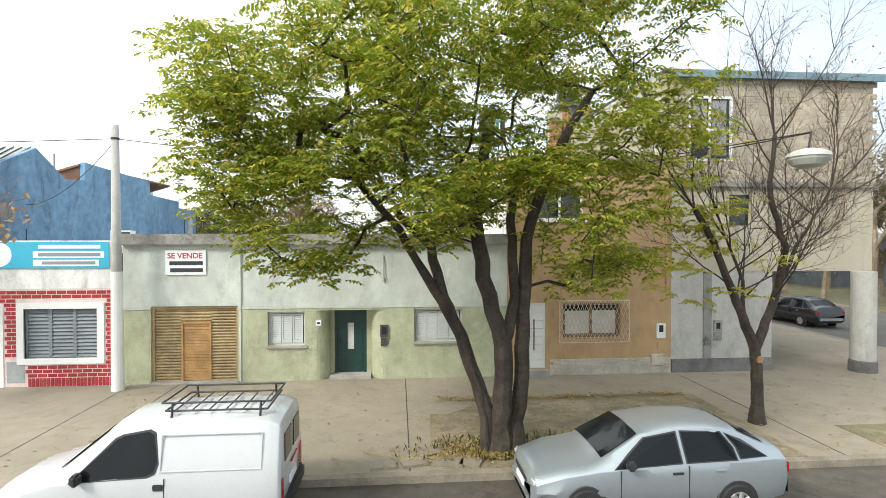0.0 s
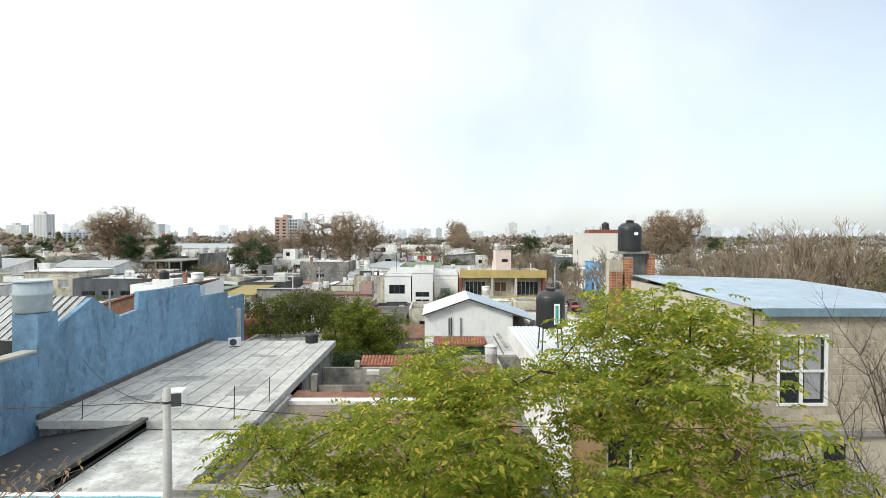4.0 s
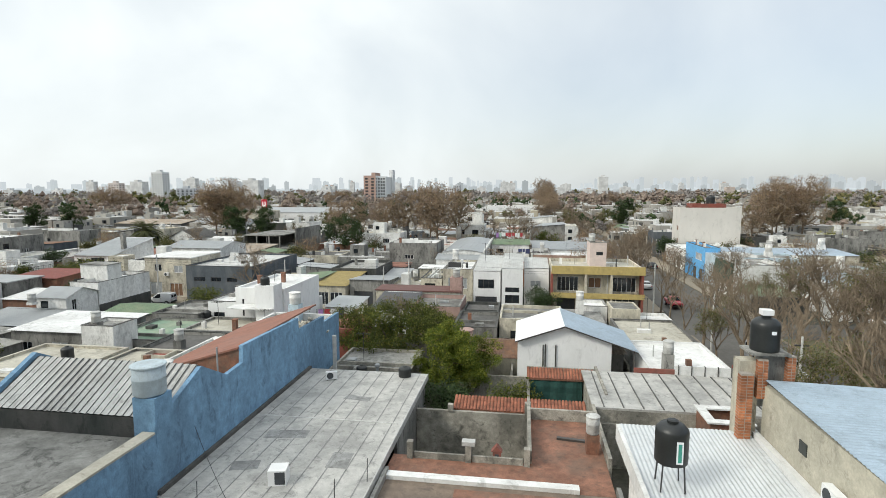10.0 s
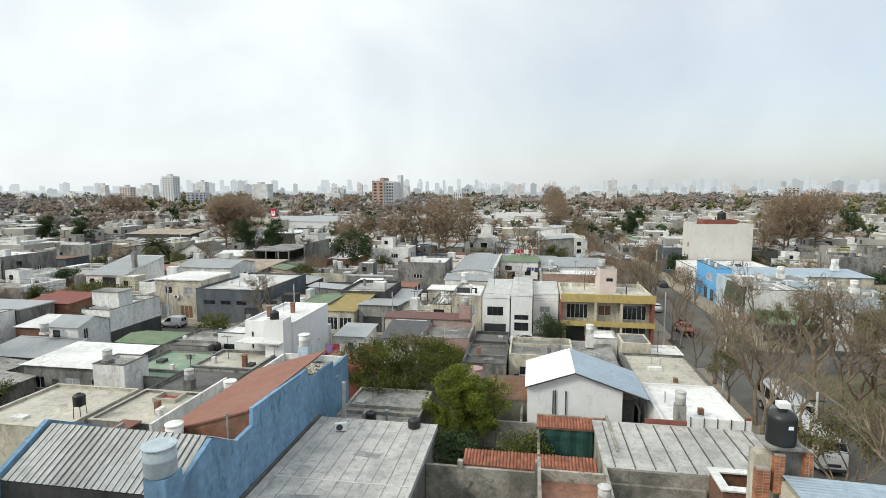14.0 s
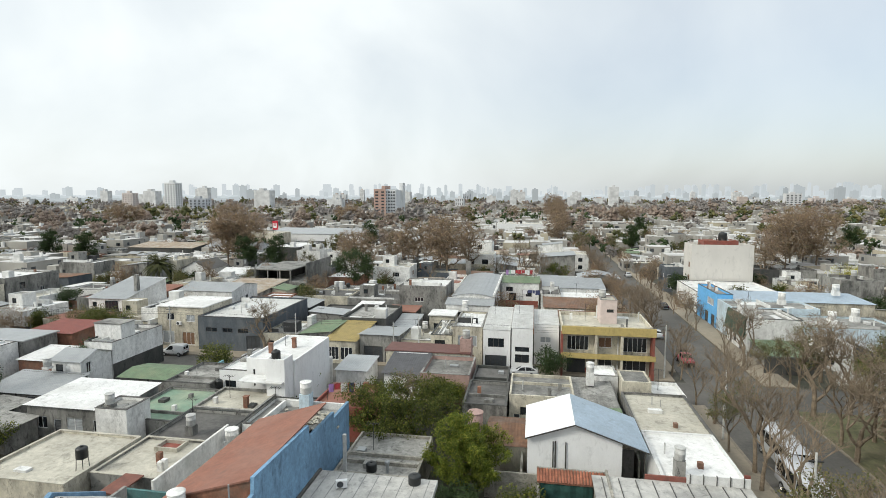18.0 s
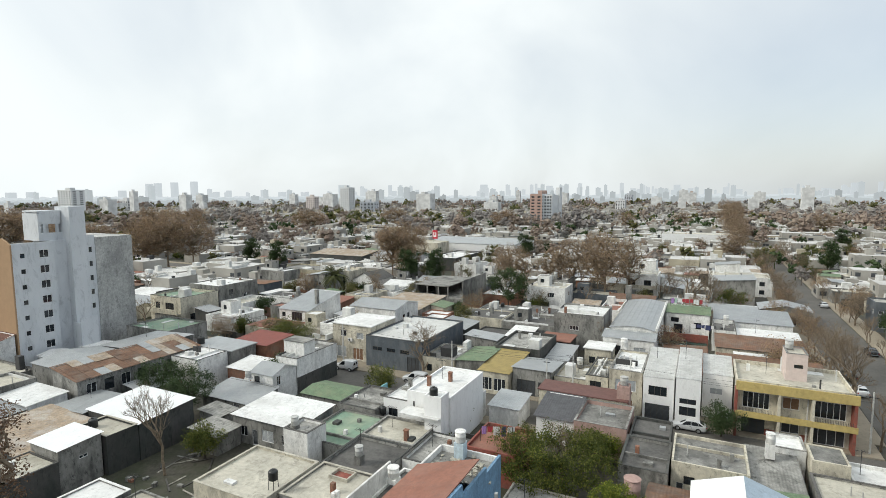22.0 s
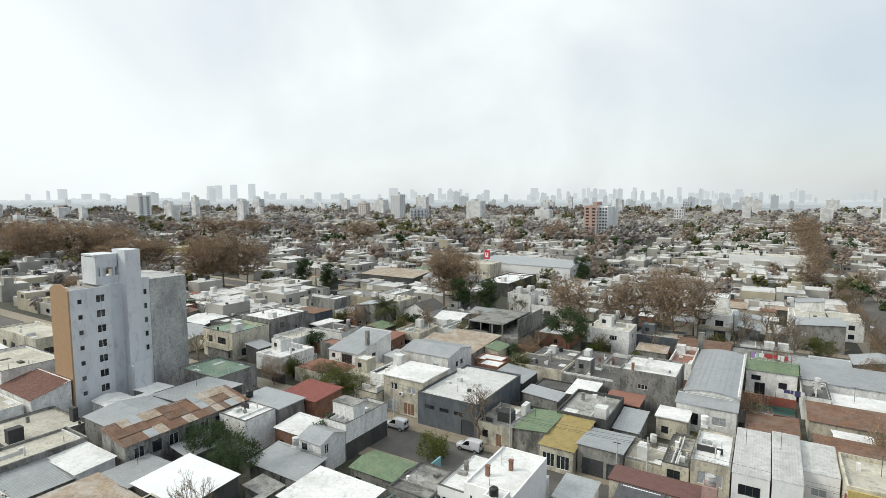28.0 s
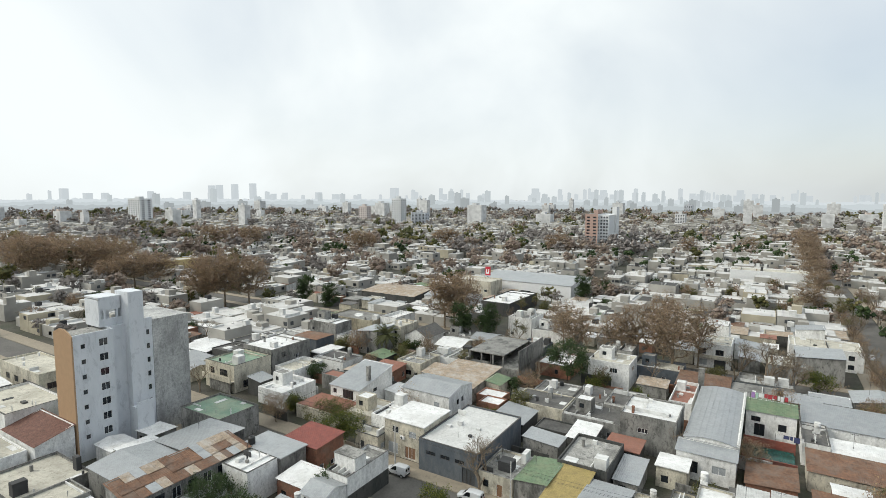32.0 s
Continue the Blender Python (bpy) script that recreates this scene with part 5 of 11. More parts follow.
part("coping", boxes((-1.35, 1.35, -1.35, -0.8, 4.4, 4.5), (-1.35, 1.35, 0.8, 1.35, 4.4, 4.5), (-1.35, -0.8, -0.8, 0.8, 4.4, 4.5), (0.8, 1.35, -0.8, 0.8, 4.4, 4.5)), R_WHITE, wb)
wr_ = house(8.6, 14.8, 45.2, 53.6, 3.9, CLEANW, R_WHITE, "low building with a bright white flat roof", par=0.25, coping=R_WHITE)
part("front_parapet", boxes((-4.4, -1.4, -4.35, -4.21, 3.2, 4.35)), REDP, wr_, "red-brown painted parapet")
part("corner_pier", boxes((2.7, 3.1, -4.35, -4.21, 3.9, 4.9)), REDP, wr_, "red-brown painted pier")
tank_fibro(10.0, 45.95, 3.9, 0.4, 0.95, 1.45, GREYP)
sd = thing("shed", "white gabled shed with pale corrugated roof", "shed", 2.2, 51.8, 0)
part("wall", boxes((-3.9, 3.9, -3.6, -3.4, 0, 5.2), (-3.9, 3.9, 2.6, 2.8, 0, 5.2), (-3.9, -3.7, -3.4, 2.6, 0, 5.2), (3.7, 3.9, -3.4, 2.6, 0, 5.2)), CLEANW, sd)
for y in (-3.6, 2.6):
    part("gable", prism(bmesh.new(), ((-3.9, 5.2), (3.9, 5.2), (3.9, 5.32), (0, 6.6), (-3.9, 5.25)), "y", y, y + 0.2), CLEANW, sd)
# white sheet finish; on the shed's left slope it paints in the reflected light
WSHEET = mat("white_and_lit_sheet", (0.76, 0.77, 0.77), rough=0.5, vary=0.04, stain=(0.6, 0.6, 0.58), stain_amount=0.2, scale=0.5)
bm = sheet(bmesh.new(), (-4.1, -4.0, 5.3), (-4.1, 3.1, 5.3), (0, -4.0, 6.75), (0, 3.1, 6.75), period=0.25, amp=0.02)
part("roof", bm, WSHEET, sd, "sheet roof slope whitened for the light it reflects")
bm = sheet(bmesh.new(), (6.0, -4.0, 4.75), (6.0, 3.1, 4.75), (0, -4.0, 6.75), (0, 3.1, 6.75), period=0.25, amp=0.02)
part("roof", bm, ZINCB, sd, "long bluish corrugated roof slope over the side porch")
part("verge_board", prism(bmesh.new(), ((-4.1, 5.2), (0, 6.65), (6.0, 4.65), (6.0, 4.75), (0, 6.75), (-4.1, 5.3)), "y", -4.06, -4.0), FRAME_D, sd)
for x, z0_, z1_ in ((-1.75, 1.0, 5.0), (-1.55, 1.0, 5.05), (-0.7, 1.0, 5.0), (5.7, 0.0, 4.8)):
    part("pipe", tube(bmesh.new(), (x, -3.68, z0_), (x, -3.68, z1_), 0.05, n=8), FRAME_D, sd)
part("porch_wall", boxes((3.9, 5.9, 2.6, 2.8, 0, 4.6), (5.75, 5.9, -1.0, 2.6, 0, 2.6)), WEATHC, sd)
part("yard_wall", boxes((-7.5, 4.8, -4.6, -4.4, 0, 2.4), (-4.5, -4.3, -4.4, 4.0, 0, 2.0)), WEATHC, sd)
# tank of the tan house on its steel stand, tank of the corner building on brick piers
tb_ = tank_black(3.95, 22.3, 7.55, 0.57, 1.45, legs=1.0)
lb0 = part("label", boxes((0.02, 0.24, -0.585, -0.555, 1.15, 1.95)), BANNER_W, tb_, "white maker's label")
part("label_bar", boxes((0.07, 0.19, -0.592, -0.586, 1.22, 1.88)), mat("green_print", (0.06, 0.3, 0.24), rough=0.5), lb0)
tp = thing("tank_pier", "brick and cement tank pier behind the corner building", "pier", 8.75, 26.9, 0)
part("shaft", boxes((-1.05, -0.3, -0.35, 0.35, 0, 11.0)), CREAM, tp)
MORTAR = mat("grey_mortar", (0.33, 0.3, 0.26), vary=0.15)
for b_ in ((-1.1, -0.6, -0.7, -0.36, 5.5, 10.55), (-0.42, -0.05, -0.62, -0.36, 9.5, 11.15), (0.75, 1.05, -0.5, -0.2, 9.9, 11.3)):
    part("brick_pier", boxes(b_), MORTAR, tp)
    bw_, bd_ = (b_[1] - b_[0]) / 2, b_[3] - b_[2]
    mb_ = boxes((0, bw_ - 0.02, -0.012, bd_ + 0.012, 0, 0.1))
    me_ = bpy.data.meshes.new("brick")
    mb_.to_mesh(me_)
    mb_.free()
    me_.materials.append(mat("orange_brick", (0.36, 0.14, 0.065), vary=0.25, grain=9, rand=0.28))
    z_, k_ = max(b_[4], 7.0), 0
    while z_ < b_[5] - 0.1:
        for q_ in (0, 1):
            o_ = new("brick", me_)
            o_.parent = tp
            o_.location = (b_[0] - 0.012 + q_ * (bw_ + 0.012) + (0.008 if k_ % 2 else 0), b_[2], z_)
        z_ += 0.125
        k_ += 1
part("slab", boxes((-0.75, 0.8, -0.6, 0.6, 11.32, 11.42)), GREYP, tp)
part("web", boxes((-0.3, 0.75, -0.2, 0.1, 9.0, 11.3)), GREYP, tp)
tk_ = tank_black(8.75, 26.9, 11.42, 0.56, 1.42)
part("label", boxes((0.02, 0.2, -0.575, -0.55, 0.78, 0.92)), BANNER_W, tk_, "small white label")
bx2 = thing("plastic_bucket", "white box set on top of the black tank", "box", 8.75, 26.9, 12.925)
part("case", boxes((-0.22, 0.22, -0.2, 0.2, 0, 0.22)), FRAME_W, bx2)
ac2 = air_con(8.35, 20.6, 8.2, -90)
bkt = thing("wall_shelf", "steel bracket under the air-conditioning unit", "bracket", 8.35, 20.6, 8.15)
part("arm", boxes((-0.15, 0.3, -0.3, -0.26, 0, 0.05), (-0.15, 0.3, 0.26, 0.3, 0, 0.05)), STEEL, bkt)

# -- blue party-wall building --
hb = thing("blue_building", "two-storey building with a weathered blue party wall", "building", 0, 0, 0)
prof = [(16.7, 0), (45.0, 0), (45.0, 7.62), (40.0, 7.75), (39.9, 8.68), (32.0, 8.93), (31.95, 7.9), (30.2, 7.78), (27.9, 9.05), (25.5, 8.0), (25.45, 8.7), (24.3, 8.7), (24.2, 7.08), (16.7, 7.2)]
bm = bmesh.new()
prism(bm, prof, "x", -18.05, -17.8)
bmesh.ops.triangulate(bm, faces=[f for f in bm.faces if len(f.verts) > 4])
part("party_wall", bm, BLUE, hb, "weathered blue painted party wall")
part("coping", boxes((-18.4, -17.76, 16.7, 24.15, 7.1, 7.2)), R_CREAM, hb)
part("front_wall", boxes((-36, -18.05, 16.7, 16.95, 0, 7.2)), BLUE, hb)
part("roof", boxes((-36, -18.05, 16.95, 25.2, 6.1, 6.4)), R_CONC, hb, "stained concrete front roof")
part("left_wall", boxes((-36.2, -36.0, 16.7, 25.2, 0, 7.5)), GREYP, hb)
part("yard_wall", boxes((-27.6, -27.4, 25.2, 33.0, 0, 6.9)), GREYP, hb)
part("pillar", boxes((-18.9, -17.78, 24.25, 25.45, 6.4, 8.72)), BLUE, hb)
bm = sheet(bmesh.new(), (-27.6, 25.0, 7.45), (-18.1, 25.0, 7.45), (-27.6, 28.0, 9.05), (-18.1, 28.0, 9.05), period=0.36, amp=0.05)
part("shed_roof", bm, PALE_SHEET, hb, "white ribbed metal roof slope")
bm = sheet(bmesh.new(), (-27.6, 31.2, 7.2), (-18.1, 31.2, 7.2), (-27.6, 28.0, 9.05), (-18.1, 28.0, 9.05), period=0.36, amp=0.05)
part("shed_roof", bm, PALE_SHEET, hb)
for k in range(25):
    f_ = k / 24
    xa = -27.5 + 9.4 * f_
    part("batten", tube(bmesh.new(), (xa, 24.98, 7.5), (xa, 27.98, 9.11), 0.03, n=4), DARKC, hb)
part("verge", prism(bmesh.new(), ((24.6, 6.4), (31.6, 6.4), (31.6, 7.3), (28.0, 9.3), (24.6, 7.5)), "x", -27.95, -27.65), BLUE, hb, "blue gable end of the ribbed roof")
part("step_wall", boxes((-27.6, -18.05, 25.02, 25.18, 6.4, 7.4)), DARKC, hb)
part("mid_roof", boxes((-24.0, -18.05, 30.9, 31.99, 6.3, 6.6)), R_CREAM, hb)
part("mid_wall", boxes((-24.2, -24.02, 31.2, 34.4, 0, 6.75)), WHITE, hb)
bm = bmesh.new()
prism(bm, ((-23.9, 6.5), (-18.05, 6.5), (-18.05, 8.7), (-23.9, 6.9)), "y", 32.0, 32.2)
part("brick_gable", bm, BRICK, hb, "bare red brick gable under the terracotta roof")
bm = bmesh.new()
prism(bm, ((-24.1, 6.85), (-18.05, 8.72), (-18.05, 8.84), (-24.1, 6.97)), "y", 31.9, 44.0)
part("terracotta_roof", bm, R_TERRA, hb, "terracotta painted sloping roof")
part("low_wall", boxes((-24.0, -23.8, 34.6, 48.6, 0, 6.9), (-24, -18.05, 48.4, 48.6, 0, 6.9)), WHITE, hb)
part("rear_roof", boxes((-23.8, -18.05, 44.0, 48.4, 6.0, 6.3)), R_CONC, hb, "rear flat roof strewn with rubble")
part("rear_party_wall", boxes((-18.05, -17.8, 45.0, 48.6, 0, 7.1)), BLUE, hb)
rub = thing("rubble", "heap of broken bricks and slabs on the rear roof", "rubble", -21, 46.3, 6.3, kind="stuff")
bm = bmesh.new()
rg = random.Random(4)
for i in range(160):
    m = pose(rg.gauss(0, 1.1), rg.gauss(0, 0.8), rg.uniform(0.02, 0.22), rg.uniform(-30, 30), rg.uniform(-30, 30), rg.uniform(0, 180))
    k = len(bm.verts)
    s = rg.uniform(0.08, 0.22)
    box(bm, -s, s, -s * 0.6, s * 0.6, -0.05, 0.05)
    bm.verts.ensure_lookup_table()
    bmesh.ops.transform(bm, matrix=m, verts=bm.verts[k:])
part("pieces", bm, R_CREAM, rub)
t_ = tank_fibro(-18.45, 24.85, 8.72, 0.72, 1.35, 0.02, m=mat("white_tank", (0.46, 0.54, 0.58), vary=0.1, stain=(0.36, 0.38, 0.38), stain_amount=0.4, streak=True))
tank_fibro(-22.6, 31.4, 6.6, 0.5, 1.1, 0.15, GREYP, m=WHITE)
tank_black(-32.7, 35.4, 2.6, 0.8, 1.7)
part("stand", boxes((-0.9, 0.9, -0.9, 0.9, 0, 2.6)), GREYP, thing("cement_block", "low cement block under the large black tank", "cement block", -32.7, 35.4, 0))
yw_ = thing("yard_wall", "teal painted yard wall behind the blue gable", "wall", 0, 0, 0)
part("wall", boxes((-30.8, -24.2, 36.6, 36.8, 0, 4.3)), mat("teal_paint", (0.07, 0.17, 0.17), vary=0.15, stain=(0.12, 0.17, 0.16), stain_amount=0.5), yw_)
part("wall", boxes((-28.75, -28.55, 36.8, 46.6, 0, 5.0)), WHITE, yw_, "white party wall along the laundry yard")
part("sheet_roof", boxes((-32.4, -30.8, 35.9, 38.6, 4.2, 4.3)), mat("red_brown_sheet", (0.16, 0.055, 0.035), rough=0.6, vary=0.2), yw_, "small red-brown sheet roof")
tank_fibro(-21.6, 47.9, 6.3, 0.5, 1.0, 1.6, LBLUE, m=WHITE)
tank_fibro(-27.6, 45.5, 3.6, 0.55, 1.0, 0.5, WHITE, m=WHITE)
vp = thing("vent_pipe", "thin vent pipe beside the blue gable", "pipe", -18.6, 30.6, 6.6)
part("rod", tube(bmesh.new(), (0, 0, 0), (0, 0, 2.6), 0.05, n=8), ZINC, vp)
# low roofs between the blue wall and the bushes
dk = house(-17.6, -10.6, 44.0, 51.6, 2.7, WEATHC, R_CONC, "low outbuilding with a stained cement sheet roof", par=0.25)
gp = thing("steel_post", "square grey steel post by the outbuilding", "post", -16.4, 43.6, 0)
part("shaft", boxes((-0.13, 0.13, -0.13, 0.13, 0, 6.4)), FIBRO, gp)
# ---- houses of the block and across the back street ----
OCC = [(-40, 17, 9, 49)]
rh = random.Random(11)


def auto(u0, u1, v0, v1, h, faces="se", storeys=1, dens=0.5, door=False):
    """Windows spread over the named faces."""
    out = []
    for f in faces:
        a0, a1 = (u0, u1) if f in "sn" else (v0, v1)
        for st in range(storeys):
            lo = 0.95 + st * 3.0
            if lo + 1.1 > h - 0.2:
                continue
            a = a0 + rh.uniform(0.6, 1.2)
            while a + 1.0 < a1 - 0.5:
                w = rh.choice((0.9, 1.1, 1.4, 1.8))
                if a + w > a1 - 0.4:
                    break
                if rh.random() < dens:
                    k = rh.choice(("glass", "glass", "dark", "shutter", "brown", "dshutter"))
                    if st == 0 and rh.random() < 0.25:
                        out.append((f, a, a + 0.95, 0.1, 2.1, "dshutter"))
                    else:
                        out.append((f, a, a + w, lo, lo + rh.choice((0.9, 1.1, 1.2)), k))
                a += w + rh.uniform(0.6, 1.8)
    return out


def hs_(u0, u1, v0, v1, h, wall, roof, label, wins=None, faces="se", storeys=1, dens=0.5, **kw):
    OCC.append((u0, u1, v0, v1))
    w = auto(u0, u1, v0, v1, h, faces, storeys, dens) if wins is None else wins
    return house(u0, u1, v0, v1, h, wall, roof, label, wins=w, **kw)


# block interior, left of the blue building
hs_(-44.3, -35.9, 36.5, 44.6, 4.0, CREAM, R_CREAM, "low house with a wide cream screed roof", dens=0.3, par=0.2, coping=R_CREAM)
hs_(-35.7, -29.2, 38.7, 45.2, 3.8, GREYP, R_CREAM, "low house with a screed roof and a skylight", dens=0.2, par=0.2, coping=R_CREAM)
hs_(-28.5, -24.2, 37.0, 49.0, 2.9, WHITE, R_DARK, "low white house beside the terracotta roof", dens=0.2, par=0.3)
sk = thing("skylight_well", "red-edged open skylight well in a flat roof", "skylight", -32.4, 43.9, 3.8)
part("rim", boxes((-1.1, 1.1, -0.8, -0.65, 0, 0.35), (-1.1, 1.1, 0.65, 0.8, 0, 0.35), (-1.1, -0.95, -0.65, 0.65, 0, 0.35), (0.95, 1.1, -0.65, 0.65, 0, 0.35)), R_CREAM, sk)
part("well", boxes((-0.95, 0.95, -0.65, 0.65, 0.0, 0.04)), REDP, sk)
tank_black(-36.6, 39.0, 4.0, 0.45, 0.95, legs=1.0)
hs_(-43.0, -39.6, 47.2, 50.4, 5.0, WHITE, R_CONC, "small whitewashed stair house with a tank", wins=[], par=0.3)
tank_fibro(-42.2, 48.2, 5.0, 0.42, 0.95, 0.4, GREYP)
hs_(-43.2, -36.6, 49.6, 58.4, 3.1, GREYP, R_GREEN, "low house with a green painted flat roof", dens=0.2, par=0.25)
hs_(-36.4, -29.5, 45.4, 52.5, 3.3, GREYP, R_DARK, "low grey house with a dark flat roof", dens=0.2, par=0.3)
tank_fibro(-33.0, 47.5, 3.3, 0.42, 0.95, 0.9, GREYP)
hs_(-36.4, -29.5, 52.7, 58.5, 3.4, GREYP, R_CREAM, "low rough house with a stained flat roof", dens=0.2, par=0.25)
hs_(-44.4, -38.5, 58.8, 66.2, 3.5, GREYP, R_CONC, "low grey house with a rough flat roof", par=0.25)
hs_(-54.6, -44.3, 50.6, 57.6, 3.5, GREYP, R_WHITE, "low house with a bright white sheet roof", style="up_y", rise=0.4, over=0.3,
    wins=[("s", -53.4, -52.2, 1.0, 2.3, "glass"), ("s", -51.4, -50.5, 0.1, 2.1, "dshutter"), ("s", -49.8, -47.9, 0.9, 2.4, "shutter"), ("s", -46.6, -45.4, 1.0, 2.3, "glass")])
tq = thing("garden_wall", "turquoise painted garden wall", "wall", 0, 0, 0)
part("wall", boxes((-43.9, -43.7, 52.8, 70.0, 0, 2.9)), mat("turquoise_paint", (0.2, 0.42, 0.45), stain=(0.3, 0.36, 0.36), stain_amount=0.4), tq)
hs_(-66.0, -56.6, 55.4, 60.6, 2.5, GREYP, ZINC, "lean-to with a corrugated awning roof", style="up_y", rise=0.8, wins=[("s", -60, -58.8, 0.1, 2.2, "dshutter")])
hs_(-62.2, -57.9, 61.0, 66.0, 4.7, WHITE, ZINC, "narrow white house with small corrugated gables", style="gable_x", rise=0.9,
    wins=[("s", -61.6, -60.5, 2.9, 4.2, "dark"), ("e", 61.9, 62.6, 2.9, 4.3, "glass")])
ph = hs_(-62.2, -57.9, 66.2, 76.2, 5.2, WHITE, R_CONC, "tall weathered party-wall house with stepped parapet", wins=[("s", -61.4, -60.4, 0.1, 2.1, "dshutter")], par=0.5)
part("dirt_band", boxes((2.15, 2.154, -5.0, 5.0, 0, 2.7)), DARKC, ph, "blackened lower half of the party wall")
stp = thing("stair_tower", "whitewashed stair tower above the party-wall house", "tower", -60.0, 69.3, 5.2)
part("body", boxes((-2.1, 2.08, -1.3, 1.3, 0, 2.6)), WHITE, stp)
part("cap", boxes((-2.2, 2.2, -1.4, 1.4, 2.6, 2.72)), GREYP, stp)
tank_fibro(-61.5, 59.8, 4.0, 0.45, 1.0, 0.3, WHITE)
hs_(-34.2, -28.2, 59.6, 70.0, 6.6, CLEANW, R_WHITE, "tall plain white cubic house with a low parapet", wins=[("s", -33.4, -33.15, 3.6, 5.6, "dark")], par=0.3)
part("lean_roof", boxes((-2.5, 2.8, -1.2, 1.2, 0, 0.12)), R_WHITE, thing("stair_roof", "white sloping stair roof beside the cubic house", "roof", -31.3, 58.0, 5.0))
hs_(-30.6, -28.4, 57.4, 59.5, 7.5, CLEANW, R_WHITE, "white water-tank tower of the cubic house", wins=[], par=0.15)
tank_black(-29.6, 57.9, 7.5, 0.5, 1.1)
hs_(-38.3, -34.4, 60.5, 69.5, 4.8, CLEANW, R_WHITE, "white lower wing with grey trim", wins=[("s", -37.6, -36.2, 2.6, 3.7, "dark")], par=0.2)
tank_black(-38.0, 59.9, 3.0, 0.4, 1.0)
hs_(-36.2, -28.4, 66.2, 58.6 + 13, 3.4, WHITE, R_CREAM, "low white annex behind the cubic house", dens=0.3)
hs_(-29.3, -24.5, 50.0, 57.0, 3.2, WHITE, R_CONC, "low white house with a patched roof", dens=0.3)
hs_(-24.3, -18.6, 55.0, 61.8, 3.4, REDP, R_TERRA, "house with a red painted roof terrace", wins=[], par=0.4)
hs_(-26.9, -22.8, 69.0, 74.2, 2.8, WHITE, ZINC, "small white shed with a corrugated roof", style="up_y", rise=0.4)
hs_(-19.9, -15.2, 67.4, 73.6, 3.3, FRAME_W, mat("dark_tiles", (0.07, 0.07, 0.075), rough=0.6, vary=0.2), "low house with a dark grey ribbed roof", style="up_y", rise=0.9, over=0.35)
hs_(-21.5, -9.8, 74.0, 77.8, 4.2, CREAM, mat("maroon_sheet", (0.13, 0.06, 0.05), rough=0.7, vary=0.15), "long cream house with a flat maroon roof", dens=0.3, faces="s", style="slab", over=0.15)
hs_(-15.0, -8.9, 66.5, 73.9, 3.4, PINK, R_CONC, "pink rear wing with potted plants", par=0.5, dens=0.4)
hs_(-11.2, -9.6, 74.6, 76.2, 6.0, PINK, R_CONC, "pink tank tower on the pink house", wins=[], par=0.1)
tank_fibro(-10.4, 75.4, 6.0, 0.5, 1.0, 0.1, PINK)
hs_(-8.7, -4.0, 58.6, 66.0, 3.2, GREYP, R_DARK, "low grey yard house with a dark roof", dens=0.5)
hs_(-8.6, -4.2, 66.4, 72.5, 3.0, DARKC, R_DARK, "low dark-roofed house by the back street", dens=0.3)
hs_(-3.8, 3.2, 60.5, 67.6, 3.8, CREAM, R_CONC, "low cream house with a stained flat roof", wins=[("s", -2.6, -1.6, 1.9, 2.8, "dark"), ("s", -3.3, -2.6, 0.1, 2.0, "dshutter")])
hs_(3.4, 7.8, 60.5, 69.5, 2.8, GREYP, R_CONC, "low shed with a grey sheet roof", style="up_y", rise=0.5, dens=0.2)
hs_(5.6, 8.9, 69.0, 73.0, 3.6, WHITE, R_WHITE, "small white rooftop house with red steps", dens=0.4)
tank_fibro(5.4, 67.2, 3.4, 0.45, 1.0, 1.6, WHITE, m=WHITE)
hs_(9.0, 12.2, 66.4, 70.6, 4.2, CREAM, R_CONC, "small box house with a mossy roof slab", wins=[], par=0.1)
hs_(12.4, 16.0, 66.0, 70.8, 2.6, WHITE, R_WHITE, "low white-roofed store at the corner", dens=0.3)
hs_(8.7, 15.6, 54.2, 65.6, 3.1, GREYP, R_CREAM, "low corner house with a brown screed roof", dens=0.3, par=0.2)
tank_fibro(-6.9, 55.0, 0.0, 0.75, 2.2, 2.0, GREYP, m=PINK)

# across the back street
hs_(-65.0, -56.4, 84.4, 93.2, 6.7, CREAM, R_WHITE, "two-storey cream house with a white roof",
    wins=[("s", -63.2, -61.9, 4.4, 5.6, "glass"), ("s", -59.6, -58.0, 4.2, 5.4, "shutter"), ("s", -64.2, -62.0, 0.4, 2.5, "shutter"), ("s", -60.5, -58.2, 0.2, 2.4, "brown")], style="slab", over=0.2)
air_con(-60.9, 84.2, 3.6)
hs_(-69.5, -65.2, 86.0, 94.5, 5.6, WHITE, R_WHITE, "narrow white house behind a low roof", dens=0.4)
hs_(-70.5, -65.2, 82.5, 85.8, 3.2, CREAM, R_CREAM, "low cream house with a rough roof", dens=0.6)
hs_(-56.2, -44.6, 82.6, 100.0, 5.5, SLATE, mat("pale_grey_membrane", (0.55, 0.55, 0.53), vary=0.1, stain=(0.4, 0.395, 0.37), stain_amount=0.5, scale=0.3), "slate-grey warehouse with a pale flat roof",
    wins=[("s", -54.8, -52.8, 3.2, 3.9, "dark"), ("s", -51.8, -50.0, 3.2, 3.9, "dark"), ("s", -49.0, -47.2, 3.2, 3.9, "dark"), ("s", -47.6, -45.2, 0.1, 2.8, "garage")], par=0.25, coping=FRAME_D)
hs_(-44.2, -38.3, 82.0, 90.5, 3.3, CREAM, R_CONC, "low cream house with a stained roof", wins=[("s", -43.4, -42.4, 1.2, 2.4, "dark"), ("s", -41.0, -40.0, 0.1, 2.2, "brown")])
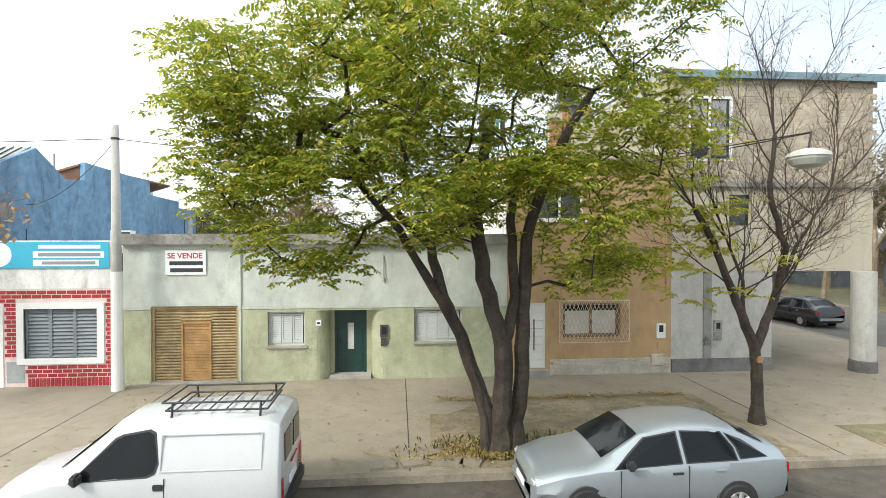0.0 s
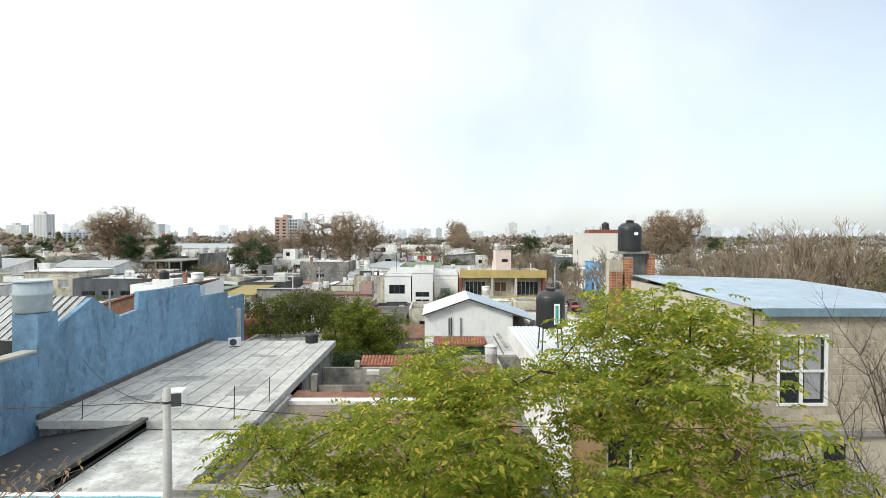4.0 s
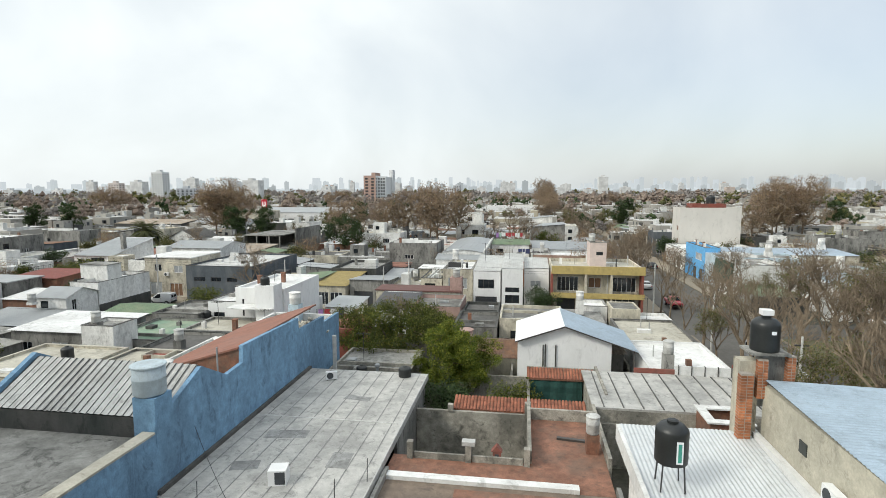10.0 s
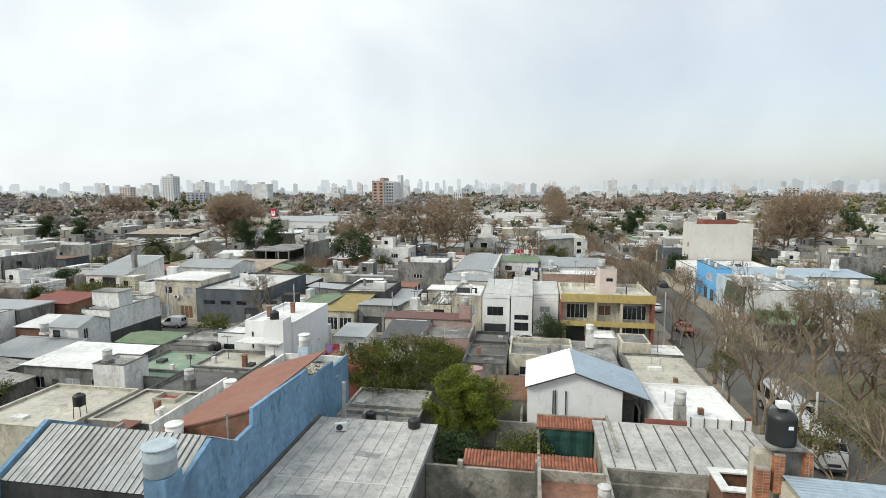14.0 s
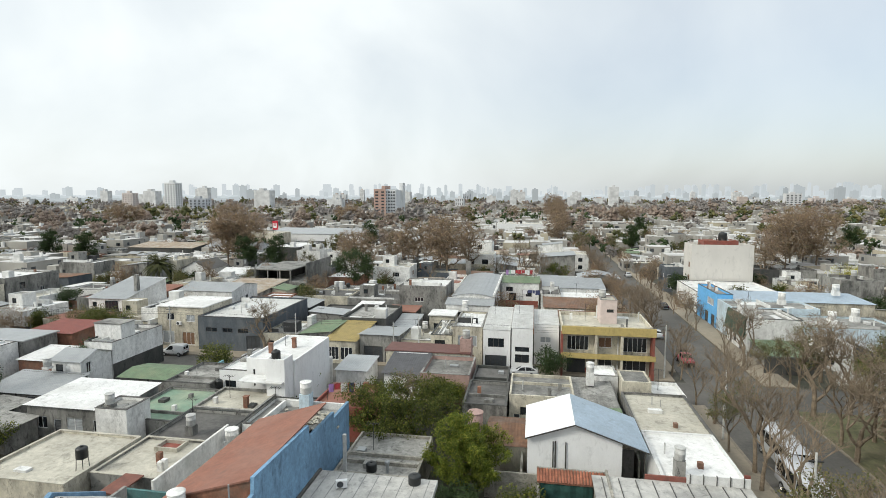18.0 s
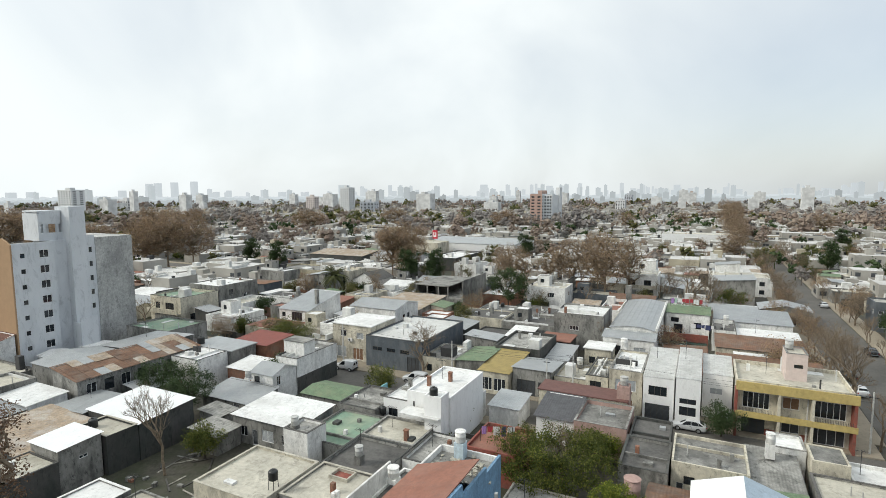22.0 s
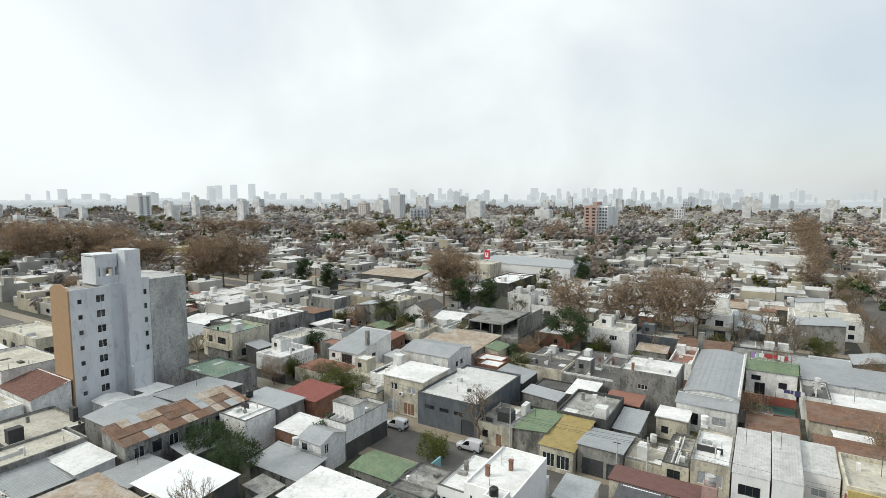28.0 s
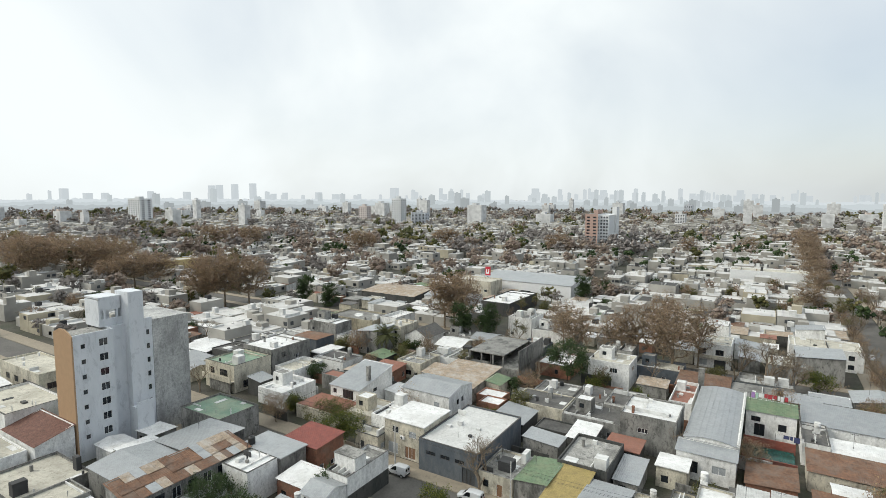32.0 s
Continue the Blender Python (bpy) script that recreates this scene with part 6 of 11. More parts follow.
hs_(-38.2, -33.0, 82.5, 91.0, 3.6, GREYP, GREENSH, "low house with a green ribbed roof", style="up_x", rise=0.6)
hs_(-32.8, -27.9, 79.6, 90.0, 3.6, CREAM, mat("ochre_roof", (0.31, 0.24, 0.09), vary=0.15, stain=(0.25, 0.19, 0.08), stain_amount=0.5), "low house with an ochre painted roof and window grille",
    style="up_y", rise=0.6, wins=[("s", -32.4, -30.6, 0.6, 2.6, "glass"), ("s", -30.3, -28.4, 0.6, 2.6, "glass")])
hs_(-27.7, -21.6, 81.0, 88.5, 3.8, GREYP, ZINC, "low garage with a grey corrugated roof", style="dn_y", rise=0.6, wins=[("s", -27.0, -24.0, 0.1, 2.6, "garage"), ("s", -23.6, -22.4, 0.1, 2.5, "garage")])
hs_(-34.0, -26.0, 90.2, 101.5, 4.2, DARKC, R_CONC, "unfinished house with a rubble-strewn roof", dens=0.2, par=0.5)
hs_(-21.4, -16.6, 82.0, 89.0, 3.2, CREAM, R_CREAM, "low house behind a front wall", dens=0.4)
tank_fibro(-18.8, 88.2, 3.4, 0.45, 1.0, 0.5)
hs_(-16.4, -13.2, 80.5, 90.0, 4.6, CREAM, R_CONC, "narrow house with an awning and porch", wins=[("s", -16, -14, 0.3, 2.6, "dark"), ("s", -15.8, -14.2, 3.0, 4.2, "dark")])
hs_(-13.0, -8.6, 80.0, 90.5, 6.2, CREAM, R_WHITE, "two-storey beige house with stone edges and a white roof", wins=[("s", -12.2, -9.4, 3.6, 5.2, "shutter"), ("s", -12.0, -9.8, 0.3, 2.4, "brown")], par=0.3)
tank_fibro(-12.5, 91.0, 3.4, 0.5, 1.1, 3.6, WHITE, m=WHITE)
hs_(-8.4, -4.5, 79.2, 92.0, 6.4, CLEANW, PALE_SHEET, "white two-storey house with a sloped metal roof", style="up_y", rise=0.7, over=0.05,
    wins=[("s", -7.7, -5.4, 3.9, 5.2, "dark"), ("s", -8.1, -5.0, 0.15, 2.7, "garage")])
hs_(-4.3, -1.3, 78.8, 92.0, 6.9, CLEANW, PALE_SHEET, "white party-wall house with ribbed roof", style="up_y", rise=0.6, over=0.05,
    wins=[("s", -3.8, -1.8, 3.5, 4.2, "dark"), ("s", -3.8, -1.8, 1.9, 3.1, "dark")])
hs_(-1.1, 2.6, 84.5, 92.5, 6.2, CLEANW, PALE_SHEET, "set-back white house wing", style="up_y", rise=0.6, over=0.05, wins=[("s", -0.2, 1.4, 3.4, 4.3, "shutter")])
# ochre two-storey house with balconies
yh = hs_(2.8, 15.4, 81.2, 90.5, 6.6, CREAM, R_CREAM, "ochre and cream two-storey house with long balconies",
         wins=[("s", 3.6, 6.6, 3.5, 5.6, "glass"), ("s", 8.0, 9.8, 4.0, 5.5, "brown"), ("s", 11.4, 14.6, 3.5, 5.6, "glass"), ("s", 3.6, 6.2, 0.15, 2.6, "garage"), ("s", 8.0, 9.9, 0.9, 2.4, "dshutter"), ("s", 11.0, 14.6, 0.15, 2.5, "dshutter")], par=0.5)
for nm, zz, hh in (("fascia", 6.2, 1.15), ("balcony_front", 2.75, 0.75)):
    part(nm, boxes((-6.4, 6.4, -6.35, -6.15, zz, zz + hh)), YELLOW, yh, "ochre painted balcony band")
part("balcony_floor", boxes((-6.3, 6.3, -6.15, -4.65, 2.7, 2.85)), CREAM, yh)
part("plinth", boxes((-2.9, -1.2, -4.7, -4.655, 0.0, 0.95), (0.9, 1.8, -4.7, -4.655, 0.0, 0.95)), REDP, yh, "red-brown painted plinth")
part("balcony_roof", boxes((-6.3, 6.3, -6.15, -4.65, 6.2, 6.35)), CREAM, yh)
for x in (-6.3, -1.6, 1.9, 6.1):
    part("pier", boxes((x - 0.15, x + 0.15, -6.3, -4.65, 0, 6.2)), REDP if x in (-6.3, 6.1) else CREAM, yh)
part("balcony_rail", boxes(*[(-5.9 + 0.16 * i, -5.87 + 0.16 * i, -6.28, -6.25, 3.5, 4.0) for i in range(25)], *[(2.2 + 0.16 * i, 2.23 + 0.16 * i, -6.28, -6.25, 3.5, 4.0) for i in range(24)]), STEEL, yh)
hs_(8.6, 11.0, 85.0, 89.0, 10.0, mat("pale_pink_paint", (0.6, 0.5, 0.46), vary=0.08), R_CREAM, "pale pink rooftop stair house", wins=[("s", 9.5, 10.5, 8.3, 8.8, "dark")], par=0.2)
tank_fibro(9.2, 88.0, 10.0, 0.5, 1.0, 0.2)
hs_(1.0, 15.0, 92.0, 100.5, 4.2, GREYP, RUST, "low house with a long rusted roof", style="up_y", rise=0.8)
hs_(-18.0, -9.0, 104.4, 108.0, 4.6, WHITE, ZINC, "white front house with a corrugated lean-to roof", style="up_y", rise=0.7, wins=[("s", -16.4, -14.6, 1.2, 3.2, "dark"), ("s", -12.5, -10.4, 1.8, 3.2, "shutter")])
# long barrel-roofed hall
OCC.append((-17.6, -8.8, 108, 137))
bh = thing("hall", "long hall with a curved pale corrugated roof", "hall", -13.2, 122.5, 0)
part("wall", boxes((-4.2, 4.2, -14.3, -14.1, 0, 5.6), (-4.2, 4.2, 14.1, 14.3, 0, 5.6), (-4.2, -4.0, -14.1, 14.1, 0, 5.6), (4.0, 4.2, -14.1, 14.1, 0, 6.0)), WHITE, bh)
bm = bmesh.new()
arc = [(-4.3 + 8.6 * i / 14, 5.6 + 0.62 * math.sin(math.pi * i / 14)) for i in range(15)]
prism(bm, arc + [(x, z - 0.06) for x, z in reversed(arc)], "y", -14.5, 14.5)
bmesh.ops.triangulate(bm, faces=[f for f in bm.faces if len(f.verts) > 4])
part("roof", bm, ZINC, bh, "curved galvanised roof")
for y_ in (-14.25, 14.1):
    bm = prism(bmesh.new(), [(x_ * 0.97, z_ - 0.07) for x_, z_ in arc] + [(4.1, 5.5), (-4.1, 5.5)], "y", y_, y_ + 0.15)
    bmesh.ops.triangulate(bm, faces=[f for f in bm.faces if len(f.verts) > 4])
    part("end_wall", bm, WHITE, bh)
part("gutter", boxes((4.2, 4.5, -14.5, 14.5, 5.45, 6.1)), FIBRO, bh)
for i in range(9):
    x = -3.9 + i * 0.97
    z = 5.6 + 0.62 * math.sin(math.pi * (x + 4.3) / 8.6)
    part("rib", boxes((x - 0.03, x + 0.03, -14.4, 14.4, z - 0.02, z + 0.05)), ZINC, bh)
hs_(-8.5, 0.0, 128.6, 134, 5.2, WHITE, GREENSH, "white house with a green ribbed roof edge", style="up_y", rise=0.8,
    wins=[("s", -7.0, -5.2, 0.4, 2.8, "dark"), ("s", -3.0, -1.6, 2.0, 3.4, "dark"), ("s", -7.6, -6, 3.2, 4.2, "dark")])
pool = thing("swimming_pool", "small turquoise pool behind a low wall", "pool", -4.4, 119.5, 0)
part("basin", boxes((-4.0, 4.0, -3.6, 3.6, 0, 0.5)), mat("pool_green", (0.012, 0.075, 0.065), rough=0.15, vary=0.1), pool)
part("wall", boxes((-4.2, 4.2, -4.2, -3.9, 0, 1.6)), REDP, pool)
part("rear_wall", boxes((-4.2, 4.2, 4.0, 4.2, 0, 2.0)), REDP, pool)
OCC.append((-9, 0, 114, 128))
hs_(1.0, 15.0, 110.5, 118.0, 3.4, CREAM, RUST, "long low house with a rusted corrugated roof", style="up_y", rise=0.7, wins=[("s", 5.0, 7.2, 1.0, 2.4, "brown")])
hs_(0.5, 4.6, 120.0, 130.0, 4.0, WHITE, R_DARK, "white courtyard house with a dark roof", faces="s", dens=0.8)
hs_(5.0, 15.2, 119.0, 125.5, 3.4, WHITE, R_WHITE, "low wing with a flaking white sheet roof", style="up_y", rise=0.4, faces="s", dens=0.3)
hs_(1.0, 15.2, 130.5, 141.0, 4.0, WHITE, ZINC, "long white house with a grey sheet roof", style="up_y", rise=0.9, faces="s", dens=0.8)
tank_fibro(3.0, 126.5, 4.0, 0.5, 1.0, 0.9, WHITE, m=WHITE)
hs_(0.0, 17.0, 187, 199, 5.4, WHITE, R_CREAM, "two-storey white row house with a roof terrace", wins=[("s", 1.2 + 3.1 * k, 2.6 + 3.1 * k, z_, z_ + 1.3, "dark") for k in range(5) for z_ in (0.8, 3.3)], par=0.4)
hs_(2.0, 9.0, 199.3, 206, 7.6, WHITE, ZINC, "white upper house with a grey lean-to roof", style="up_x", rise=0.9, dens=0.3)
# two-storey house behind the plane trees, with a balcony slab
bl = hs_(-22.6, -13.6, 171.0, 182.0, 6.6, WHITE, R_CREAM, "white two-storey house behind the plane trees", wins=[("s", -21.6, -19.8, 3.8, 5.4, "dark"), ("s", -17.4, -15.4, 3.8, 5.4, "dark"), ("s", -21.4, -19.4, 0.6, 2.4, "shutter"), ("s", -17.6, -14.8, 0.1, 2.5, "garage")], par=0.3)
part("balcony_slab", boxes((-4.5, 4.5, -6.9, -5.5, 3.0, 3.2)), CREAM, bl)
part("balcony_wall", boxes((-4.5, 4.5, -6.9, -6.75, 3.2, 4.0)), CREAM, bl)
hs_(-22.0, -15.0, 182.4, 190, 9.6, WHITE, R_WHITE, "white upper storey set back on the roofs", wins=[("s", -20.0, -18.4, 7.4, 8.8, "dark")], par=0.2)
# white house with a tall bare party wall beside the barrel hall
hs_(-22.6, -18.2, 126, 140, 4.4, WHITE, R_TERRA, "white parapet house with a terracotta roof deck", dens=0.4, par=0.7)
cw = thing("chimney_wall", "tall bare cement chimney wall behind the hall", "wall", -17.9, 140.5, 0)
part("slab", boxes((-0.6, 0.6, -0.5, 0.5, 0, 8.6)), GREYP, cw)
# across the far street: house with an outside stair and roof garden
sh_ = hs_(-124.5, -113.5, 88.5, 99.5, 6.3, CREAM, R_GREEN, "two-storey cream house with a roof garden", wins=[("s", -122.6, -121.0, 3.6, 5.2, "dark"), ("s", -119.0, -116.0, 3.6, 5.2, "dark"), ("e", 91.0, 93.0, 0.6, 2.4, "dark"), ("s", -120.5, -117.5, 0.1, 2.6, "garage")], par=0.4)
part("balcony_wall", boxes((-5.5, 5.5, -6.6, -6.45, 2.9, 3.8)), CREAM, sh_)
part("balcony_slab", boxes((-5.5, 5.5, -6.6, -5.5, 2.7, 2.9)), CREAM, sh_)
hs_(-124.5, -113.5, 99.8, 113.0, 7.6, GREYP, R_WHITE, "grey and white house with an outside stair and white roof", wins=[("e", 103.0, 104.4, 5.0, 6.4, "dark"), ("e", 108.0, 109.0, 3.6, 4.8, "glass")], par=0.15)
# gabled white house with a red deck and rails
gb_ = hs_(-88.2, -80.0, 94.6, 106.5, 5.4, WHITE, ZINC, "white house with one pale metal slope above a red deck", style="up_y", rise=2.5, over=0.3, wins=[("s", -87.4, -86.4, 3.7, 4.7, "dark"), ("s", -84.6, -81.6, 3.0, 5.0, "dark"), ("e", 99.5, 100.8, 3.6, 4.4, "dark")])
part("chimney", boxes((2.9, 3.6, -2.0, -1.2, 6.0, 9.6)), GREYP, gb_)
dk2 = thing("roof_deck", "red tiled roof deck with a thin steel rail", "deck", -85.0, 90.6, 0)
part("wall", boxes((-6.0, 5.6, -3.6, 3.9, 0, 2.9)), CREAM, dk2)
part("floor", boxes((-5.8, 5.4, -3.4, 3.8, 2.9, 3.0)), R_TERRA, dk2, "red tiled deck floor")
for (xa, ya, xb, yb) in ((-5.8, -3.4, 5.4, -3.4), (-5.8, -3.4, -5.8, 3.8), (5.4, -3.4, 5.4, 3.8)):
    k_ = int(math.hypot(xb - xa, yb - ya) / 0.5)
    rl_ = bmesh.new()
    tube(rl_, (xa, ya, 3.95), (xb, yb, 3.95), 0.035, n=5)
    for i_ in range(k_ + 1):
        tube(rl_, (xa + (xb - xa) * i_ / k_, ya + (yb - ya) * i_ / k_, 2.98), (xa + (xb - xa) * i_ / k_, ya + (yb - ya) * i_ / k_, 3.95), 0.025, n=4)
    part("rail", rl_, STEEL, dk2, "thin steel railing")
OCC.append((-91.2, -79.2, 86.8, 94.6))
# long weathered cream wall with a flat yard roof, and white gabled houses by the palm
hs_(-137.0, -117.5, 145.0, 157.0, 5.2, mat("peeling_cream_wall", (0.42, 0.38, 0.28), vary=0.15, stain=(0.16, 0.14, 0.1), stain_amount=0.7, scale=0.6, streak=True), R_CONC, "long weathered cream wall round a flat roof", wins=[("s", -136, -134.8, 3.0, 4.4, "dark")], par=0.5)
hs_(-117.2, -110.5, 149.0, 160.0, 6.4, WHITE, R_WHITE, "white cubic house beside the cream wall", dens=0.2, par=0.4)
hs_(-108.0, -101.5, 139.5, 149.0, 6.8, CREAM, R_CREAM, "narrow cream two-storey house by the palm", wins=[("s", -104.2, -103.2, 1.0, 5.6, "dark"), ("s", -107.2, -105.6, 3.8, 5.2, "glass")], par=0.3)
tank_fibro(-103.0, 141.0, 6.8, 0.55, 1.1, 0.5, WHITE, m=WHITE)
hs_(-100.8, -92.5, 140.5, 151.0, 4.6, WHITE, R_DARK, "white house with a stepped gable and slate roof", style="gable_y", rise=2.2, dens=0.2)
# unfinished concrete frame
uf = thing("concrete_frame", "unfinished grey concrete frame with open bays", "building", -66.0, 140.0, 0)
OCC.append((-73.5, -58.5, 131, 149))
part("slab", boxes((-7.2, 7.2, -8.5, 8.5, 3.0, 3.25)), GREYP, uf)
part("roof_slab", boxes((-7.2, 3.0, -8.5, 8.5, 6.2, 6.45)), GREYP, uf)
part("rear_wall", boxes((-7.2, 7.2, 8.3, 8.5, 0, 6.2)), GREYP, uf)
part("side_wall", boxes((7.0, 7.2, -8.5, 8.3, 0, 8.2)), GREYP, uf, "tall bare block party wall")
part("side_wall", boxes((-7.2, -7.0, -8.5, 8.3, 0, 6.2)), GREYP, uf)
part("partition", boxes((-1.0, -0.8, -8.3, 8.3, 3.25, 6.2)), DARKC, uf)
part("front_wall", boxes((-7.0, 7.0, -8.5, -8.3, 0, 3.0)), GREYP, uf)
for x_ in (-6.9, -3.6, -0.2, 2.7):
    part("column", boxes((x_ - 0.16, x_ + 0.16, -8.4, -8.08, 3.25, 6.2)), GREYP, uf)
part("parapet", boxes((-7.2, -1.5, -8.5, -8.35, 3.25, 4.1)), GREYP, uf)
hs_(-57.5, -48.5, 140.5, 152.0, 3.2, BRICK, R_WHITE, "low brick-red house with a bright white roof", dens=0.2, par=0.2)
hs_(-74.5, -62.0, 112.0, 128.0, 3.8, WEATHC, BROWNSH, "low hall with a mottled fibre sheet roof", style="up_y", rise=0.8, wins=[])
hs_(-92.0, -85.0, 112.0, 119.0, 3.4, BRICK, R_TERRA, "low house with a small red roof", style="up_y", rise=0.6)
hs_(-104.0, -91.5, 197.5, 226.0, 5.0, DARKC, R_WHITE, "dark-walled store with a long white roof", wins=[], par=0.3)
hs_(-160.0, -132.0, 190.0, 214.0, 5.0, DARKC, BROWNSH, "wide low depot with a brown ribbed roof", style="gable_x", rise=1.2, wins=[])
hs_(-130.5, -110.0, 196.0, 210.0, 5.2, WHITE, ZINC, "low hall with a pale arched sheet roof", style="gable_x", rise=1.4, dens=0.1)
hs_(-132.0, -112.0, 222.0, 234.0, 8.4, CREAM, R_CREAM, "weathered cream walk-up block", storeys=2, dens=0.8, faces="s")
hs_(-314.0, -303.0, 188.0, 204.0, 8.4, mat("yellow_paint", (0.5, 0.4, 0.19), vary=0.1, stain=(0.35, 0.28, 0.15), stain_amount=0.4), R_CREAM, "yellow two-storey house beyond the plane trees", storeys=2, dens=0.8, faces="s")
hs_(-160.0, -139.9, 59.0, 67.0, 8.0, CREAM, R_CREAM, "long cream two-storey house with a pale roof", wins=[("s", -157 + 4.5 * k, -155 + 4.5 * k, 4.6, 6.0, "dark") for k in range(4)] + [("e", 60.5, 62.5, 4.6, 6.0, "dark"), ("e", 63.5, 65.0, 4.6, 6.0, "dark")], par=0.4)
aw = thing("awning", "green translucent sheet awning on thin posts", "awning", -134.0, 56.8, 0)
part("sheet", sheet(bmesh.new(), (-5.0, -2.0, 4.3), (5.5, -2.0, 4.3), (-5.0, 1.5, 4.8), (5.5, 1.5, 4.8), period=0.3, amp=0.03), mat("green_awning", (0.09, 0.36, 0.27), rough=0.4, vary=0.15), aw)
for x_ in (-4.8, 0.0, 5.2):
    part("post", tube(bmesh.new(), (x_, -1.9, 0), (x_, -1.9, 4.32), 0.05, n=6), STEEL, aw)

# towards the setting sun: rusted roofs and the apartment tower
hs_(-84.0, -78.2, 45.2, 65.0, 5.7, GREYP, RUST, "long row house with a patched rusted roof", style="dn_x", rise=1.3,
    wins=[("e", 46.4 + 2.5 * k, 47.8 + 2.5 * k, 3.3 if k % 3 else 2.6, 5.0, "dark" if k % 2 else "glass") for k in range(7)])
hs_(-94.0, -84.2, 47.5, 57.5, 5.6, GREYP, ZINC, "low shed with grey corrugated sheets", style="gable_x", rise=0.7)
hs_(-94.0, -84.2, 58.0, 68.5, 5.6, GREYP, ZINC, "low house with mottled sheet roof", style="up_x", rise=0.5)
hs_(-77.3, -65.6, 32.2, 41.3, 3.7, GREYP, BROWNSH, "wide low store with a mottled brown board roof", style="dn_x", rise=0.4, dens=0.2)
hs_(-66.2, -61.0, 33.6, 38.0, 4.8, GREYP, WSHEET, "small grey store with a bright white roof", wins=[("e", 35.6, 36.5, 3.0, 3.4, "glass")], style="up_y", rise=0.25)
hs_(-66.2, -60.4, 38.2, 41.9, 4.3, DARKC, R_CREAM, "blackened house with a pale screed roof", wins=[], par=0.25, coping=R_CREAM)
tank_black(-64.8, 39.4, 4.3, 0.5, 1.1)
hs_(-66.0, -60.6, 28.0, 33.4, 3.7, DARKC, R_CREAM, "low store with a rough screed roof", wins=[], par=0.15)
hs_(-57.6, -53.0, 46.6, 50.2, 2.4, GREYP, R_CONC, "small grey yard shed with a sheet roof", wins=[], style="dn_x", rise=0.35)
hs_(-60.8, -56.9, 50.6, 53.4, 2.7, GREYP, R_CONC, "grey yard lean-to beside the shed", wins=[], style="dn_x", rise=0.3)
hs_(-55.0, -50.2, 29.4, 34.2, 2.9, GREYP, R_WHITE, "low yard room with a white roof", wins=[], par=0.15, coping=R_WHITE)
hs_(-49.8, -46.0, 31.6, 35.0, 2.6, GREYP, R_CREAM, "low yard room with a screed roof", wins=[], par=0.2)
rub_ = random.Random(8)
for k in range(26):
    x_, y_ = rub_.uniform(-58, -46), rub_.uniform(36.2, 46)
    if k % 3:
        ob = thing("board", "old grey board lying in the weedy yard", "board", x_, y_, 0.02, rub_.uniform(0, 180), group="yard boards")
        part("timber", boxes((-rub_.uniform(0.8, 2.0), 1.2, -0.09, 0.09, 0, 0.07)), rub_.choice((FRAME_D, WEATHC, GREYP)), ob)
    else:
        ob = thing("rubble_block", "broken grey masonry block in the yard", "rubble", x_, y_, 0.0, rub_.uniform(0, 180), group="yard rubble")
        part("block", boxes((-0.3, 0.3, -0.2, 0.2, 0, rub_.uniform(0.2, 0.5))), rub_.choice((GREYP, BRICK)), ob)
OCC += [(-60.4, -44.4, 27, 50), (-16.5, -8.9, 56, 66.4), (-27, -18.6, 62, 68.8)]
hs_(-70.4, -60.4, 42.0, 49.4, 4.5, DARKC, WSHEET, "dark-walled house with a white ribbed roof", style="up_y", rise=0.5, dens=0.2)
hs_(-77.4, -70.6, 41.6, 47.8, 3.8, GREYP, ZINC, "low house with a pale sheet roof", style="up_x", rise=0.3, dens=0.2)
hs_(-77.6, -71.6, 59.2, 65.0, 5.4, WHITE, R_WHITE, "low white house with a bright roof", dens=0.3, par=0.2)
hs_(-80.4, -71.0, 65.2, 70.6, 5.5, GREYP, ZINC, "grey-roofed low house behind others", style="slab", dens=0.3)
tank_black(-79.0, 66.0, 5.68, 0.6, 1.3)
hs_(-77.0, -69.0, 71.0, 77.6, 5.2, BRICK, mat("dark_red_sheet", (0.2, 0.05, 0.035), rough=0.6, vary=0.2), "red brick house with a dark red roof", style="up_y", rise=0.4)
hs_(-138, -121.2, 46.5, 56.5, 7.6, WHITE, R_CREAM, "tall pale house with a wide flat roof", dens=0.2, par=0.5)
hs_(-121.0, -108.3, 46.0, 52.0, 5.6, WHITE, mat("maroon_tile", (0.14, 0.068, 0.05), vary=0.25, grain=5), "house with a small red-brown tiled roof", style="up_y", rise=1.7)
hs_(-122.5, -110.0, 36.5, 45.5, 4.6, WHITE, R_CREAM, "low white house with stained roof", dens=0.4)
tank_fibro(-113.5, 56.5, 3.5, 0.55, 1.1, 2.2, GREYP)
hs_(-104, -92, 69.0, 78, 5.2, GREYP, R_GREEN, "low house with a green and grey roof", dens=0.4)
hs_(-107, -95, 38, 48.6, 3.8, GREYP, R_CREAM, "low house with long parapets", dens=0.3)
hs_(-93.5, -87.2, 33.5, 44.8, 4.8, GREYP, R_CREAM, "pale yard house with long parapets", dens=0.2, par=0.4)
hs_(-87.0, -79.2, 39.6, 44.4, 4.2, WHITE, R_WHITE, "small white-roofed yard house", style="up_y", rise=0.3, dens=0.2)
hs_(-87.0, -79.2, 33.0, 39.4, 3.8, GREYP, ZINC, "yard shed with grey sheets", style="dn_x", rise=0.5, dens=0.2)
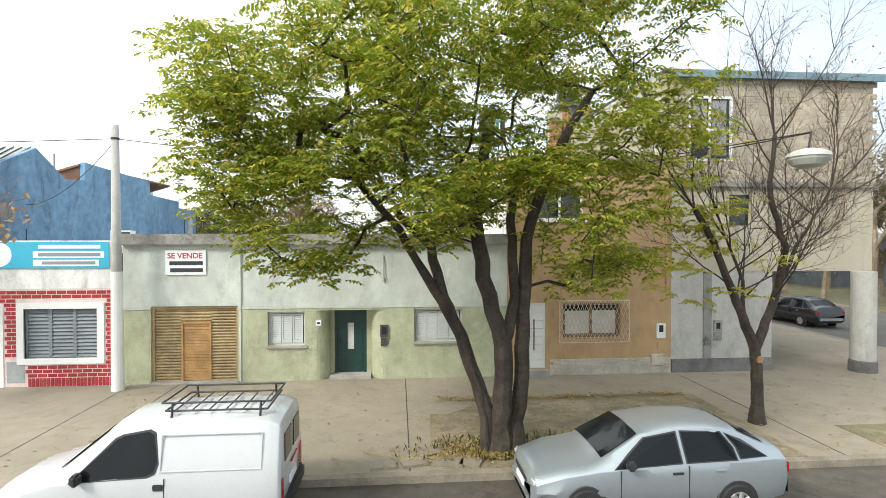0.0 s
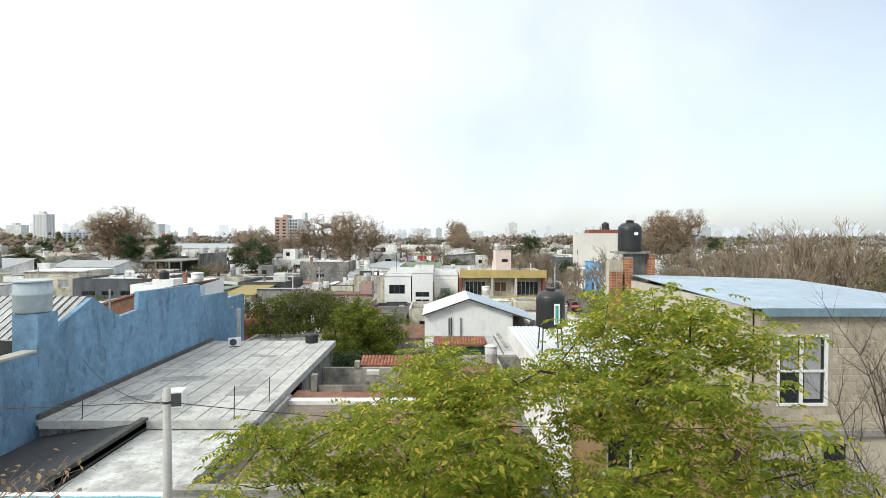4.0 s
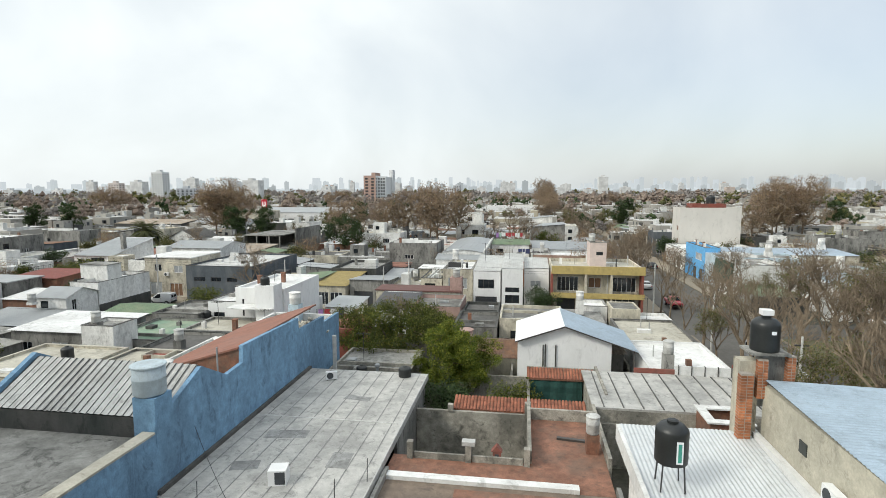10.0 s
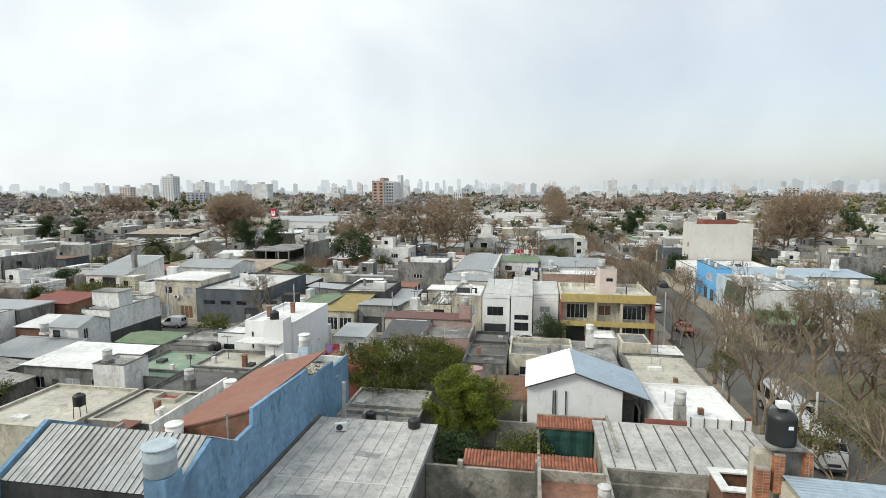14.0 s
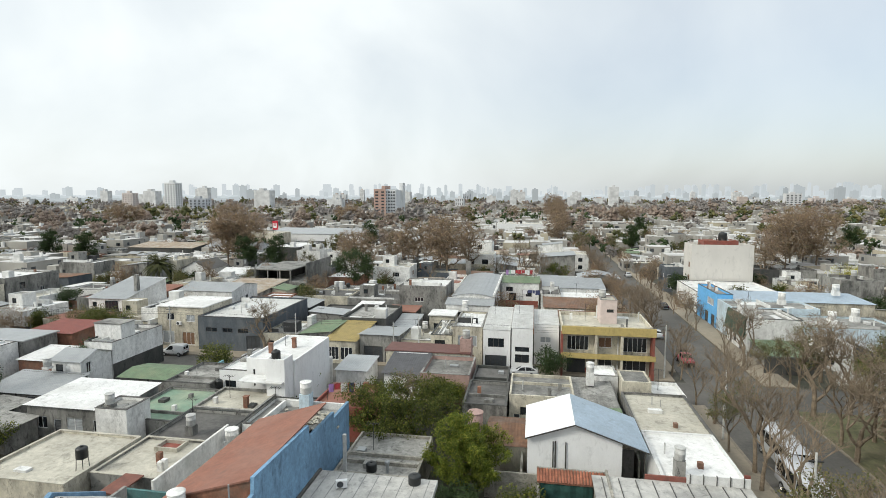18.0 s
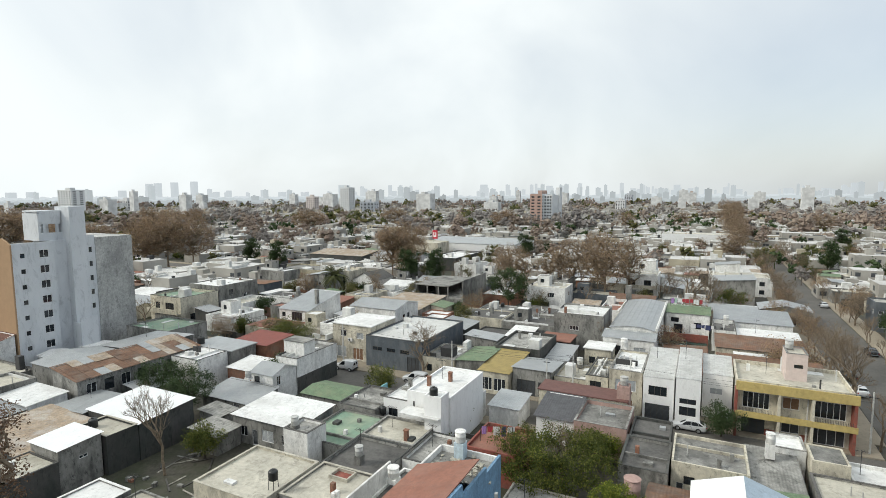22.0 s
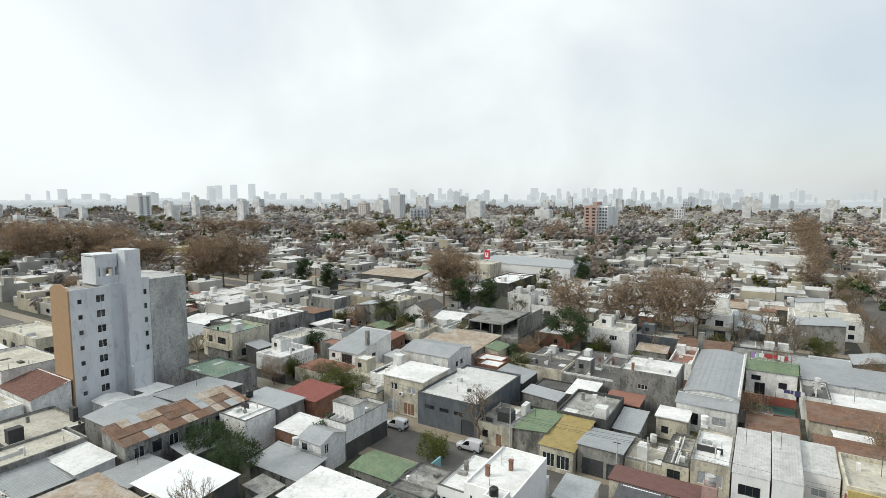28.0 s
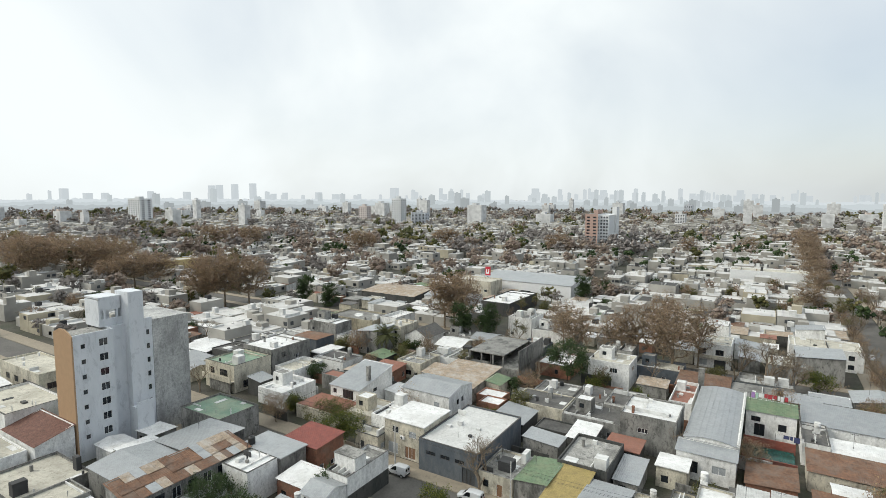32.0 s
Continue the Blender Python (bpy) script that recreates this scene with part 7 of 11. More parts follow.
# apartment tower
OCC.append((-126, -107, 50, 76))
ta = thing("apartment_tower", "white and grey apartment tower with an ochre end wall", "apartment building", -108, 52.5, 0)
rp_ = random.Random(6)
y_ = 45.4
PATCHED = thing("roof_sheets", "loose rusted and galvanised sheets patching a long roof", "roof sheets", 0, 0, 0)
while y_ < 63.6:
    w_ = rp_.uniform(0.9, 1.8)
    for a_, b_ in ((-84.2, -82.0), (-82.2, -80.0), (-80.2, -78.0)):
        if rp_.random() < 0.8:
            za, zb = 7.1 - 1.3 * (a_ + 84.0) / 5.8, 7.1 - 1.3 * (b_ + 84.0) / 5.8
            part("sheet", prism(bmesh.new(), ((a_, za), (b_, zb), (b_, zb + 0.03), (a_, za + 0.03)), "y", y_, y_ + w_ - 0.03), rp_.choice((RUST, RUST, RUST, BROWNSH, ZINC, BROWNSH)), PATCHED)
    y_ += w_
TWH = mat("tower_pale_paint", (0.63, 0.65, 0.67), vary=0.05, stain=(0.42, 0.45, 0.48), stain_amount=0.4, scale=0.3, streak=True)
bm = bmesh.new()
wh = []
for st in range(7):
    z = 20.2 - st * 2.75
    wh += [(1.2, 1.9, z + 0.2, z + 1.0), (4.2, 5.7, z, z + 1.4)]
slab(bm, "y", -0.25, 0.25, 0.0, 6.7, 0, 23.0, wh)
box(bm, -6.5, -0.25, 6.5, 6.7, 0, 23.0)
part("wall", bm, TWH, ta)
for i, (a, b, lo, hi) in enumerate(wh):
    opening(ta, "y", -0.25, a, b, lo, hi, "glass" if i % 2 else "dark", 0.25, -1, bars=1 if i % 2 else 0)
bm = bmesh.new()
prism(bm, [(-6.5, 0), (0.0, 0), (0.0, 22.8), (-1, 23.4), (-2.6, 23.9), (-4.5, 23.8), (-6.5, 23.0)], "y", -0.25, 0.0)
bmesh.ops.triangulate(bm, faces=[f for f in bm.faces if len(f.verts) > 4])
part("end_wall", bm, mat("ochre_end_wall", (0.38, 0.245, 0.14), vary=0.06), ta, "ochre painted end wall")
part("roof", boxes((-6.4, -0.25, 0, 6.5, 22.3, 22.6)), R_CONC, ta)
part("recess_wall", boxes((-6, -1.6, 6.7, 9.6, 0, 23.0)), TWH, ta)
part("lift_shaft", boxes((-4.5, 0.0, 9.6, 12.4, 0, 29.2)), TWH, ta, "tall plain lift shaft")
part("tank_room", boxes((-7.5, -2.5, 5.6, 6.0, 23, 28.0), (-2.9, -2.5, 6.0, 9.4, 26.0, 28.2), (-2.9, -2.5, 6.0, 9.6, 23.0, 24.4), (-7.5, -7.0, 6, 9.6, 23, 28.2), (-2.9, -2.5, 6.4, 6.8, 24.4, 26.0), (-2.9, -2.5, 8.6, 9.0, 24.4, 26.0), (-7.5, -2.5, 5.6, 9.6, 28.2, 28.5)), TWH, ta)
bm = bmesh.new()
wh2 = [(13.0, 13.6, 20.3 - i * 2.75, 21.3 - i * 2.75) for i in range(6)]
slab(bm, "y", -0.8, 0.25, 12.4, 14.2, 0, 23.6, wh2)
part("stair_wall", bm, TWH, ta)
for a, b, lo, hi in wh2:
    opening(ta, "y", -0.8, a, b, lo, hi, "dark", 0.25, -1, bars=0)
part("grey_block", boxes((-14.0, -0.4, 14.2, 21.6, 0, 23.1)), mat("unpainted_block", (0.42, 0.42, 0.405), vary=0.2, grain=4, stain=(0.2, 0.2, 0.195), stain_amount=0.6, scale=0.5, streak=True), ta, "bare grey block party wall")
part("balcony", boxes((-0.3, 1.6, 9.4, 12.6, 0, 7.2), (1.45, 1.6, 9.4, 12.6, 7.2, 8.2)), TWH, ta)

# across the side street
hs_(33.6, 48.0, 104.5, 112.0, 5.6, LBLUE, R_CONC, "pale blue house with a flat roof", faces="sw", dens=0.3)
gh = hs_(33.0, 41.5, 96.0, 104.2, 5.4, WHITE, R_CONC, "white house with a dark green slatted upper front", faces="s", wins=[("w", 97.4, 98.6, 0.1, 2.2, "dark"), ("w", 100.0, 101.2, 0.9, 2.3, "dark"), ("w", 102.0, 103.0, 0.1, 2.2, "dark")])
part("mansard", prism(bmesh.new(), ((-4.9, 2.6), (-4.3, 2.6), (-4.3, 6.0), (-4.4, 6.0)), "y", -4.1, 4.1), mat("dark_green_slats", (0.05, 0.075, 0.05), vary=0.2), gh, "dark green sloping slatted front")
hs_(41.7, 56.0, 95.0, 104.2, 4.6, LBLUE, R_CONC, "pale blue rear wing with a parapet", faces="s", dens=0.2)
hs_(33.6, 36.4, 112.2, 124.5, 6.4, SKYB, R_CONC, "bright blue narrow two-storey street house", wins=[("w", 113.2, 115.2, 0.1, 2.4, "dark"), ("w", 117.0, 119.0, 0.1, 2.4, "dark"), ("w", 114.0, 118.0, 4.0, 5.4, "shutter")], par=0.4)
hs_(36.6, 61.0, 112.6, 121.5, 5.6, CREAM, ZINCB, "grey hall with a pale blue sheet roof", style="up_y", rise=0.4, faces="s", dens=0.2)
hs_(37.4, 51.8, 144.0, 150.5, 13.0, mat("pale_smooth_render", (0.6, 0.575, 0.53), vary=0.05, stain=(0.5, 0.48, 0.45), stain_amount=0.3, scale=0.3, streak=True), R_CONC, "four-storey block with a blank cream side wall", wins=[("w", 145, 146.4, 1.2, 2.6, "brown"), ("w", 145, 146.4, 4.4, 5.8, "brown"), ("w", 145, 146.4, 7.6, 9, "brown")], par=0.5)
hs_(40.5, 48.5, 145.0, 149.8, 14.4, REDP, R_TERRA, "brick rooftop room on the cream block", wins=[], par=0.1)
tank_black(45.4, 147.0, 14.4, 1.0, 2.1)
hs_(34.2, 52.0, 126.0, 143.5, 4.2, WHITE, R_WHITE, "low white house beside the cream block", faces="sw", dens=0.5)
for x, y, z in ((36.5, 128, 4.2), (41, 127, 4.2), (44, 110, 5.6), (52, 102, 4.6), (47, 99, 4.6), (57, 118, 6.2), (38, 132, 4.2)):
    tank_fibro(x, y, z, 0.6, 1.2, 0.9, WHITE, m=WHITE)
# landmark white warehouse and red-topped pylon sign, towers in the distance
hs_(-124.5, -80, 237, 268, 7.6, FRAME_W, ZINC, "long white supermarket hall with a low grey sheet roof", style="gable_x", rise=1.8, over=0.3, wins=[("s", -121, -117, 0.3, 3.4, "dark"), ("s", -113, -108, 0.3, 3.4, "dark"), ("s", -104, -99, 2.0, 3.6, "dark"), ("s", -94, -87, 2.0, 3.6, "dark")])
sgn = thing("pylon_sign", "red and white shop pylon sign above the hall", "sign", -120, 235, 0)
part("mast", tube(bmesh.new(), (0, 0, 0), (0, 0, 9), 0.25), STEEL, sgn)
part("board", boxes((-1.25, 1.25, -0.3, 0.3, 9.5, 13.6)), mat("red_sign", (0.5, 0.03, 0.05)), sgn)
part("mark", boxes((-0.8, 0.8, -0.36, -0.3, 10.3, 11.1), (-0.8, -0.3, -0.36, -0.3, 11.1, 12.6), (0.3, 0.8, -0.36, -0.3, 11.1, 12.6)), FRAME_W, sgn)
hs_(-24, 16.0, 338, 352, 7.5, FRAME_W, R_CREAM, "long white hall beside the side street", faces="s", dens=0.1)


def tower(x, y, w, d, h, m, label, cols=5, rows=8, m2=None, zin=3.0):
    """A distant apartment block with real window openings on two sides."""
    OCC.append((x, x + w, y, y + d))
    th = thing("apartment_block", label, "apartment building", x, y, 0, group="distant apartment blocks")
    bm = bmesh.new()
    hol = [(w * (i + 0.25) / cols, w * (i + 0.75) / cols, 1.2 + (h - 2) * j / rows, 1.2 + (h - 2) * (j + 0.5) / rows) for i in range(cols) for j in range(rows)]
    slab(bm, "x", 0, 0.3, 0, w, 0, h, hol)
    part("front_wall", bm, m, th)
    bm = bmesh.new()
    dc = max(2, int(cols * d / w))
    hol = [(0.3 + (d - 0.6) * (i + 0.25) / dc, 0.3 + (d - 0.6) * (i + 0.75) / dc, 1.2 + (h - 2) * j / rows, 1.2 + (h - 2) * (j + 0.5) / rows) for i in range(dc) for j in range(rows)]
    slab(bm, "y", w - 0.3, 0.3, 0.3, d - 0.3, 0, h, hol)
    box(bm, 0, 0.3, 0.3, d - 0.3, 0, h)
    box(bm, 0, w, d - 0.3, d, 0, h)
    part("side_wall", bm, m2 or m, th)
    # dark filling seen through the openings stands in for unlit rooms
    part("core", boxes((0.9, w - 0.9, 0.9, d - 0.9, 0, h - 0.3)), SHUT_D, th)
    part("roof", boxes((0.3, w - 0.3, 0.3, d - 0.3, h - 0.3, h - 0.05)), R_CONC, th)
    part("roof_room", boxes((w * 0.3, w * 0.62, d * 0.3, d * 0.7, h - 0.05, h + 3.2)), m, th)
    return th
# ---- the town beyond ----
tower(-150, 489, 11.5, 48, 31, mat("tower_brick", (0.42, 0.29, 0.24), vary=0.06), "red-brown and white slab apartment block", cols=2, rows=10, m2=mat("tower_white", (0.66, 0.67, 0.67), vary=0.05))
slab_ = [o for o in scene.objects if o.name.startswith("apartment_block")][-1]
TWIN = mat("tower_white", (0.6, 0.62, 0.64))
part("wing", boxes((11.5, 19.5, 6.0, 40.0, 0, 30.0)), TWIN, slab_, "white wing with rows of windows")
for r_ in range(10):
    for x_ in (12.3, 14.9, 17.3):
        part("window", boxes((x_, x_ + 1.5, 5.9, 6.02, 1.2 + 2.9 * r_, 2.7 + 2.9 * r_)), SHUT_D, slab_)
part("fin", boxes((17.5, 21.0, 28.0, 38.0, 0, 37.0)), TWIN, slab_, "white stair fin")
tower(-508, 672, 17, 15, 42, mat("tower_white", (0.6, 0.62, 0.64)), "tall white apartment block far off", cols=4, rows=14)
tower(-880, 470, 34, 20, 40, mat("tower_white", (0.6, 0.62, 0.64)), "pale apartment block in the haze", cols=5, rows=12)
rt = random.Random(21)
PALE = [mat("pale_block_%s" % n, c, vary=0.06) for n, c in (("white", (0.6, 0.6, 0.6)), ("cream", (0.58, 0.54, 0.47)), ("grey", (0.5, 0.52, 0.55)), ("rose", (0.56, 0.5, 0.47)))]
for i in range(9):
    az = radians(rt.uniform(-42, 62))
    d = rt.uniform(800, 1450)
    w = rt.uniform(14, 30)
    tower(-d * math.sin(az), d * math.cos(az), w, rt.uniform(12, 20), rt.choice((16, 20, 24, 28)), rt.choice(PALE), rt.choice(("pale distant apartment block in the haze", "distant apartment block above the roofs", "hazy distant block of many flats")), cols=4, rows=8)

WALLS = [WHITE, WHITE, CREAM, CREAM, GREYP, GREYP, DARKC, WHITE, GREYP, SLATE]
ROOFS = [R_WHITE, R_CONC, R_CONC, R_CONC, R_CREAM, R_CREAM, R_DARK, R_DARK, R_CONC]
WLAB = {"white_paint": "white", "cream_paint": "cream", "grey_render": "grey rendered", "blackened_render": "blackened", "pale_blue_paint": "pale blue", "pink_paint": "pink", "slate_paint": "slate-grey"}
RLAB = {"white_membrane": "white painted", "roof_concrete": "stained concrete", "roof_screed": "pale screed", "roof_bitumen": "dark bitumen"}


def street(u, v):
    for k in range(-4, 5):
        a = 24.5 - 112.0 * k
        if abs(u - a) < 8.0 and (k == 0 or (k > 1 and v > 84) or v > 172):
            return True
    for k in range(0, 16):
        b = 75.5 + 88.0 * k
        if abs(v - b) < 7.5:
            return True
    return False


def taken(u0, u1, v0, v1):
    return any(u0 < b and u1 > a and v0 < d and v1 > c for a, b, c, d in OCC)


OCC += [(-103, -96, 126, 133),  (-52, -42, 130, 140), (-80, -68, 78.5, 85.5), (-176, -150, 160, 171), (-216, -186, 140, 158), (-290, -262, 148, 166)]
rl = random.Random(5)
COUNT = [0]
GAPS = []
FARBOX = []
v = 20.0
while v < 900:
    dv = rl.uniform(8.5, 13)
    u = -900.0
    while u < 560:
        du = rl.uniform(6.5, 12)
        d = math.hypot(u + 6, v - 10)
        az = math.degrees(math.atan2(-(u + 3), v))
        jit = rl.uniform(-2.5, 2.5)
        u0, u1, v0, v1 = u + 0.1, u + du - 0.1, v + 0.1 + max(0, jit), v + dv - 0.1
        keep = rl.random()
        if -48 < az < 77 and not street((u0 + u1) / 2, (v0 + v1) / 2) and keep < 0.77 and not taken(u0, u1, v0, v1) and d > 48:
            two = rl.random() < 0.2
            hh = rl.uniform(3.0, 4.1) + (2.9 if two else 0)
            if d < 178 and COUNT[0] < 330:
                COUNT[0] += 1
                wm, rm = rl.choice(WALLS), rl.choice(ROOFS)
                if -70 < u < -44 and v < 52:
                    wm = DARKC
                st = "flat" if rl.random() < 0.74 else rl.choice(("gable_x", "gable_y", "up_y", "up_x", "dn_x"))
                lab = "%s %s house with a %s roof" % ("two-storey" if two else "low", WLAB[wm.name], RLAB[rm.name])
                if st != "flat":
                    rm = rl.choice((ZINC, ZINC, ZINC, RUST, R_WHITE, R_CONC))
                    lab = "%s %s house with a sheet-metal roof" % ("two-storey" if two else "low", WLAB[wm.name])
                hs_(u0, u1, v0, v1, hh, wm, rm, lab, faces="se" if u < 0 else "sw", storeys=2 if two else 1, dens=0.4 if d < 160 else 0.25, style=st, rise=rl.uniform(0.3, 1.2), par=rl.choice((0.2, 0.35, 0.6)), group="houses of the neighbourhood")
                if rl.random() < 0.45 and st == "flat":
                    (tank_black if rl.random() < 0.35 else tank_fibro)(rl.uniform(u0 + 1.2, u1 - 1.2), rl.uniform(v0 + 1.2, v1 - 1.2), hh, 0.5, 1.1)
                if rl.random() < 0.22 and st == "flat" and du > 8:
                    a, b = rl.uniform(u0 + 0.3, u0 + 2), rl.uniform(v0 + 2, v0 + 4)
                    house(a, a + 3.2, b, b + 3.0, 2.6, wm, rl.choice(ROOFS), "small rooftop room on a flat roof", base=hh, par=0.15, wins=[("s", a + 0.8, a + 1.8, 0.9, 1.9, "dark")], category="rooftop room", group="rooftop rooms")
            else:
                FARBOX.append((u0, u1, v0, v1, hh, d))
        elif keep >= 0.77 and 48 < d < 330 and -46 < az < 75 and not street((u0 + u1) / 2, (v0 + v1) / 2) and not taken(u0, u1, v0, v1):
            GAPS.append(((u0 + u1) / 2, (v0 + v1) / 2))
        u += du
    v += dv
# lean-tos, sheds and small yards in the lots between
ri = random.Random(15)
made = 0
for k in range(9000):
    if made >= 230:
        break
    u0, v0 = ri.uniform(-215, 60), ri.uniform(46, 235)
    w_, e_ = ri.uniform(3.6, 7.5), ri.uniform(3.6, 8.5)
    az = math.degrees(math.atan2(-(u0 + 3), v0))
    if not -44 < az < 76 or math.hypot(u0, v0) < 50 or street(u0 + w_ / 2, v0 + e_ / 2) or street(u0, v0) or street(u0 + w_, v0 + e_) or taken(u0 - 0.15, u0 + w_ + 0.15, v0 - 0.15, v0 + e_ + 0.15):
        continue
    made += 1
    st = ri.choice(("flat", "slab", "up_y", "up_x", "dn_x", "gable_x"))
    rm = ri.choice((R_CONC, R_CREAM, R_WHITE, R_DARK, R_TERRA)) if st in ("flat", "slab") else ri.choice((ZINC, ZINC, RUST, BROWNSH, R_WHITE, GREENSH))
    h_ = ri.uniform(2.5, 3.8)
    hs_(u0, u0 + w_, v0, v0 + e_, h_, ri.choice((WHITE, CREAM, GREYP, GREYP, DARKC, BRICK)), rm, "small %s outbuilding filling a back lot" % ("flat-roofed" if st in ("flat", "slab") else "sheet-roofed"), wins=[("s", u0 + 0.8, u0 + 1.9, 0.9, 2.1, "dark")] if ri.random() < 0.35 else [], style=st, rise=ri.uniform(0.3, 0.9), par=0.25, category="outbuilding", group="outbuildings")
rr = random.Random(9)
for i in range(4200):
    az = radians(rr.uniform(-48, 76))
    d = math.sqrt(rr.uniform(850 ** 2, 1500 ** 2))
    u, vv = -d * math.sin(az), d * math.cos(az)
    if not street(u, vv):
        s = rr.uniform(7, 15)
        FARBOX.append((u, u + s, vv, vv + s * rr.uniform(0.7, 1.4), rr.choice((3.4, 3.8, 4.2, 6.5, 7)), d))


def pydata(name, verts, faces, m, parent=None):
    me = bpy.data.meshes.new(name)
    me.from_pydata(verts, [], faces)
    me.materials.append(m)
    ob = new(name, me)
    ob.parent = parent
    return ob


def add_box(V, F, a, b, c, d, z0, z1):
    k = len(V)
    V += [(a, c, z0), (b, c, z0), (b, d, z0), (a, d, z0), (a, c, z1), (b, c, z1), (b, d, z1), (a, d, z1)]
    F += [(k + 4, k + 5, k + 6, k + 7), (k, k + 1, k + 5, k + 4), (k + 1, k + 2, k + 6, k + 5), (k + 2, k + 3, k + 7, k + 6), (k + 3, k, k + 4, k + 7)]


def island(name, stops, rough=0.85, scale=0.15):
    """A surface whose colour shifts from piece to piece among a few paints."""
    m = bpy.data.materials.new(name)
    m.use_nodes = True
    n, l = m.node_tree.nodes, m.node_tree.links
    b = n["Principled BSDF"]
    b.inputs["Roughness"].default_value = rough
    g = n.new("ShaderNodeNewGeometry")
    r = n.new("ShaderNodeValToRGB")
    r.color_ramp.interpolation = "CONSTANT"
    el = r.color_ramp.elements
    for i, c in enumerate(stops):
        e = el[i] if i < 2 else el.new(0)
        e.position, e.color = i / len(stops), (*c, 1)
    l.new(g.outputs["Random Per Island"], r.inputs["Fac"])
    t = n.new("ShaderNodeTexNoise")
    t.inputs["Scale"].default_value = scale
    t.inputs["Detail"].default_value = 4
    l.new(g.outputs["Position"], t.inputs["Vector"])
    mr = n.new("ShaderNodeMapRange")
    mr.inputs["From Min"].default_value, mr.inputs["From Max"].default_value = 0.3, 0.7
    mr.inputs["To Min"].default_value, mr.inputs["To Max"].default_value = 0.75, 1.15
    l.new(t.outputs["Fac"], mr.inputs["Value"])
    v_ = n.new("ShaderNodeVectorMath")
    v_.operation = "SCALE"
    l.new(r.outputs["Color"], v_.inputs[0])
    l.new(mr.outputs[0], v_.inputs["Scale"])
    l.new(v_.outputs[0], b.inputs["Base Color"])
    return m


far = thing("far_houses", "hundreds of low flat-roofed houses stretching to the horizon", "houses", 0, 0, 0, kind="stuff")
VW, FW, VR, FR, VD, FD = [], [], [], [], [], []
for a, b, c, d_, h, d in FARBOX:
    add_box(VW, FW, a, b, c, d_, 0, h)
    add_box(VR, FR, a + 0.25, b - 0.25, c + 0.25, d_ - 0.25, h - 0.5, h + 0.03)
    if rr.random() < 0.4:
        x, y = rr.uniform(a, b - 3), rr.uniform(c, d_ - 3)
        add_box(VW, FW, x, x + 3, y, y + 3, h - 0.4, h + rr.uniform(1.2, 2.8))
    if d < 560 and rr.random() < 0.75:
        for k in range(rr.choice((1, 2, 3))):
            x = rr.uniform(a + 0.4, b - 1.6)
            z = 1.0 if h < 5 or rr.random() < 0.5 else 4.2
            add_box(VD, FD, x, x + rr.uniform(0.9, 1.8), c - 0.04, c + 0.2, z, z + 1.3)
            y = rr.uniform(c + 0.4, d_ - 1.6)
            xs = b + 0.04 if a < 0 else a - 0.04
            add_box(VD, FD, xs - 0.2 if a < 0 else xs, xs if a < 0 else xs + 0.2, y, y + rr.uniform(0.9, 1.8), z, z + 1.3)
pydata("far_wall", VW, FW, island("far_wall_paints", [(0.36, 0.345, 0.31), (0.27, 0.245, 0.2), (0.15, 0.147, 0.137), (0.62, 0.61, 0.58), (0.07, 0.068, 0.063), (0.22, 0.2, 0.165), (0.2, 0.12, 0.085), (0.11, 0.107, 0.097), (0.4, 0.36, 0.27), (0.18, 0.175, 0.16)]), far)
pydata("far_roof", VR, FR, island("far_roof_finishes", [(0.52, 0.51, 0.49), (0.17, 0.166, 0.152), (0.26, 0.24, 0.2), (0.12, 0.116, 0.105), (0.25, 0.235, 0.2), (0.16, 0.085, 0.058), (0.2, 0.193, 0.178), (0.06, 0.059, 0.055), (0.14, 0.136, 0.124)]), far)
VT, FT = [], []
for i in range(46):
    az = radians(rr.uniform(-48, 72))
    d = math.sqrt(rr.uniform(850 ** 2, 1480 ** 2))
    x, y, w, h = -d * math.sin(az), d * math.cos(az), rr.uniform(10, 26), rr.choice((14, 18, 22, 26, 32, 38))
    add_box(VT, FT, x, x + w, y, y + w * 0.7, 0, h)
    add_box(VT, FT, x + w * 0.3, x + w * 0.6, y + 2, y + w * 0.5, h - 0.2, h + 3)
pydata("far_block", VT, FT, island("far_block_paints", [(0.6, 0.6, 0.59), (0.5, 0.48, 0.45), (0.62, 0.59, 0.54), (0.5, 0.42, 0.37), (0.52, 0.54, 0.56)]), far)
pydata("far_window", VD, FD, SHUT_D, far)
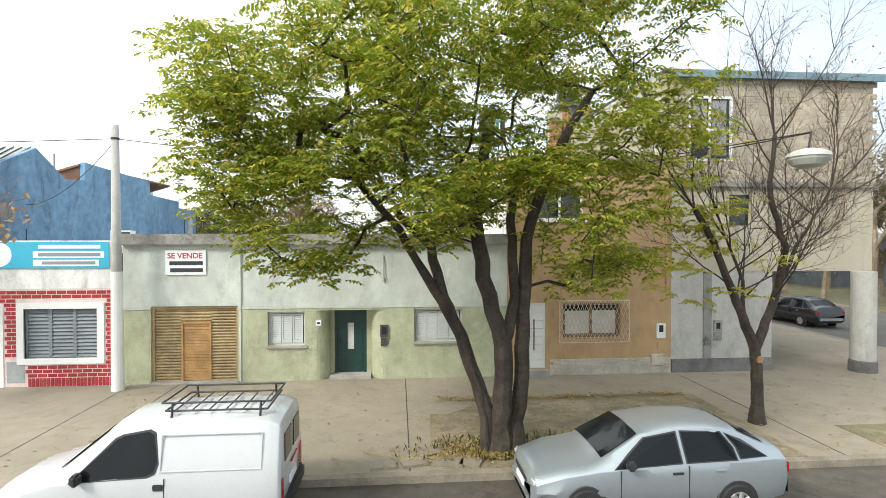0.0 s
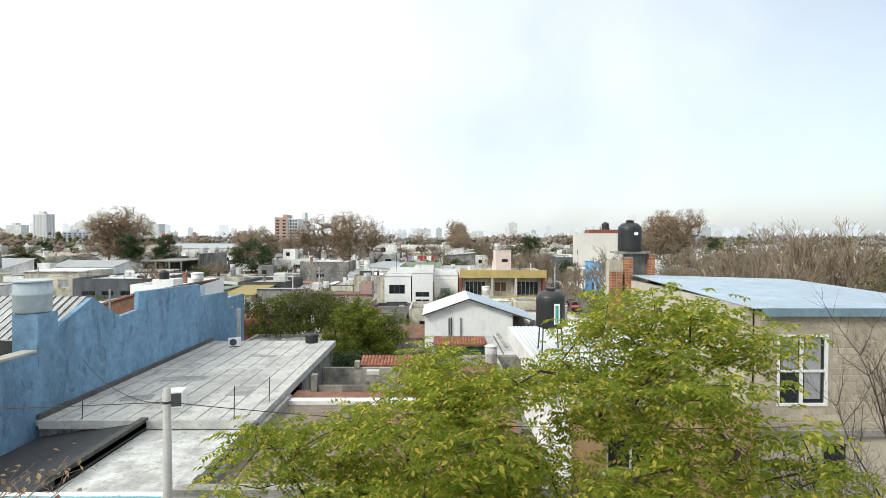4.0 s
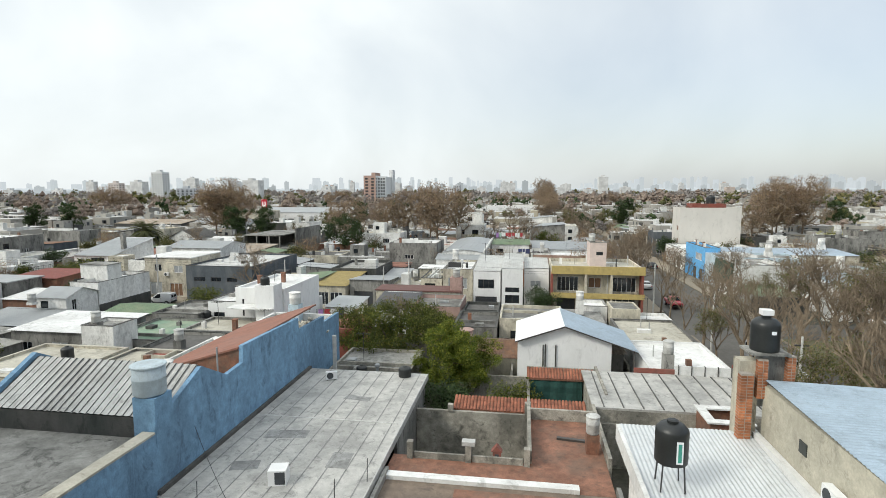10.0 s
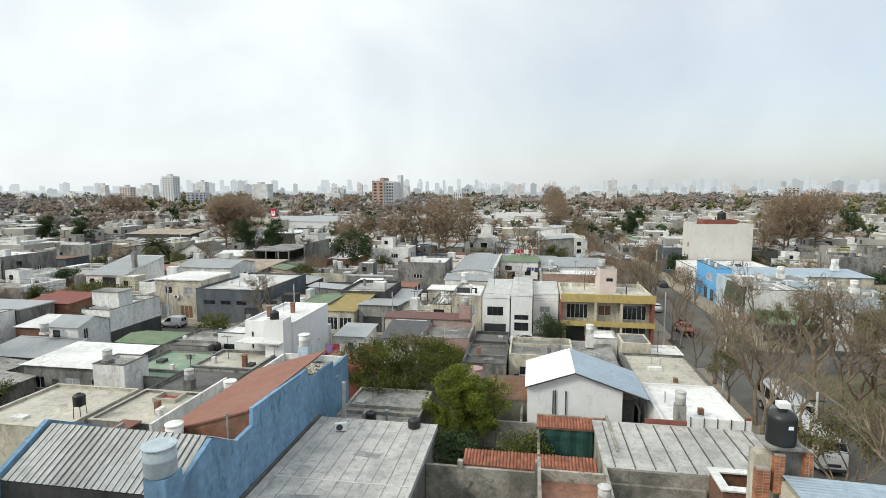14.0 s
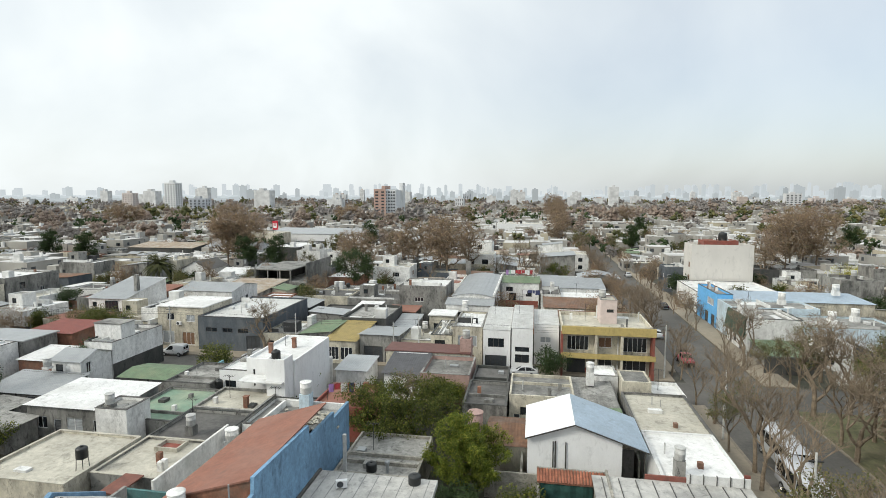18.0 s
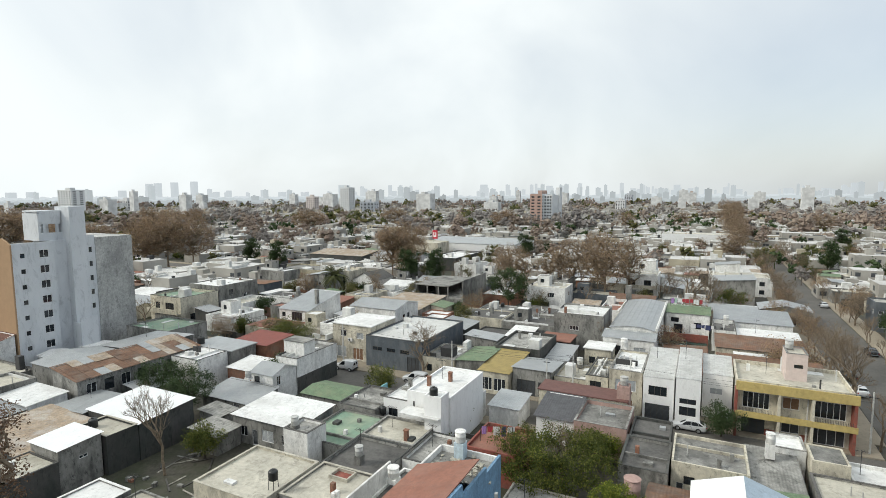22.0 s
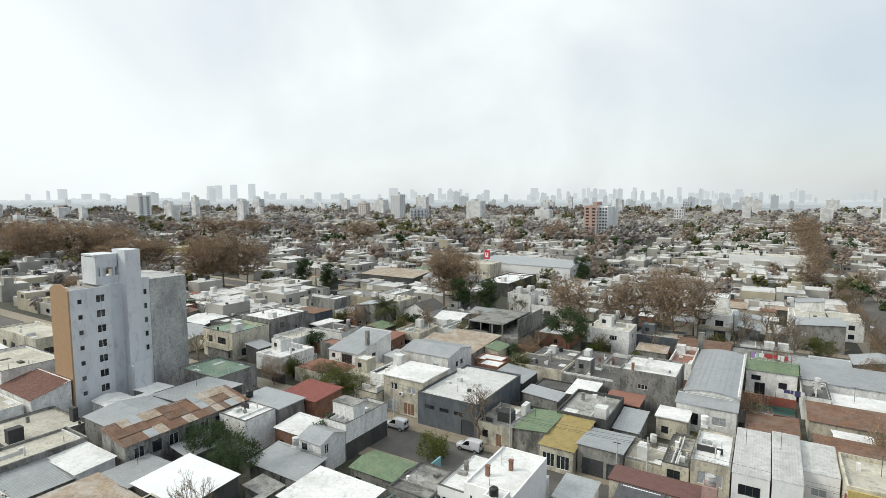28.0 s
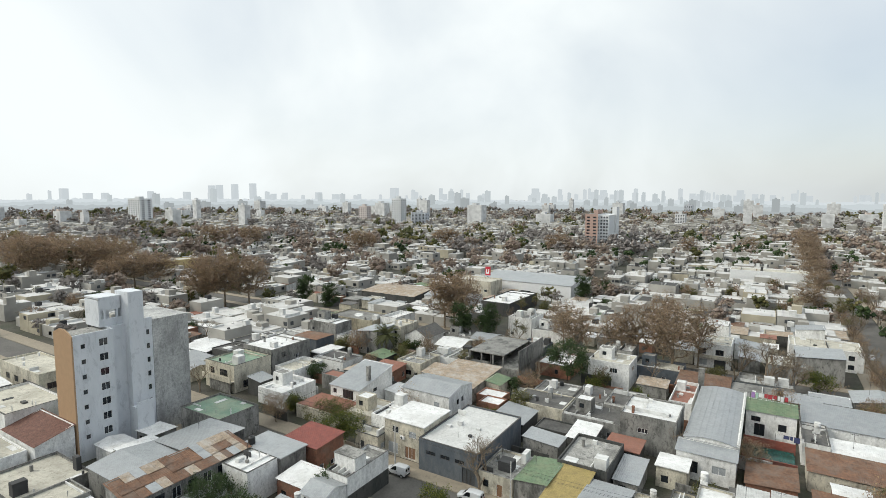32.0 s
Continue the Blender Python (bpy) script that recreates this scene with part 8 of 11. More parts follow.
# the small stuff of the roofs beyond the back street: boxes, low walls, pipes, sheet scraps
clutter = thing("roof_clutter", "small boxes, low walls, pipes and scraps on the roofs", "roof clutter", 0, 0, 0, kind="stuff")
VC, FC = [], []
rc = random.Random(77)
tops = [(*q, 5) for q in ROOFTOPS] + [(a, b, c, d_, h + 0.03, 4 if d < 420 else 2) for a, b, c, d_, h, d in FARBOX if d < 620]
for a, b, c, d_, h, cnt in tops:
    if b - a < 2.5 or d_ - c < 2.5:
        continue
    for _ in range(cnt):
        x, y, t = rc.uniform(a, b - 0.4), rc.uniform(c, d_ - 0.4), rc.random()
        if t < 0.25:        # low wall along the roof
            if rc.random() < 0.5:
                add_box(VC, FC, a, min(b, a + rc.uniform(1.5, b - a)), y, y + 0.14, h - 0.02, h + rc.uniform(0.25, 0.9))
            else:
                add_box(VC, FC, x, x + 0.14, c, min(d_, c + rc.uniform(1.5, d_ - c)), h - 0.02, h + rc.uniform(0.25, 0.9))
        elif t < 0.5:       # box, cooler, drum
            w = rc.uniform(0.3, 0.9)
            add_box(VC, FC, x, min(b, x + w), y, min(d_, y + w * 0.8), h - 0.02, h + rc.uniform(0.3, 0.9))
        elif t < 0.68:      # flue
            add_box(VC, FC, x, x + 0.16, y, y + 0.16, h - 0.02, h + rc.uniform(0.7, 1.6))
        elif t < 0.86:      # sheet or patch lying flat
            add_box(VC, FC, x, min(b, x + rc.uniform(0.8, 3.0)), y, min(d_, y + rc.uniform(0.8, 3.0)), h - 0.02, h + rc.uniform(0.03, 0.08))
        else:               # lean-to
            add_box(VC, FC, x, min(b, x + rc.uniform(1.2, 2.4)), y, min(d_, y + rc.uniform(1.2, 2.2)), h - 0.02, h + rc.uniform(1.3, 2.2))
pydata("roof_scrap", VC, FC, island("roof_scrap_finishes", [(0.62, 0.62, 0.6), (0.08, 0.08, 0.078), (0.3, 0.29, 0.27), (0.22, 0.1, 0.065), (0.13, 0.128, 0.12), (0.45, 0.43, 0.39), (0.05, 0.05, 0.05), (0.5, 0.52, 0.54)], scale=0.8), clutter)
# woods and skyline far behind everything; haze put into their glow, paler the farther off
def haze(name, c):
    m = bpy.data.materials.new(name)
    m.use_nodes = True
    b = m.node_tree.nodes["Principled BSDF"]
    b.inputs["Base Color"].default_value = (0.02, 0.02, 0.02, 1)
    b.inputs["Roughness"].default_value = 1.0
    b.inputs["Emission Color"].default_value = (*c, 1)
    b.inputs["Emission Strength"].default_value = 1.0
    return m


bd = thing("backdrop", "hazy skyline of distant towers and woods", "backdrop", 0, 0, 0, kind="structure")
rb2 = random.Random(31)
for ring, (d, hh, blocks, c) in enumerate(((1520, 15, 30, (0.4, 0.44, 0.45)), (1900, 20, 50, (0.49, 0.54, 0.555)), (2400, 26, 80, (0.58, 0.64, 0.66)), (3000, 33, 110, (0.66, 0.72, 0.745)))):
    V, F = [], []
    k = 1500
    for i in range(k + 1):
        az = radians(-55 + 140 * i / k)
        t = hh * (0.72 + 0.3 * noise.noise((i * 0.03, ring * 9.1, 0)) + 0.22 * noise.noise((i * 0.21, ring * 3.3, 5)) + 0.12 * noise.noise((i * 0.9, ring * 2.1, 9)))
        V += [(-d * math.sin(az), d * math.cos(az), 0), (-d * math.sin(az), d * math.cos(az), max(5, t)), (-(d + 30) * math.sin(az), (d + 30) * math.cos(az), 0)]
        if i:
            n0 = len(V) - 6
            F += [(n0, n0 + 3, n0 + 4, n0 + 1), (n0 + 1, n0 + 4, n0 + 5, n0 + 2)]
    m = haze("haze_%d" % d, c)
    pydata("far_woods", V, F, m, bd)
    V, F = [], []
    for i in range(blocks):
        az = radians(rb2.choice((rb2.uniform(-50, 80), rb2.gauss(12, 14), rb2.gauss(-28, 8))))
        x, y, w = -(d + 50) * math.sin(az), (d + 50) * math.cos(az), rb2.uniform(8, 20)
        hgt = hh + (8 + 34 * rb2.random() ** 2.2) * (0.7 + 0.2 * ring)
        add_box(V, F, x, x + w, y, y + w, 0, hgt)
        add_box(V, F, x + w * 0.3, x + w * 0.6, y + 1, y + w * 0.5, hgt - 0.5, hgt + 3)
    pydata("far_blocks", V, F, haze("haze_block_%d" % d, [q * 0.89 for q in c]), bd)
V, F = [], []
for i in range(60):
    az = radians(rb2.uniform(-50, 80))
    d = rb2.uniform(3600, 4200)
    x, y, w = -d * math.sin(az), d * math.cos(az), rb2.uniform(18, 45)
    add_box(V, F, x, x + w, y, y + w, 0, 50 + 50 * rb2.random() ** 2.4)
for az_, h_ in ((51.5, 125), (53.2, 118), (54.6, 112), (55.3, 108)):
    a = radians(az_)
    add_box(V, F, -4100 * math.sin(a), -4100 * math.sin(a) + 35, 4100 * math.cos(a), 4100 * math.cos(a) + 35, 0, h_)
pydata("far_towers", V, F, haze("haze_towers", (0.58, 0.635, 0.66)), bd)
# ---- trees ----
def leaf_mat(name, stops, trans=0.35):
    m = island(name, stops, rough=0.6, scale=0.6)
    n, l = m.node_tree.nodes, m.node_tree.links
    n["Color Ramp"].color_ramp.interpolation = "LINEAR"
    b, out = n["Principled BSDF"], n["Material Output"]
    b.inputs["Specular IOR Level"].default_value = 0.22
    tr = n.new("ShaderNodeBsdfTranslucent")
    mx = n.new("ShaderNodeMixShader")
    mx.inputs[0].default_value = trans
    l.new(b.inputs["Base Color"].links[0].from_socket, tr.inputs["Color"])
    l.new(b.outputs[0], mx.inputs[1])
    l.new(tr.outputs[0], mx.inputs[2])
    l.new(mx.outputs[0], out.inputs["Surface"])
    return m


LEAF_NEAR = leaf_mat("yellowing_green_leaf", [(0.2, 0.26, 0.03), (0.34, 0.38, 0.04), (0.46, 0.44, 0.05), (0.58, 0.5, 0.09), (0.27, 0.32, 0.035)], 0.62)
LEAF_YEL = leaf_mat("yellow_leaf", [(0.55, 0.46, 0.06), (0.42, 0.42, 0.06), (0.32, 0.36, 0.05)], 0.5)
LEAF_BUSH = leaf_mat("bush_leaf", [(0.06, 0.08, 0.016), (0.11, 0.13, 0.025), (0.19, 0.195, 0.04), (0.08, 0.1, 0.02)])
LEAF_LIME = leaf_mat("lime_bush_leaf", [(0.12, 0.16, 0.02), (0.22, 0.25, 0.03), (0.3, 0.31, 0.045), (0.1, 0.13, 0.02)], 0.4)
LEAF_DARK = leaf_mat("evergreen_leaf", [(0.025, 0.05, 0.018), (0.045, 0.075, 0.025), (0.07, 0.1, 0.035)], 0.2)
LEAF_BROWN = leaf_mat("dry_brown_leaf", [(0.3, 0.2, 0.13), (0.36, 0.25, 0.15), (0.42, 0.31, 0.17), (0.27, 0.2, 0.15)], 0.45)
LEAF_OLIVE = leaf_mat("olive_leaf", [(0.12, 0.12, 0.05), (0.2, 0.18, 0.07), (0.1, 0.11, 0.04)])
BARK = mat("dark_bark", (0.055, 0.042, 0.032), vary=0.35, grain=14, bump=0.8, scale=3, streak=True)
BARK_G = mat("grey_bark", (0.2, 0.155, 0.108), vary=0.3, grain=12, bump=0.6, scale=3, streak=True)
TWIG = mat("grey_twig", (0.2, 0.175, 0.155), vary=0.2)


class Mesh:
    """Plain lists of points and faces, for trees."""
    def __init__(self):
        self.v, self.f = [], []

    def seg(self, p, q, r0, r1, n=5):
        p, q = Vector(p), Vector(q)
        d = (q - p)
        if d.length < 1e-5:
            return
        a = d.orthogonal().normalized()
        b = d.cross(a).normalized()
        k = len(self.v)
        for c, r in ((p, r0), (q, r1)):
            for i in range(n):
                t = 2 * math.pi * i / n
                self.v.append(tuple(c + a * (r * math.cos(t)) + b * (r * math.sin(t))))
        for i in range(n):
            j = (i + 1) % n
            self.f.append((k + i, k + j, k + n + j, k + n + i))

    def pipe(self, pts, rad, n=10):
        """One unbroken tapering limb through points."""
        k0 = len(self.v)
        a = Vector((1, 0, 0))
        for i, p in enumerate(pts):
            d = (pts[min(i + 1, len(pts) - 1)] - pts[max(i - 1, 0)]).normalized()
            a = (a - d * a.dot(d)).normalized()
            b = d.cross(a)
            for j in range(n):
                t = 2 * math.pi * j / n
                r = rad[i] * (1 + 0.14 * noise.noise((p.x * 3 + math.cos(t) * 1.5, p.y * 3 + math.sin(t) * 1.5, p.z * 1.2)))
                self.v.append(tuple(p + a * (r * math.cos(t)) + b * (r * math.sin(t))))
        for i in range(len(pts) - 1):
            for j in range(n):
                m = (j + 1) % n
                self.f.append((k0 + i * n + j, k0 + i * n + m, k0 + (i + 1) * n + m, k0 + (i + 1) * n + j))

    def leaf(self, c, d, up, ln, wd):
        s = d.cross(up)
        s = s.normalized() if s.length > 1e-4 else Vector((1, 0, 0))
        k = len(self.v)
        m = c + d * (ln * 0.5) + up * (0.12 * ln)
        e = c + d * ln
        self.v += [tuple(c), tuple(m - s * wd), tuple(e), tuple(m + s * wd)]
        self.f.append((k, k + 1, k + 2, k + 3))

    def put(self, name, m, parent, label=""):
        o = pydata(name, self.v, self.f, m, parent)
        if label:
            o["label"] = label
        return o


def rnd_dir(r):
    while True:
        p = Vector((r.uniform(-1, 1), r.uniform(-1, 1), r.uniform(-1, 1)))
        if 0.05 < p.length < 1:
            return p.normalized()


def web(r, nodes, centres, mesh, r_tip=0.012, gain=1.0, sides=6, bend=0.12):
    """Joins crown centres to the nearest limb, so that limbs fork like a tree's. nodes: (point, parent index)."""
    pts = [Vector(p) for p, _ in nodes]
    par = [q for _, q in nodes]
    fixed = len(pts)
    cs = sorted((Vector(c) for c in centres), key=lambda c: min((c - p).length for p in pts[:fixed]))
    for c in cs:
        best = min(range(len(pts)), key=lambda i: (pts[i] - c).length + 0.35 * max(0, pts[i].z - c.z))
        p = pts[best]
        d = (c - p).length
        if d > 0.9:
            mid = p.lerp(c, 0.5) + rnd_dir(r) * d * bend + Vector((0, 0, d * 0.05))
            pts.append(mid)
            par.append(best)
            best = len(pts) - 1
        pts.append(c)
        par.append(best)
    load = [1.0] * len(pts)
    for i in range(len(pts) - 1, -1, -1):
        if par[i] >= 0:
            load[par[i]] += load[i] if i >= fixed else 0
    for i in range(fixed, len(pts)):
        r0, r1 = r_tip * gain * math.sqrt(load[i] + 1), r_tip * gain * math.sqrt(load[i])
        mesh.seg(pts[par[i]], pts[i], r0, r1, sides if load[i] > 4 else 4)
    return pts[fixed:]


def tufts(r, mesh, centres, per, spread, ln, wd, droop=0.5):
    for c in centres:
        for _ in range(per):
            o = rnd_dir(r) * spread * r.random() ** 0.5
            o.z *= 0.75
            d = (rnd_dir(r) + o.normalized() * 0.6 - Vector((0, 0, droop))).normalized()
            mesh.leaf(Vector(c) + o, d, (rnd_dir(r) * 0.5 + Vector((0, 0, 1))).normalized(), ln * r.uniform(0.7, 1.3), wd * r.uniform(0.7, 1.2))


def sprays(r, mesh, centres, per, spread, reach, ln, wd):
    """Drooping compound leaves: a bent rachis with leaflets in pairs, spread about flat layers."""
    for c in centres:
        for _ in range(per):
            o = rnd_dir(r) * spread * r.random() ** 0.5
            o.z *= 0.42
            a = r.uniform(0, 2 * math.pi)
            d = Vector((math.cos(a), math.sin(a), r.uniform(-0.15, 0.3))).normalized()
            p = Vector(c) + o
            k = r.choice((4, 5, 6))
            for i in range(k):
                side = d.cross(Vector((0, 0, 1))).normalized()
                for t in (-1, 1):
                    q = (side * t + d * 0.55 + Vector((0, 0, r.uniform(-0.75, -0.05)))).normalized()
                    mesh.leaf(p, q, (Vector((0, 0, 1)) + rnd_dir(r) * 0.55).normalized(), ln * r.uniform(0.75, 1.2), wd * r.uniform(0.8, 1.2))
                p = p + d * (reach / k)
                d = (d - Vector((0, 0, 0.16))).normalized()


# -- the green street tree in front of the houses --
def street_tree():
    r = random.Random(77)
    th = thing("street_tree", "multi-stemmed street tree with yellowing green leaves", "tree", 2.05, 10.9, 0.12)
    wood = Mesh()
    stems = [[(0, 0, 0), (-0.3, 0.0, 1.1), (-0.75, 0.02, 2.4), (-1.1, 0, 3.2), (-1.4, 0, 4.25), (-2.1, 0.1, 5.0)],
             [(-0.75, 0.02, 2.4), (-1.35, -0.1, 3.4), (-2.05, -0.2, 4.6), (-2.9, -0.4, 5.6)],
             [(0.05, 0, 0), (0.1, -0.05, 1.2), (0.12, 0, 2.2), (-0.3, 0, 3.6), (-0.45, 0.0, 5.0), (-0.2, 0.2, 6.6)],
             [(0.12, 0, 2.2), (0.42, 0.1, 3.2), (0.3, 0.2, 4.8), (0.7, 0.3, 6.4)],
             [(0.3, 0.05, 0), (0.52, 0.1, 1.2), (0.55, 0.1, 2.4), (0.62, 0.1, 4.4), (1.3, 0.3, 6.2), (2.1, 0.3, 7.6)],
             [(-0.2, -0.1, 0), (-0.42, -0.1, 1.3), (-0.72, -0.1, 2.3)]]
    rad = [0.17, 0.12, 0.24, 0.14, 0.19, 0.1]
    nodes = []
    for s, r0 in zip(stems, rad):
        fine = []
        for a, b in zip(s, s[1:]):
            for k in range(4):
                fine.append(Vector(a).lerp(Vector(b), k / 4) + Vector((r.uniform(-0.03, 0.03), r.uniform(-0.03, 0.03), 0)))
        fine.append(Vector(s[-1]))
        rr_ = [r0 * (1.0 + 0.55 * max(0, 1 - q.z / 0.6)) * (1 - 0.55 * i / (len(fine) - 1)) for i, q in enumerate(fine)]
        wood.pipe(fine, rr_, 11)
        nodes += [(q, -1) for q in fine if q.z > 2.6]
    cs = []
    while len(cs) < 640:
        x, y, z = r.uniform(-6.3, 4.9), r.uniform(-3.6, 3.4), r.uniform(3.0, 11.6)
        lim = 8.15 + 0.33 * (x + 6.7) + 0.5 * math.sin(x * 1.7)             # the top rises to the right
        low = 3.3 + (1.2 if abs(x + 1) < 1.6 else 0.3) + 0.22 * max(0, -x - 2.5) + 0.35 * math.sin(x * 2.3 + 1) + 0.1 * abs(y)
        e = ((x + 0.75) / 5.55) ** 2 + (y / 3.7) ** 2 + ((z - 6.9) / 5.3) ** 2
        if e < 1 and low < z < lim - 0.1 * y * y and (e > 0.25 or r.random() < 0.5):
            if x > 1.2 and z < 8.2 and r.random() < min(0.8, 0.3 + 0.15 * (x - 1.2)):
                continue
            if x > -0.6 and z > 5.8 and r.random() < 0.33:
                continue
            if x > 3.3 and z > 4.6:
                continue
            if z < 5.2 and r.random() < 0.3:
                continue
            if noise.noise((x * 0.7 + 3, y * 0.7, z * 1.5)) > -0.06:
                cs.append((x, y, z))
    web(r, nodes, cs, wood, 0.0065, 1.0, 6)
    wood.put("trunk", BARK, th, "dark furrowed stems and limbs")
    lv = Mesh()
    sprays(r, lv, cs, 19, 0.74, 0.38, 0.115, 0.028)
    lv.put("crown", LEAF_NEAR, th, "yellowing green foliage")
    yl = Mesh()
    sprays(r, yl, [c for c in cs if c[0] > 2.2 and c[2] < 7.5], 6, 0.55, 0.36, 0.11, 0.028)
    yl.put("yellow_foliage", LEAF_YEL, th, "yellowed lower foliage")
    return th


street_tree()


def bare(name, label, x, y, z, h, seed, spread=0.55, depth=6, trunk=0.16, fork=1.8, leafm=None, leaves=0, bark=None, lean=0.0, twig=0.007):
    """A leafless tree: forked limbs down to fine twigs."""
    r = random.Random(seed)
    th = thing(name, label, "tree", x, y, z)
    wood, fine_ = Mesh(), Mesh()
    tips = []

    def grow(p, d, ln, rr, k):
        q = p + d * ln * 0.5 + rnd_dir(r) * ln * 0.05
        e = q + (d + rnd_dir(r) * 0.15).normalized() * ln * 0.5
        n = 8 if k == depth else (6 if k > depth - 3 else 3)
        rr = max(rr, twig)
        ms_ = wood if k > depth - 3 else fine_
        ms_.seg(p, q, rr, rr * 0.86, n)
        ms_.seg(q, e, rr * 0.86, rr * 0.72, n)
        if k == 0:
            tips.append(e)
            return
        if k <= 2:
            tips.append(q)
        for i in range(3 if (k < depth and r.random() < 0.62) or k == depth else 2):
            side = rnd_dir(r)
            side.z *= 0.35
            nd = (d * (1.0 - spread * 0.45) + side * spread + Vector((0, 0, 0.18))).normalized()
            grow(e if r.random() < 0.75 else q, nd, ln * r.uniform(0.62, 0.86), rr * r.uniform(0.55, 0.7), k - 1)
    grow(Vector((0, 0, 0)), Vector((lean, 0, 1)).normalized(), fork, trunk, depth)
    zt = max(t.z for t in tips)
    s = h / zt
    for ms_, nm in ((wood, "trunk"), (fine_, "twig_crown")):
        ms_.v = [(a * s, b * s, c * s) for a, b, c in ms_.v]
        ms_.put(nm, bark or BARK_G, th)
    if leafm and leaves:
        lv = Mesh()
        tufts(r, lv, [tuple(t * s) for t in tips], leaves, 0.35 * s, 0.2, 0.06, 0.4)
        lv.put("crown", leafm, th)
    return th


def scarred_tree():
    r = random.Random(15)
    th = thing("street_tree", "forked street tree with bare twigs and yellow leaf sprays", "tree", 8.5, 11.95, 0.14)
    wood = Mesh()
    stems = [([(0, 0, 0), (0.02, 0, 0.9), (-0.05, 0, 1.75), (-0.35, 0, 2.5), (-0.75, -0.1, 3.3), (-1.15, -0.1, 4.3), (-1.7, -0.2, 5.1)], 0.15),
             ([(-0.05, 0, 1.75), (0.2, 0.0, 2.4), (0.55, 0.05, 3.2), (0.7, 0, 4.2), (0.35, 0.1, 5.4), (0.55, 0.2, 6.9)], 0.12),
             ([(-0.35, 0, 2.5), (-0.3, 0.1, 3.4), (-0.6, 0.3, 4.4)], 0.06),
             ([(0.55, 0.05, 3.2), (1.2, 0.2, 4.3), (2.0, 0.2, 5.6)], 0.06)]
    nodes = []
    for s, r0 in stems:
        fine = [Vector(a).lerp(Vector(b), k / 4) + Vector((r.uniform(-0.02, 0.02), r.uniform(-0.02, 0.02), 0)) for a, b in zip(s, s[1:]) for k in range(4)] + [Vector(s[-1])]
        wood.pipe(fine, [r0 * (1 + 0.4 * max(0, 1 - q.z / 0.4)) * (1 - 0.6 * i / (len(fine) - 1)) for i, q in enumerate(fine)], 10)
        nodes += [(q, -1) for q in fine if q.z > 2.9]
    cs = []

    def shoot(p, d, ln, rad, k):
        """A slender curving shoot with side twigs, bending upwards."""
        n = 6 if k else 4
        for i in range(n):
            d = (d + rnd_dir(r) * 0.13 + Vector((0, 0, 0.07))).normalized()
            q = p + d * (ln / n)
            wood.seg(p, q, rad * (1 - 0.8 * i / n), rad * (1 - 0.8 * (i + 1) / n), 5 if k > 1 else 3)
            p = q
            if k and i:
                for _ in range(2):
                    o = d.cross(rnd_dir(r)).normalized()
                    shoot(p, (d * 0.75 + o * 0.7).normalized(), ln * r.uniform(0.3, 0.55), max(0.0035, rad * 0.42), k - 1)
        cs.append(tuple(p))
    for q, _ in nodes:
        if r.random() < 0.72:
            a = r.uniform(0, 6.283)
            o = Vector((math.cos(a) + 0.25, 0.7 * math.sin(a), r.uniform(0.45, 1.3))).normalized()
            shoot(q, o, r.uniform(1.7, 3.0), 0.022, 2)
    for s, r0 in stems:
        e = Vector(s[-1])
        for _ in range(3):
            shoot(e, ((e - Vector(s[-2])).normalized() + rnd_dir(r) * 0.35).normalized(), r.uniform(2.0, 3.0), 0.026, 2)
    wood.put("trunk", BARK, th, "dark forked trunk with fine twigs")
    part("cut_scar", lathe(bmesh.new(), [(0.09, 0.0), (0.075, 0.02), (0.02, 0.03)], n=12), OAK, th, "pale scar of a sawn limb").matrix_local = pose(-0.02, -0.15, 1.55, 95, 0, 0)
    lv = Mesh()
    sprays(r, lv, [(-1.2 + r.gauss(0, 0.75), r.gauss(0, 0.5), 4.4 + r.gauss(0, 0.7)) for _ in range(34)] + [(-1.7 + r.gauss(0, 0.4), r.gauss(0, 0.5), r.uniform(4.5, 7.2)) for _ in range(18)], 7, 0.5, 0.36, 0.12, 0.03)
    lv.put("crown", LEAF_YEL, th, "yellow-green leaf sprays")
    dr = Mesh()
    tufts(r, dr, [c for c in cs if c[0] > 0.8 and r.random() < 0.5], 2, 0.15, 0.055, 0.02, 0.8)
    tagged(dr.put("seed_head", LEAF_BROWN, th, "dry brown seed clusters"), kind="stuff")


scarred_tree()
b1 = bare("street_tree", "leafless street tree beside the side street", 19.2, 55.3, 0.1, 11.5, 8, depth=7, trunk=0.13, fork=2.0)
b2 = bare("street_tree", "spreading leafless tree beside the street", 29.7, 59.0, 0.1, 11.0, 9, spread=0.75, depth=7, trunk=0.13, fork=1.7)
b3 = bare("street_tree", "small leafless tree beside the street", 19.2, 80.6, 0.1, 6.8, 10, depth=6, trunk=0.12, fork=1.7, twig=0.013)
b4 = bare("street_tree", "leafless tree with a few dry leaves", 18.2, 39, 0.0, 9.5, 12, spread=0.65, depth=7, trunk=0.11, fork=1.6, leafm=LEAF_OLIVE, leaves=2)
rs = random.Random(3)
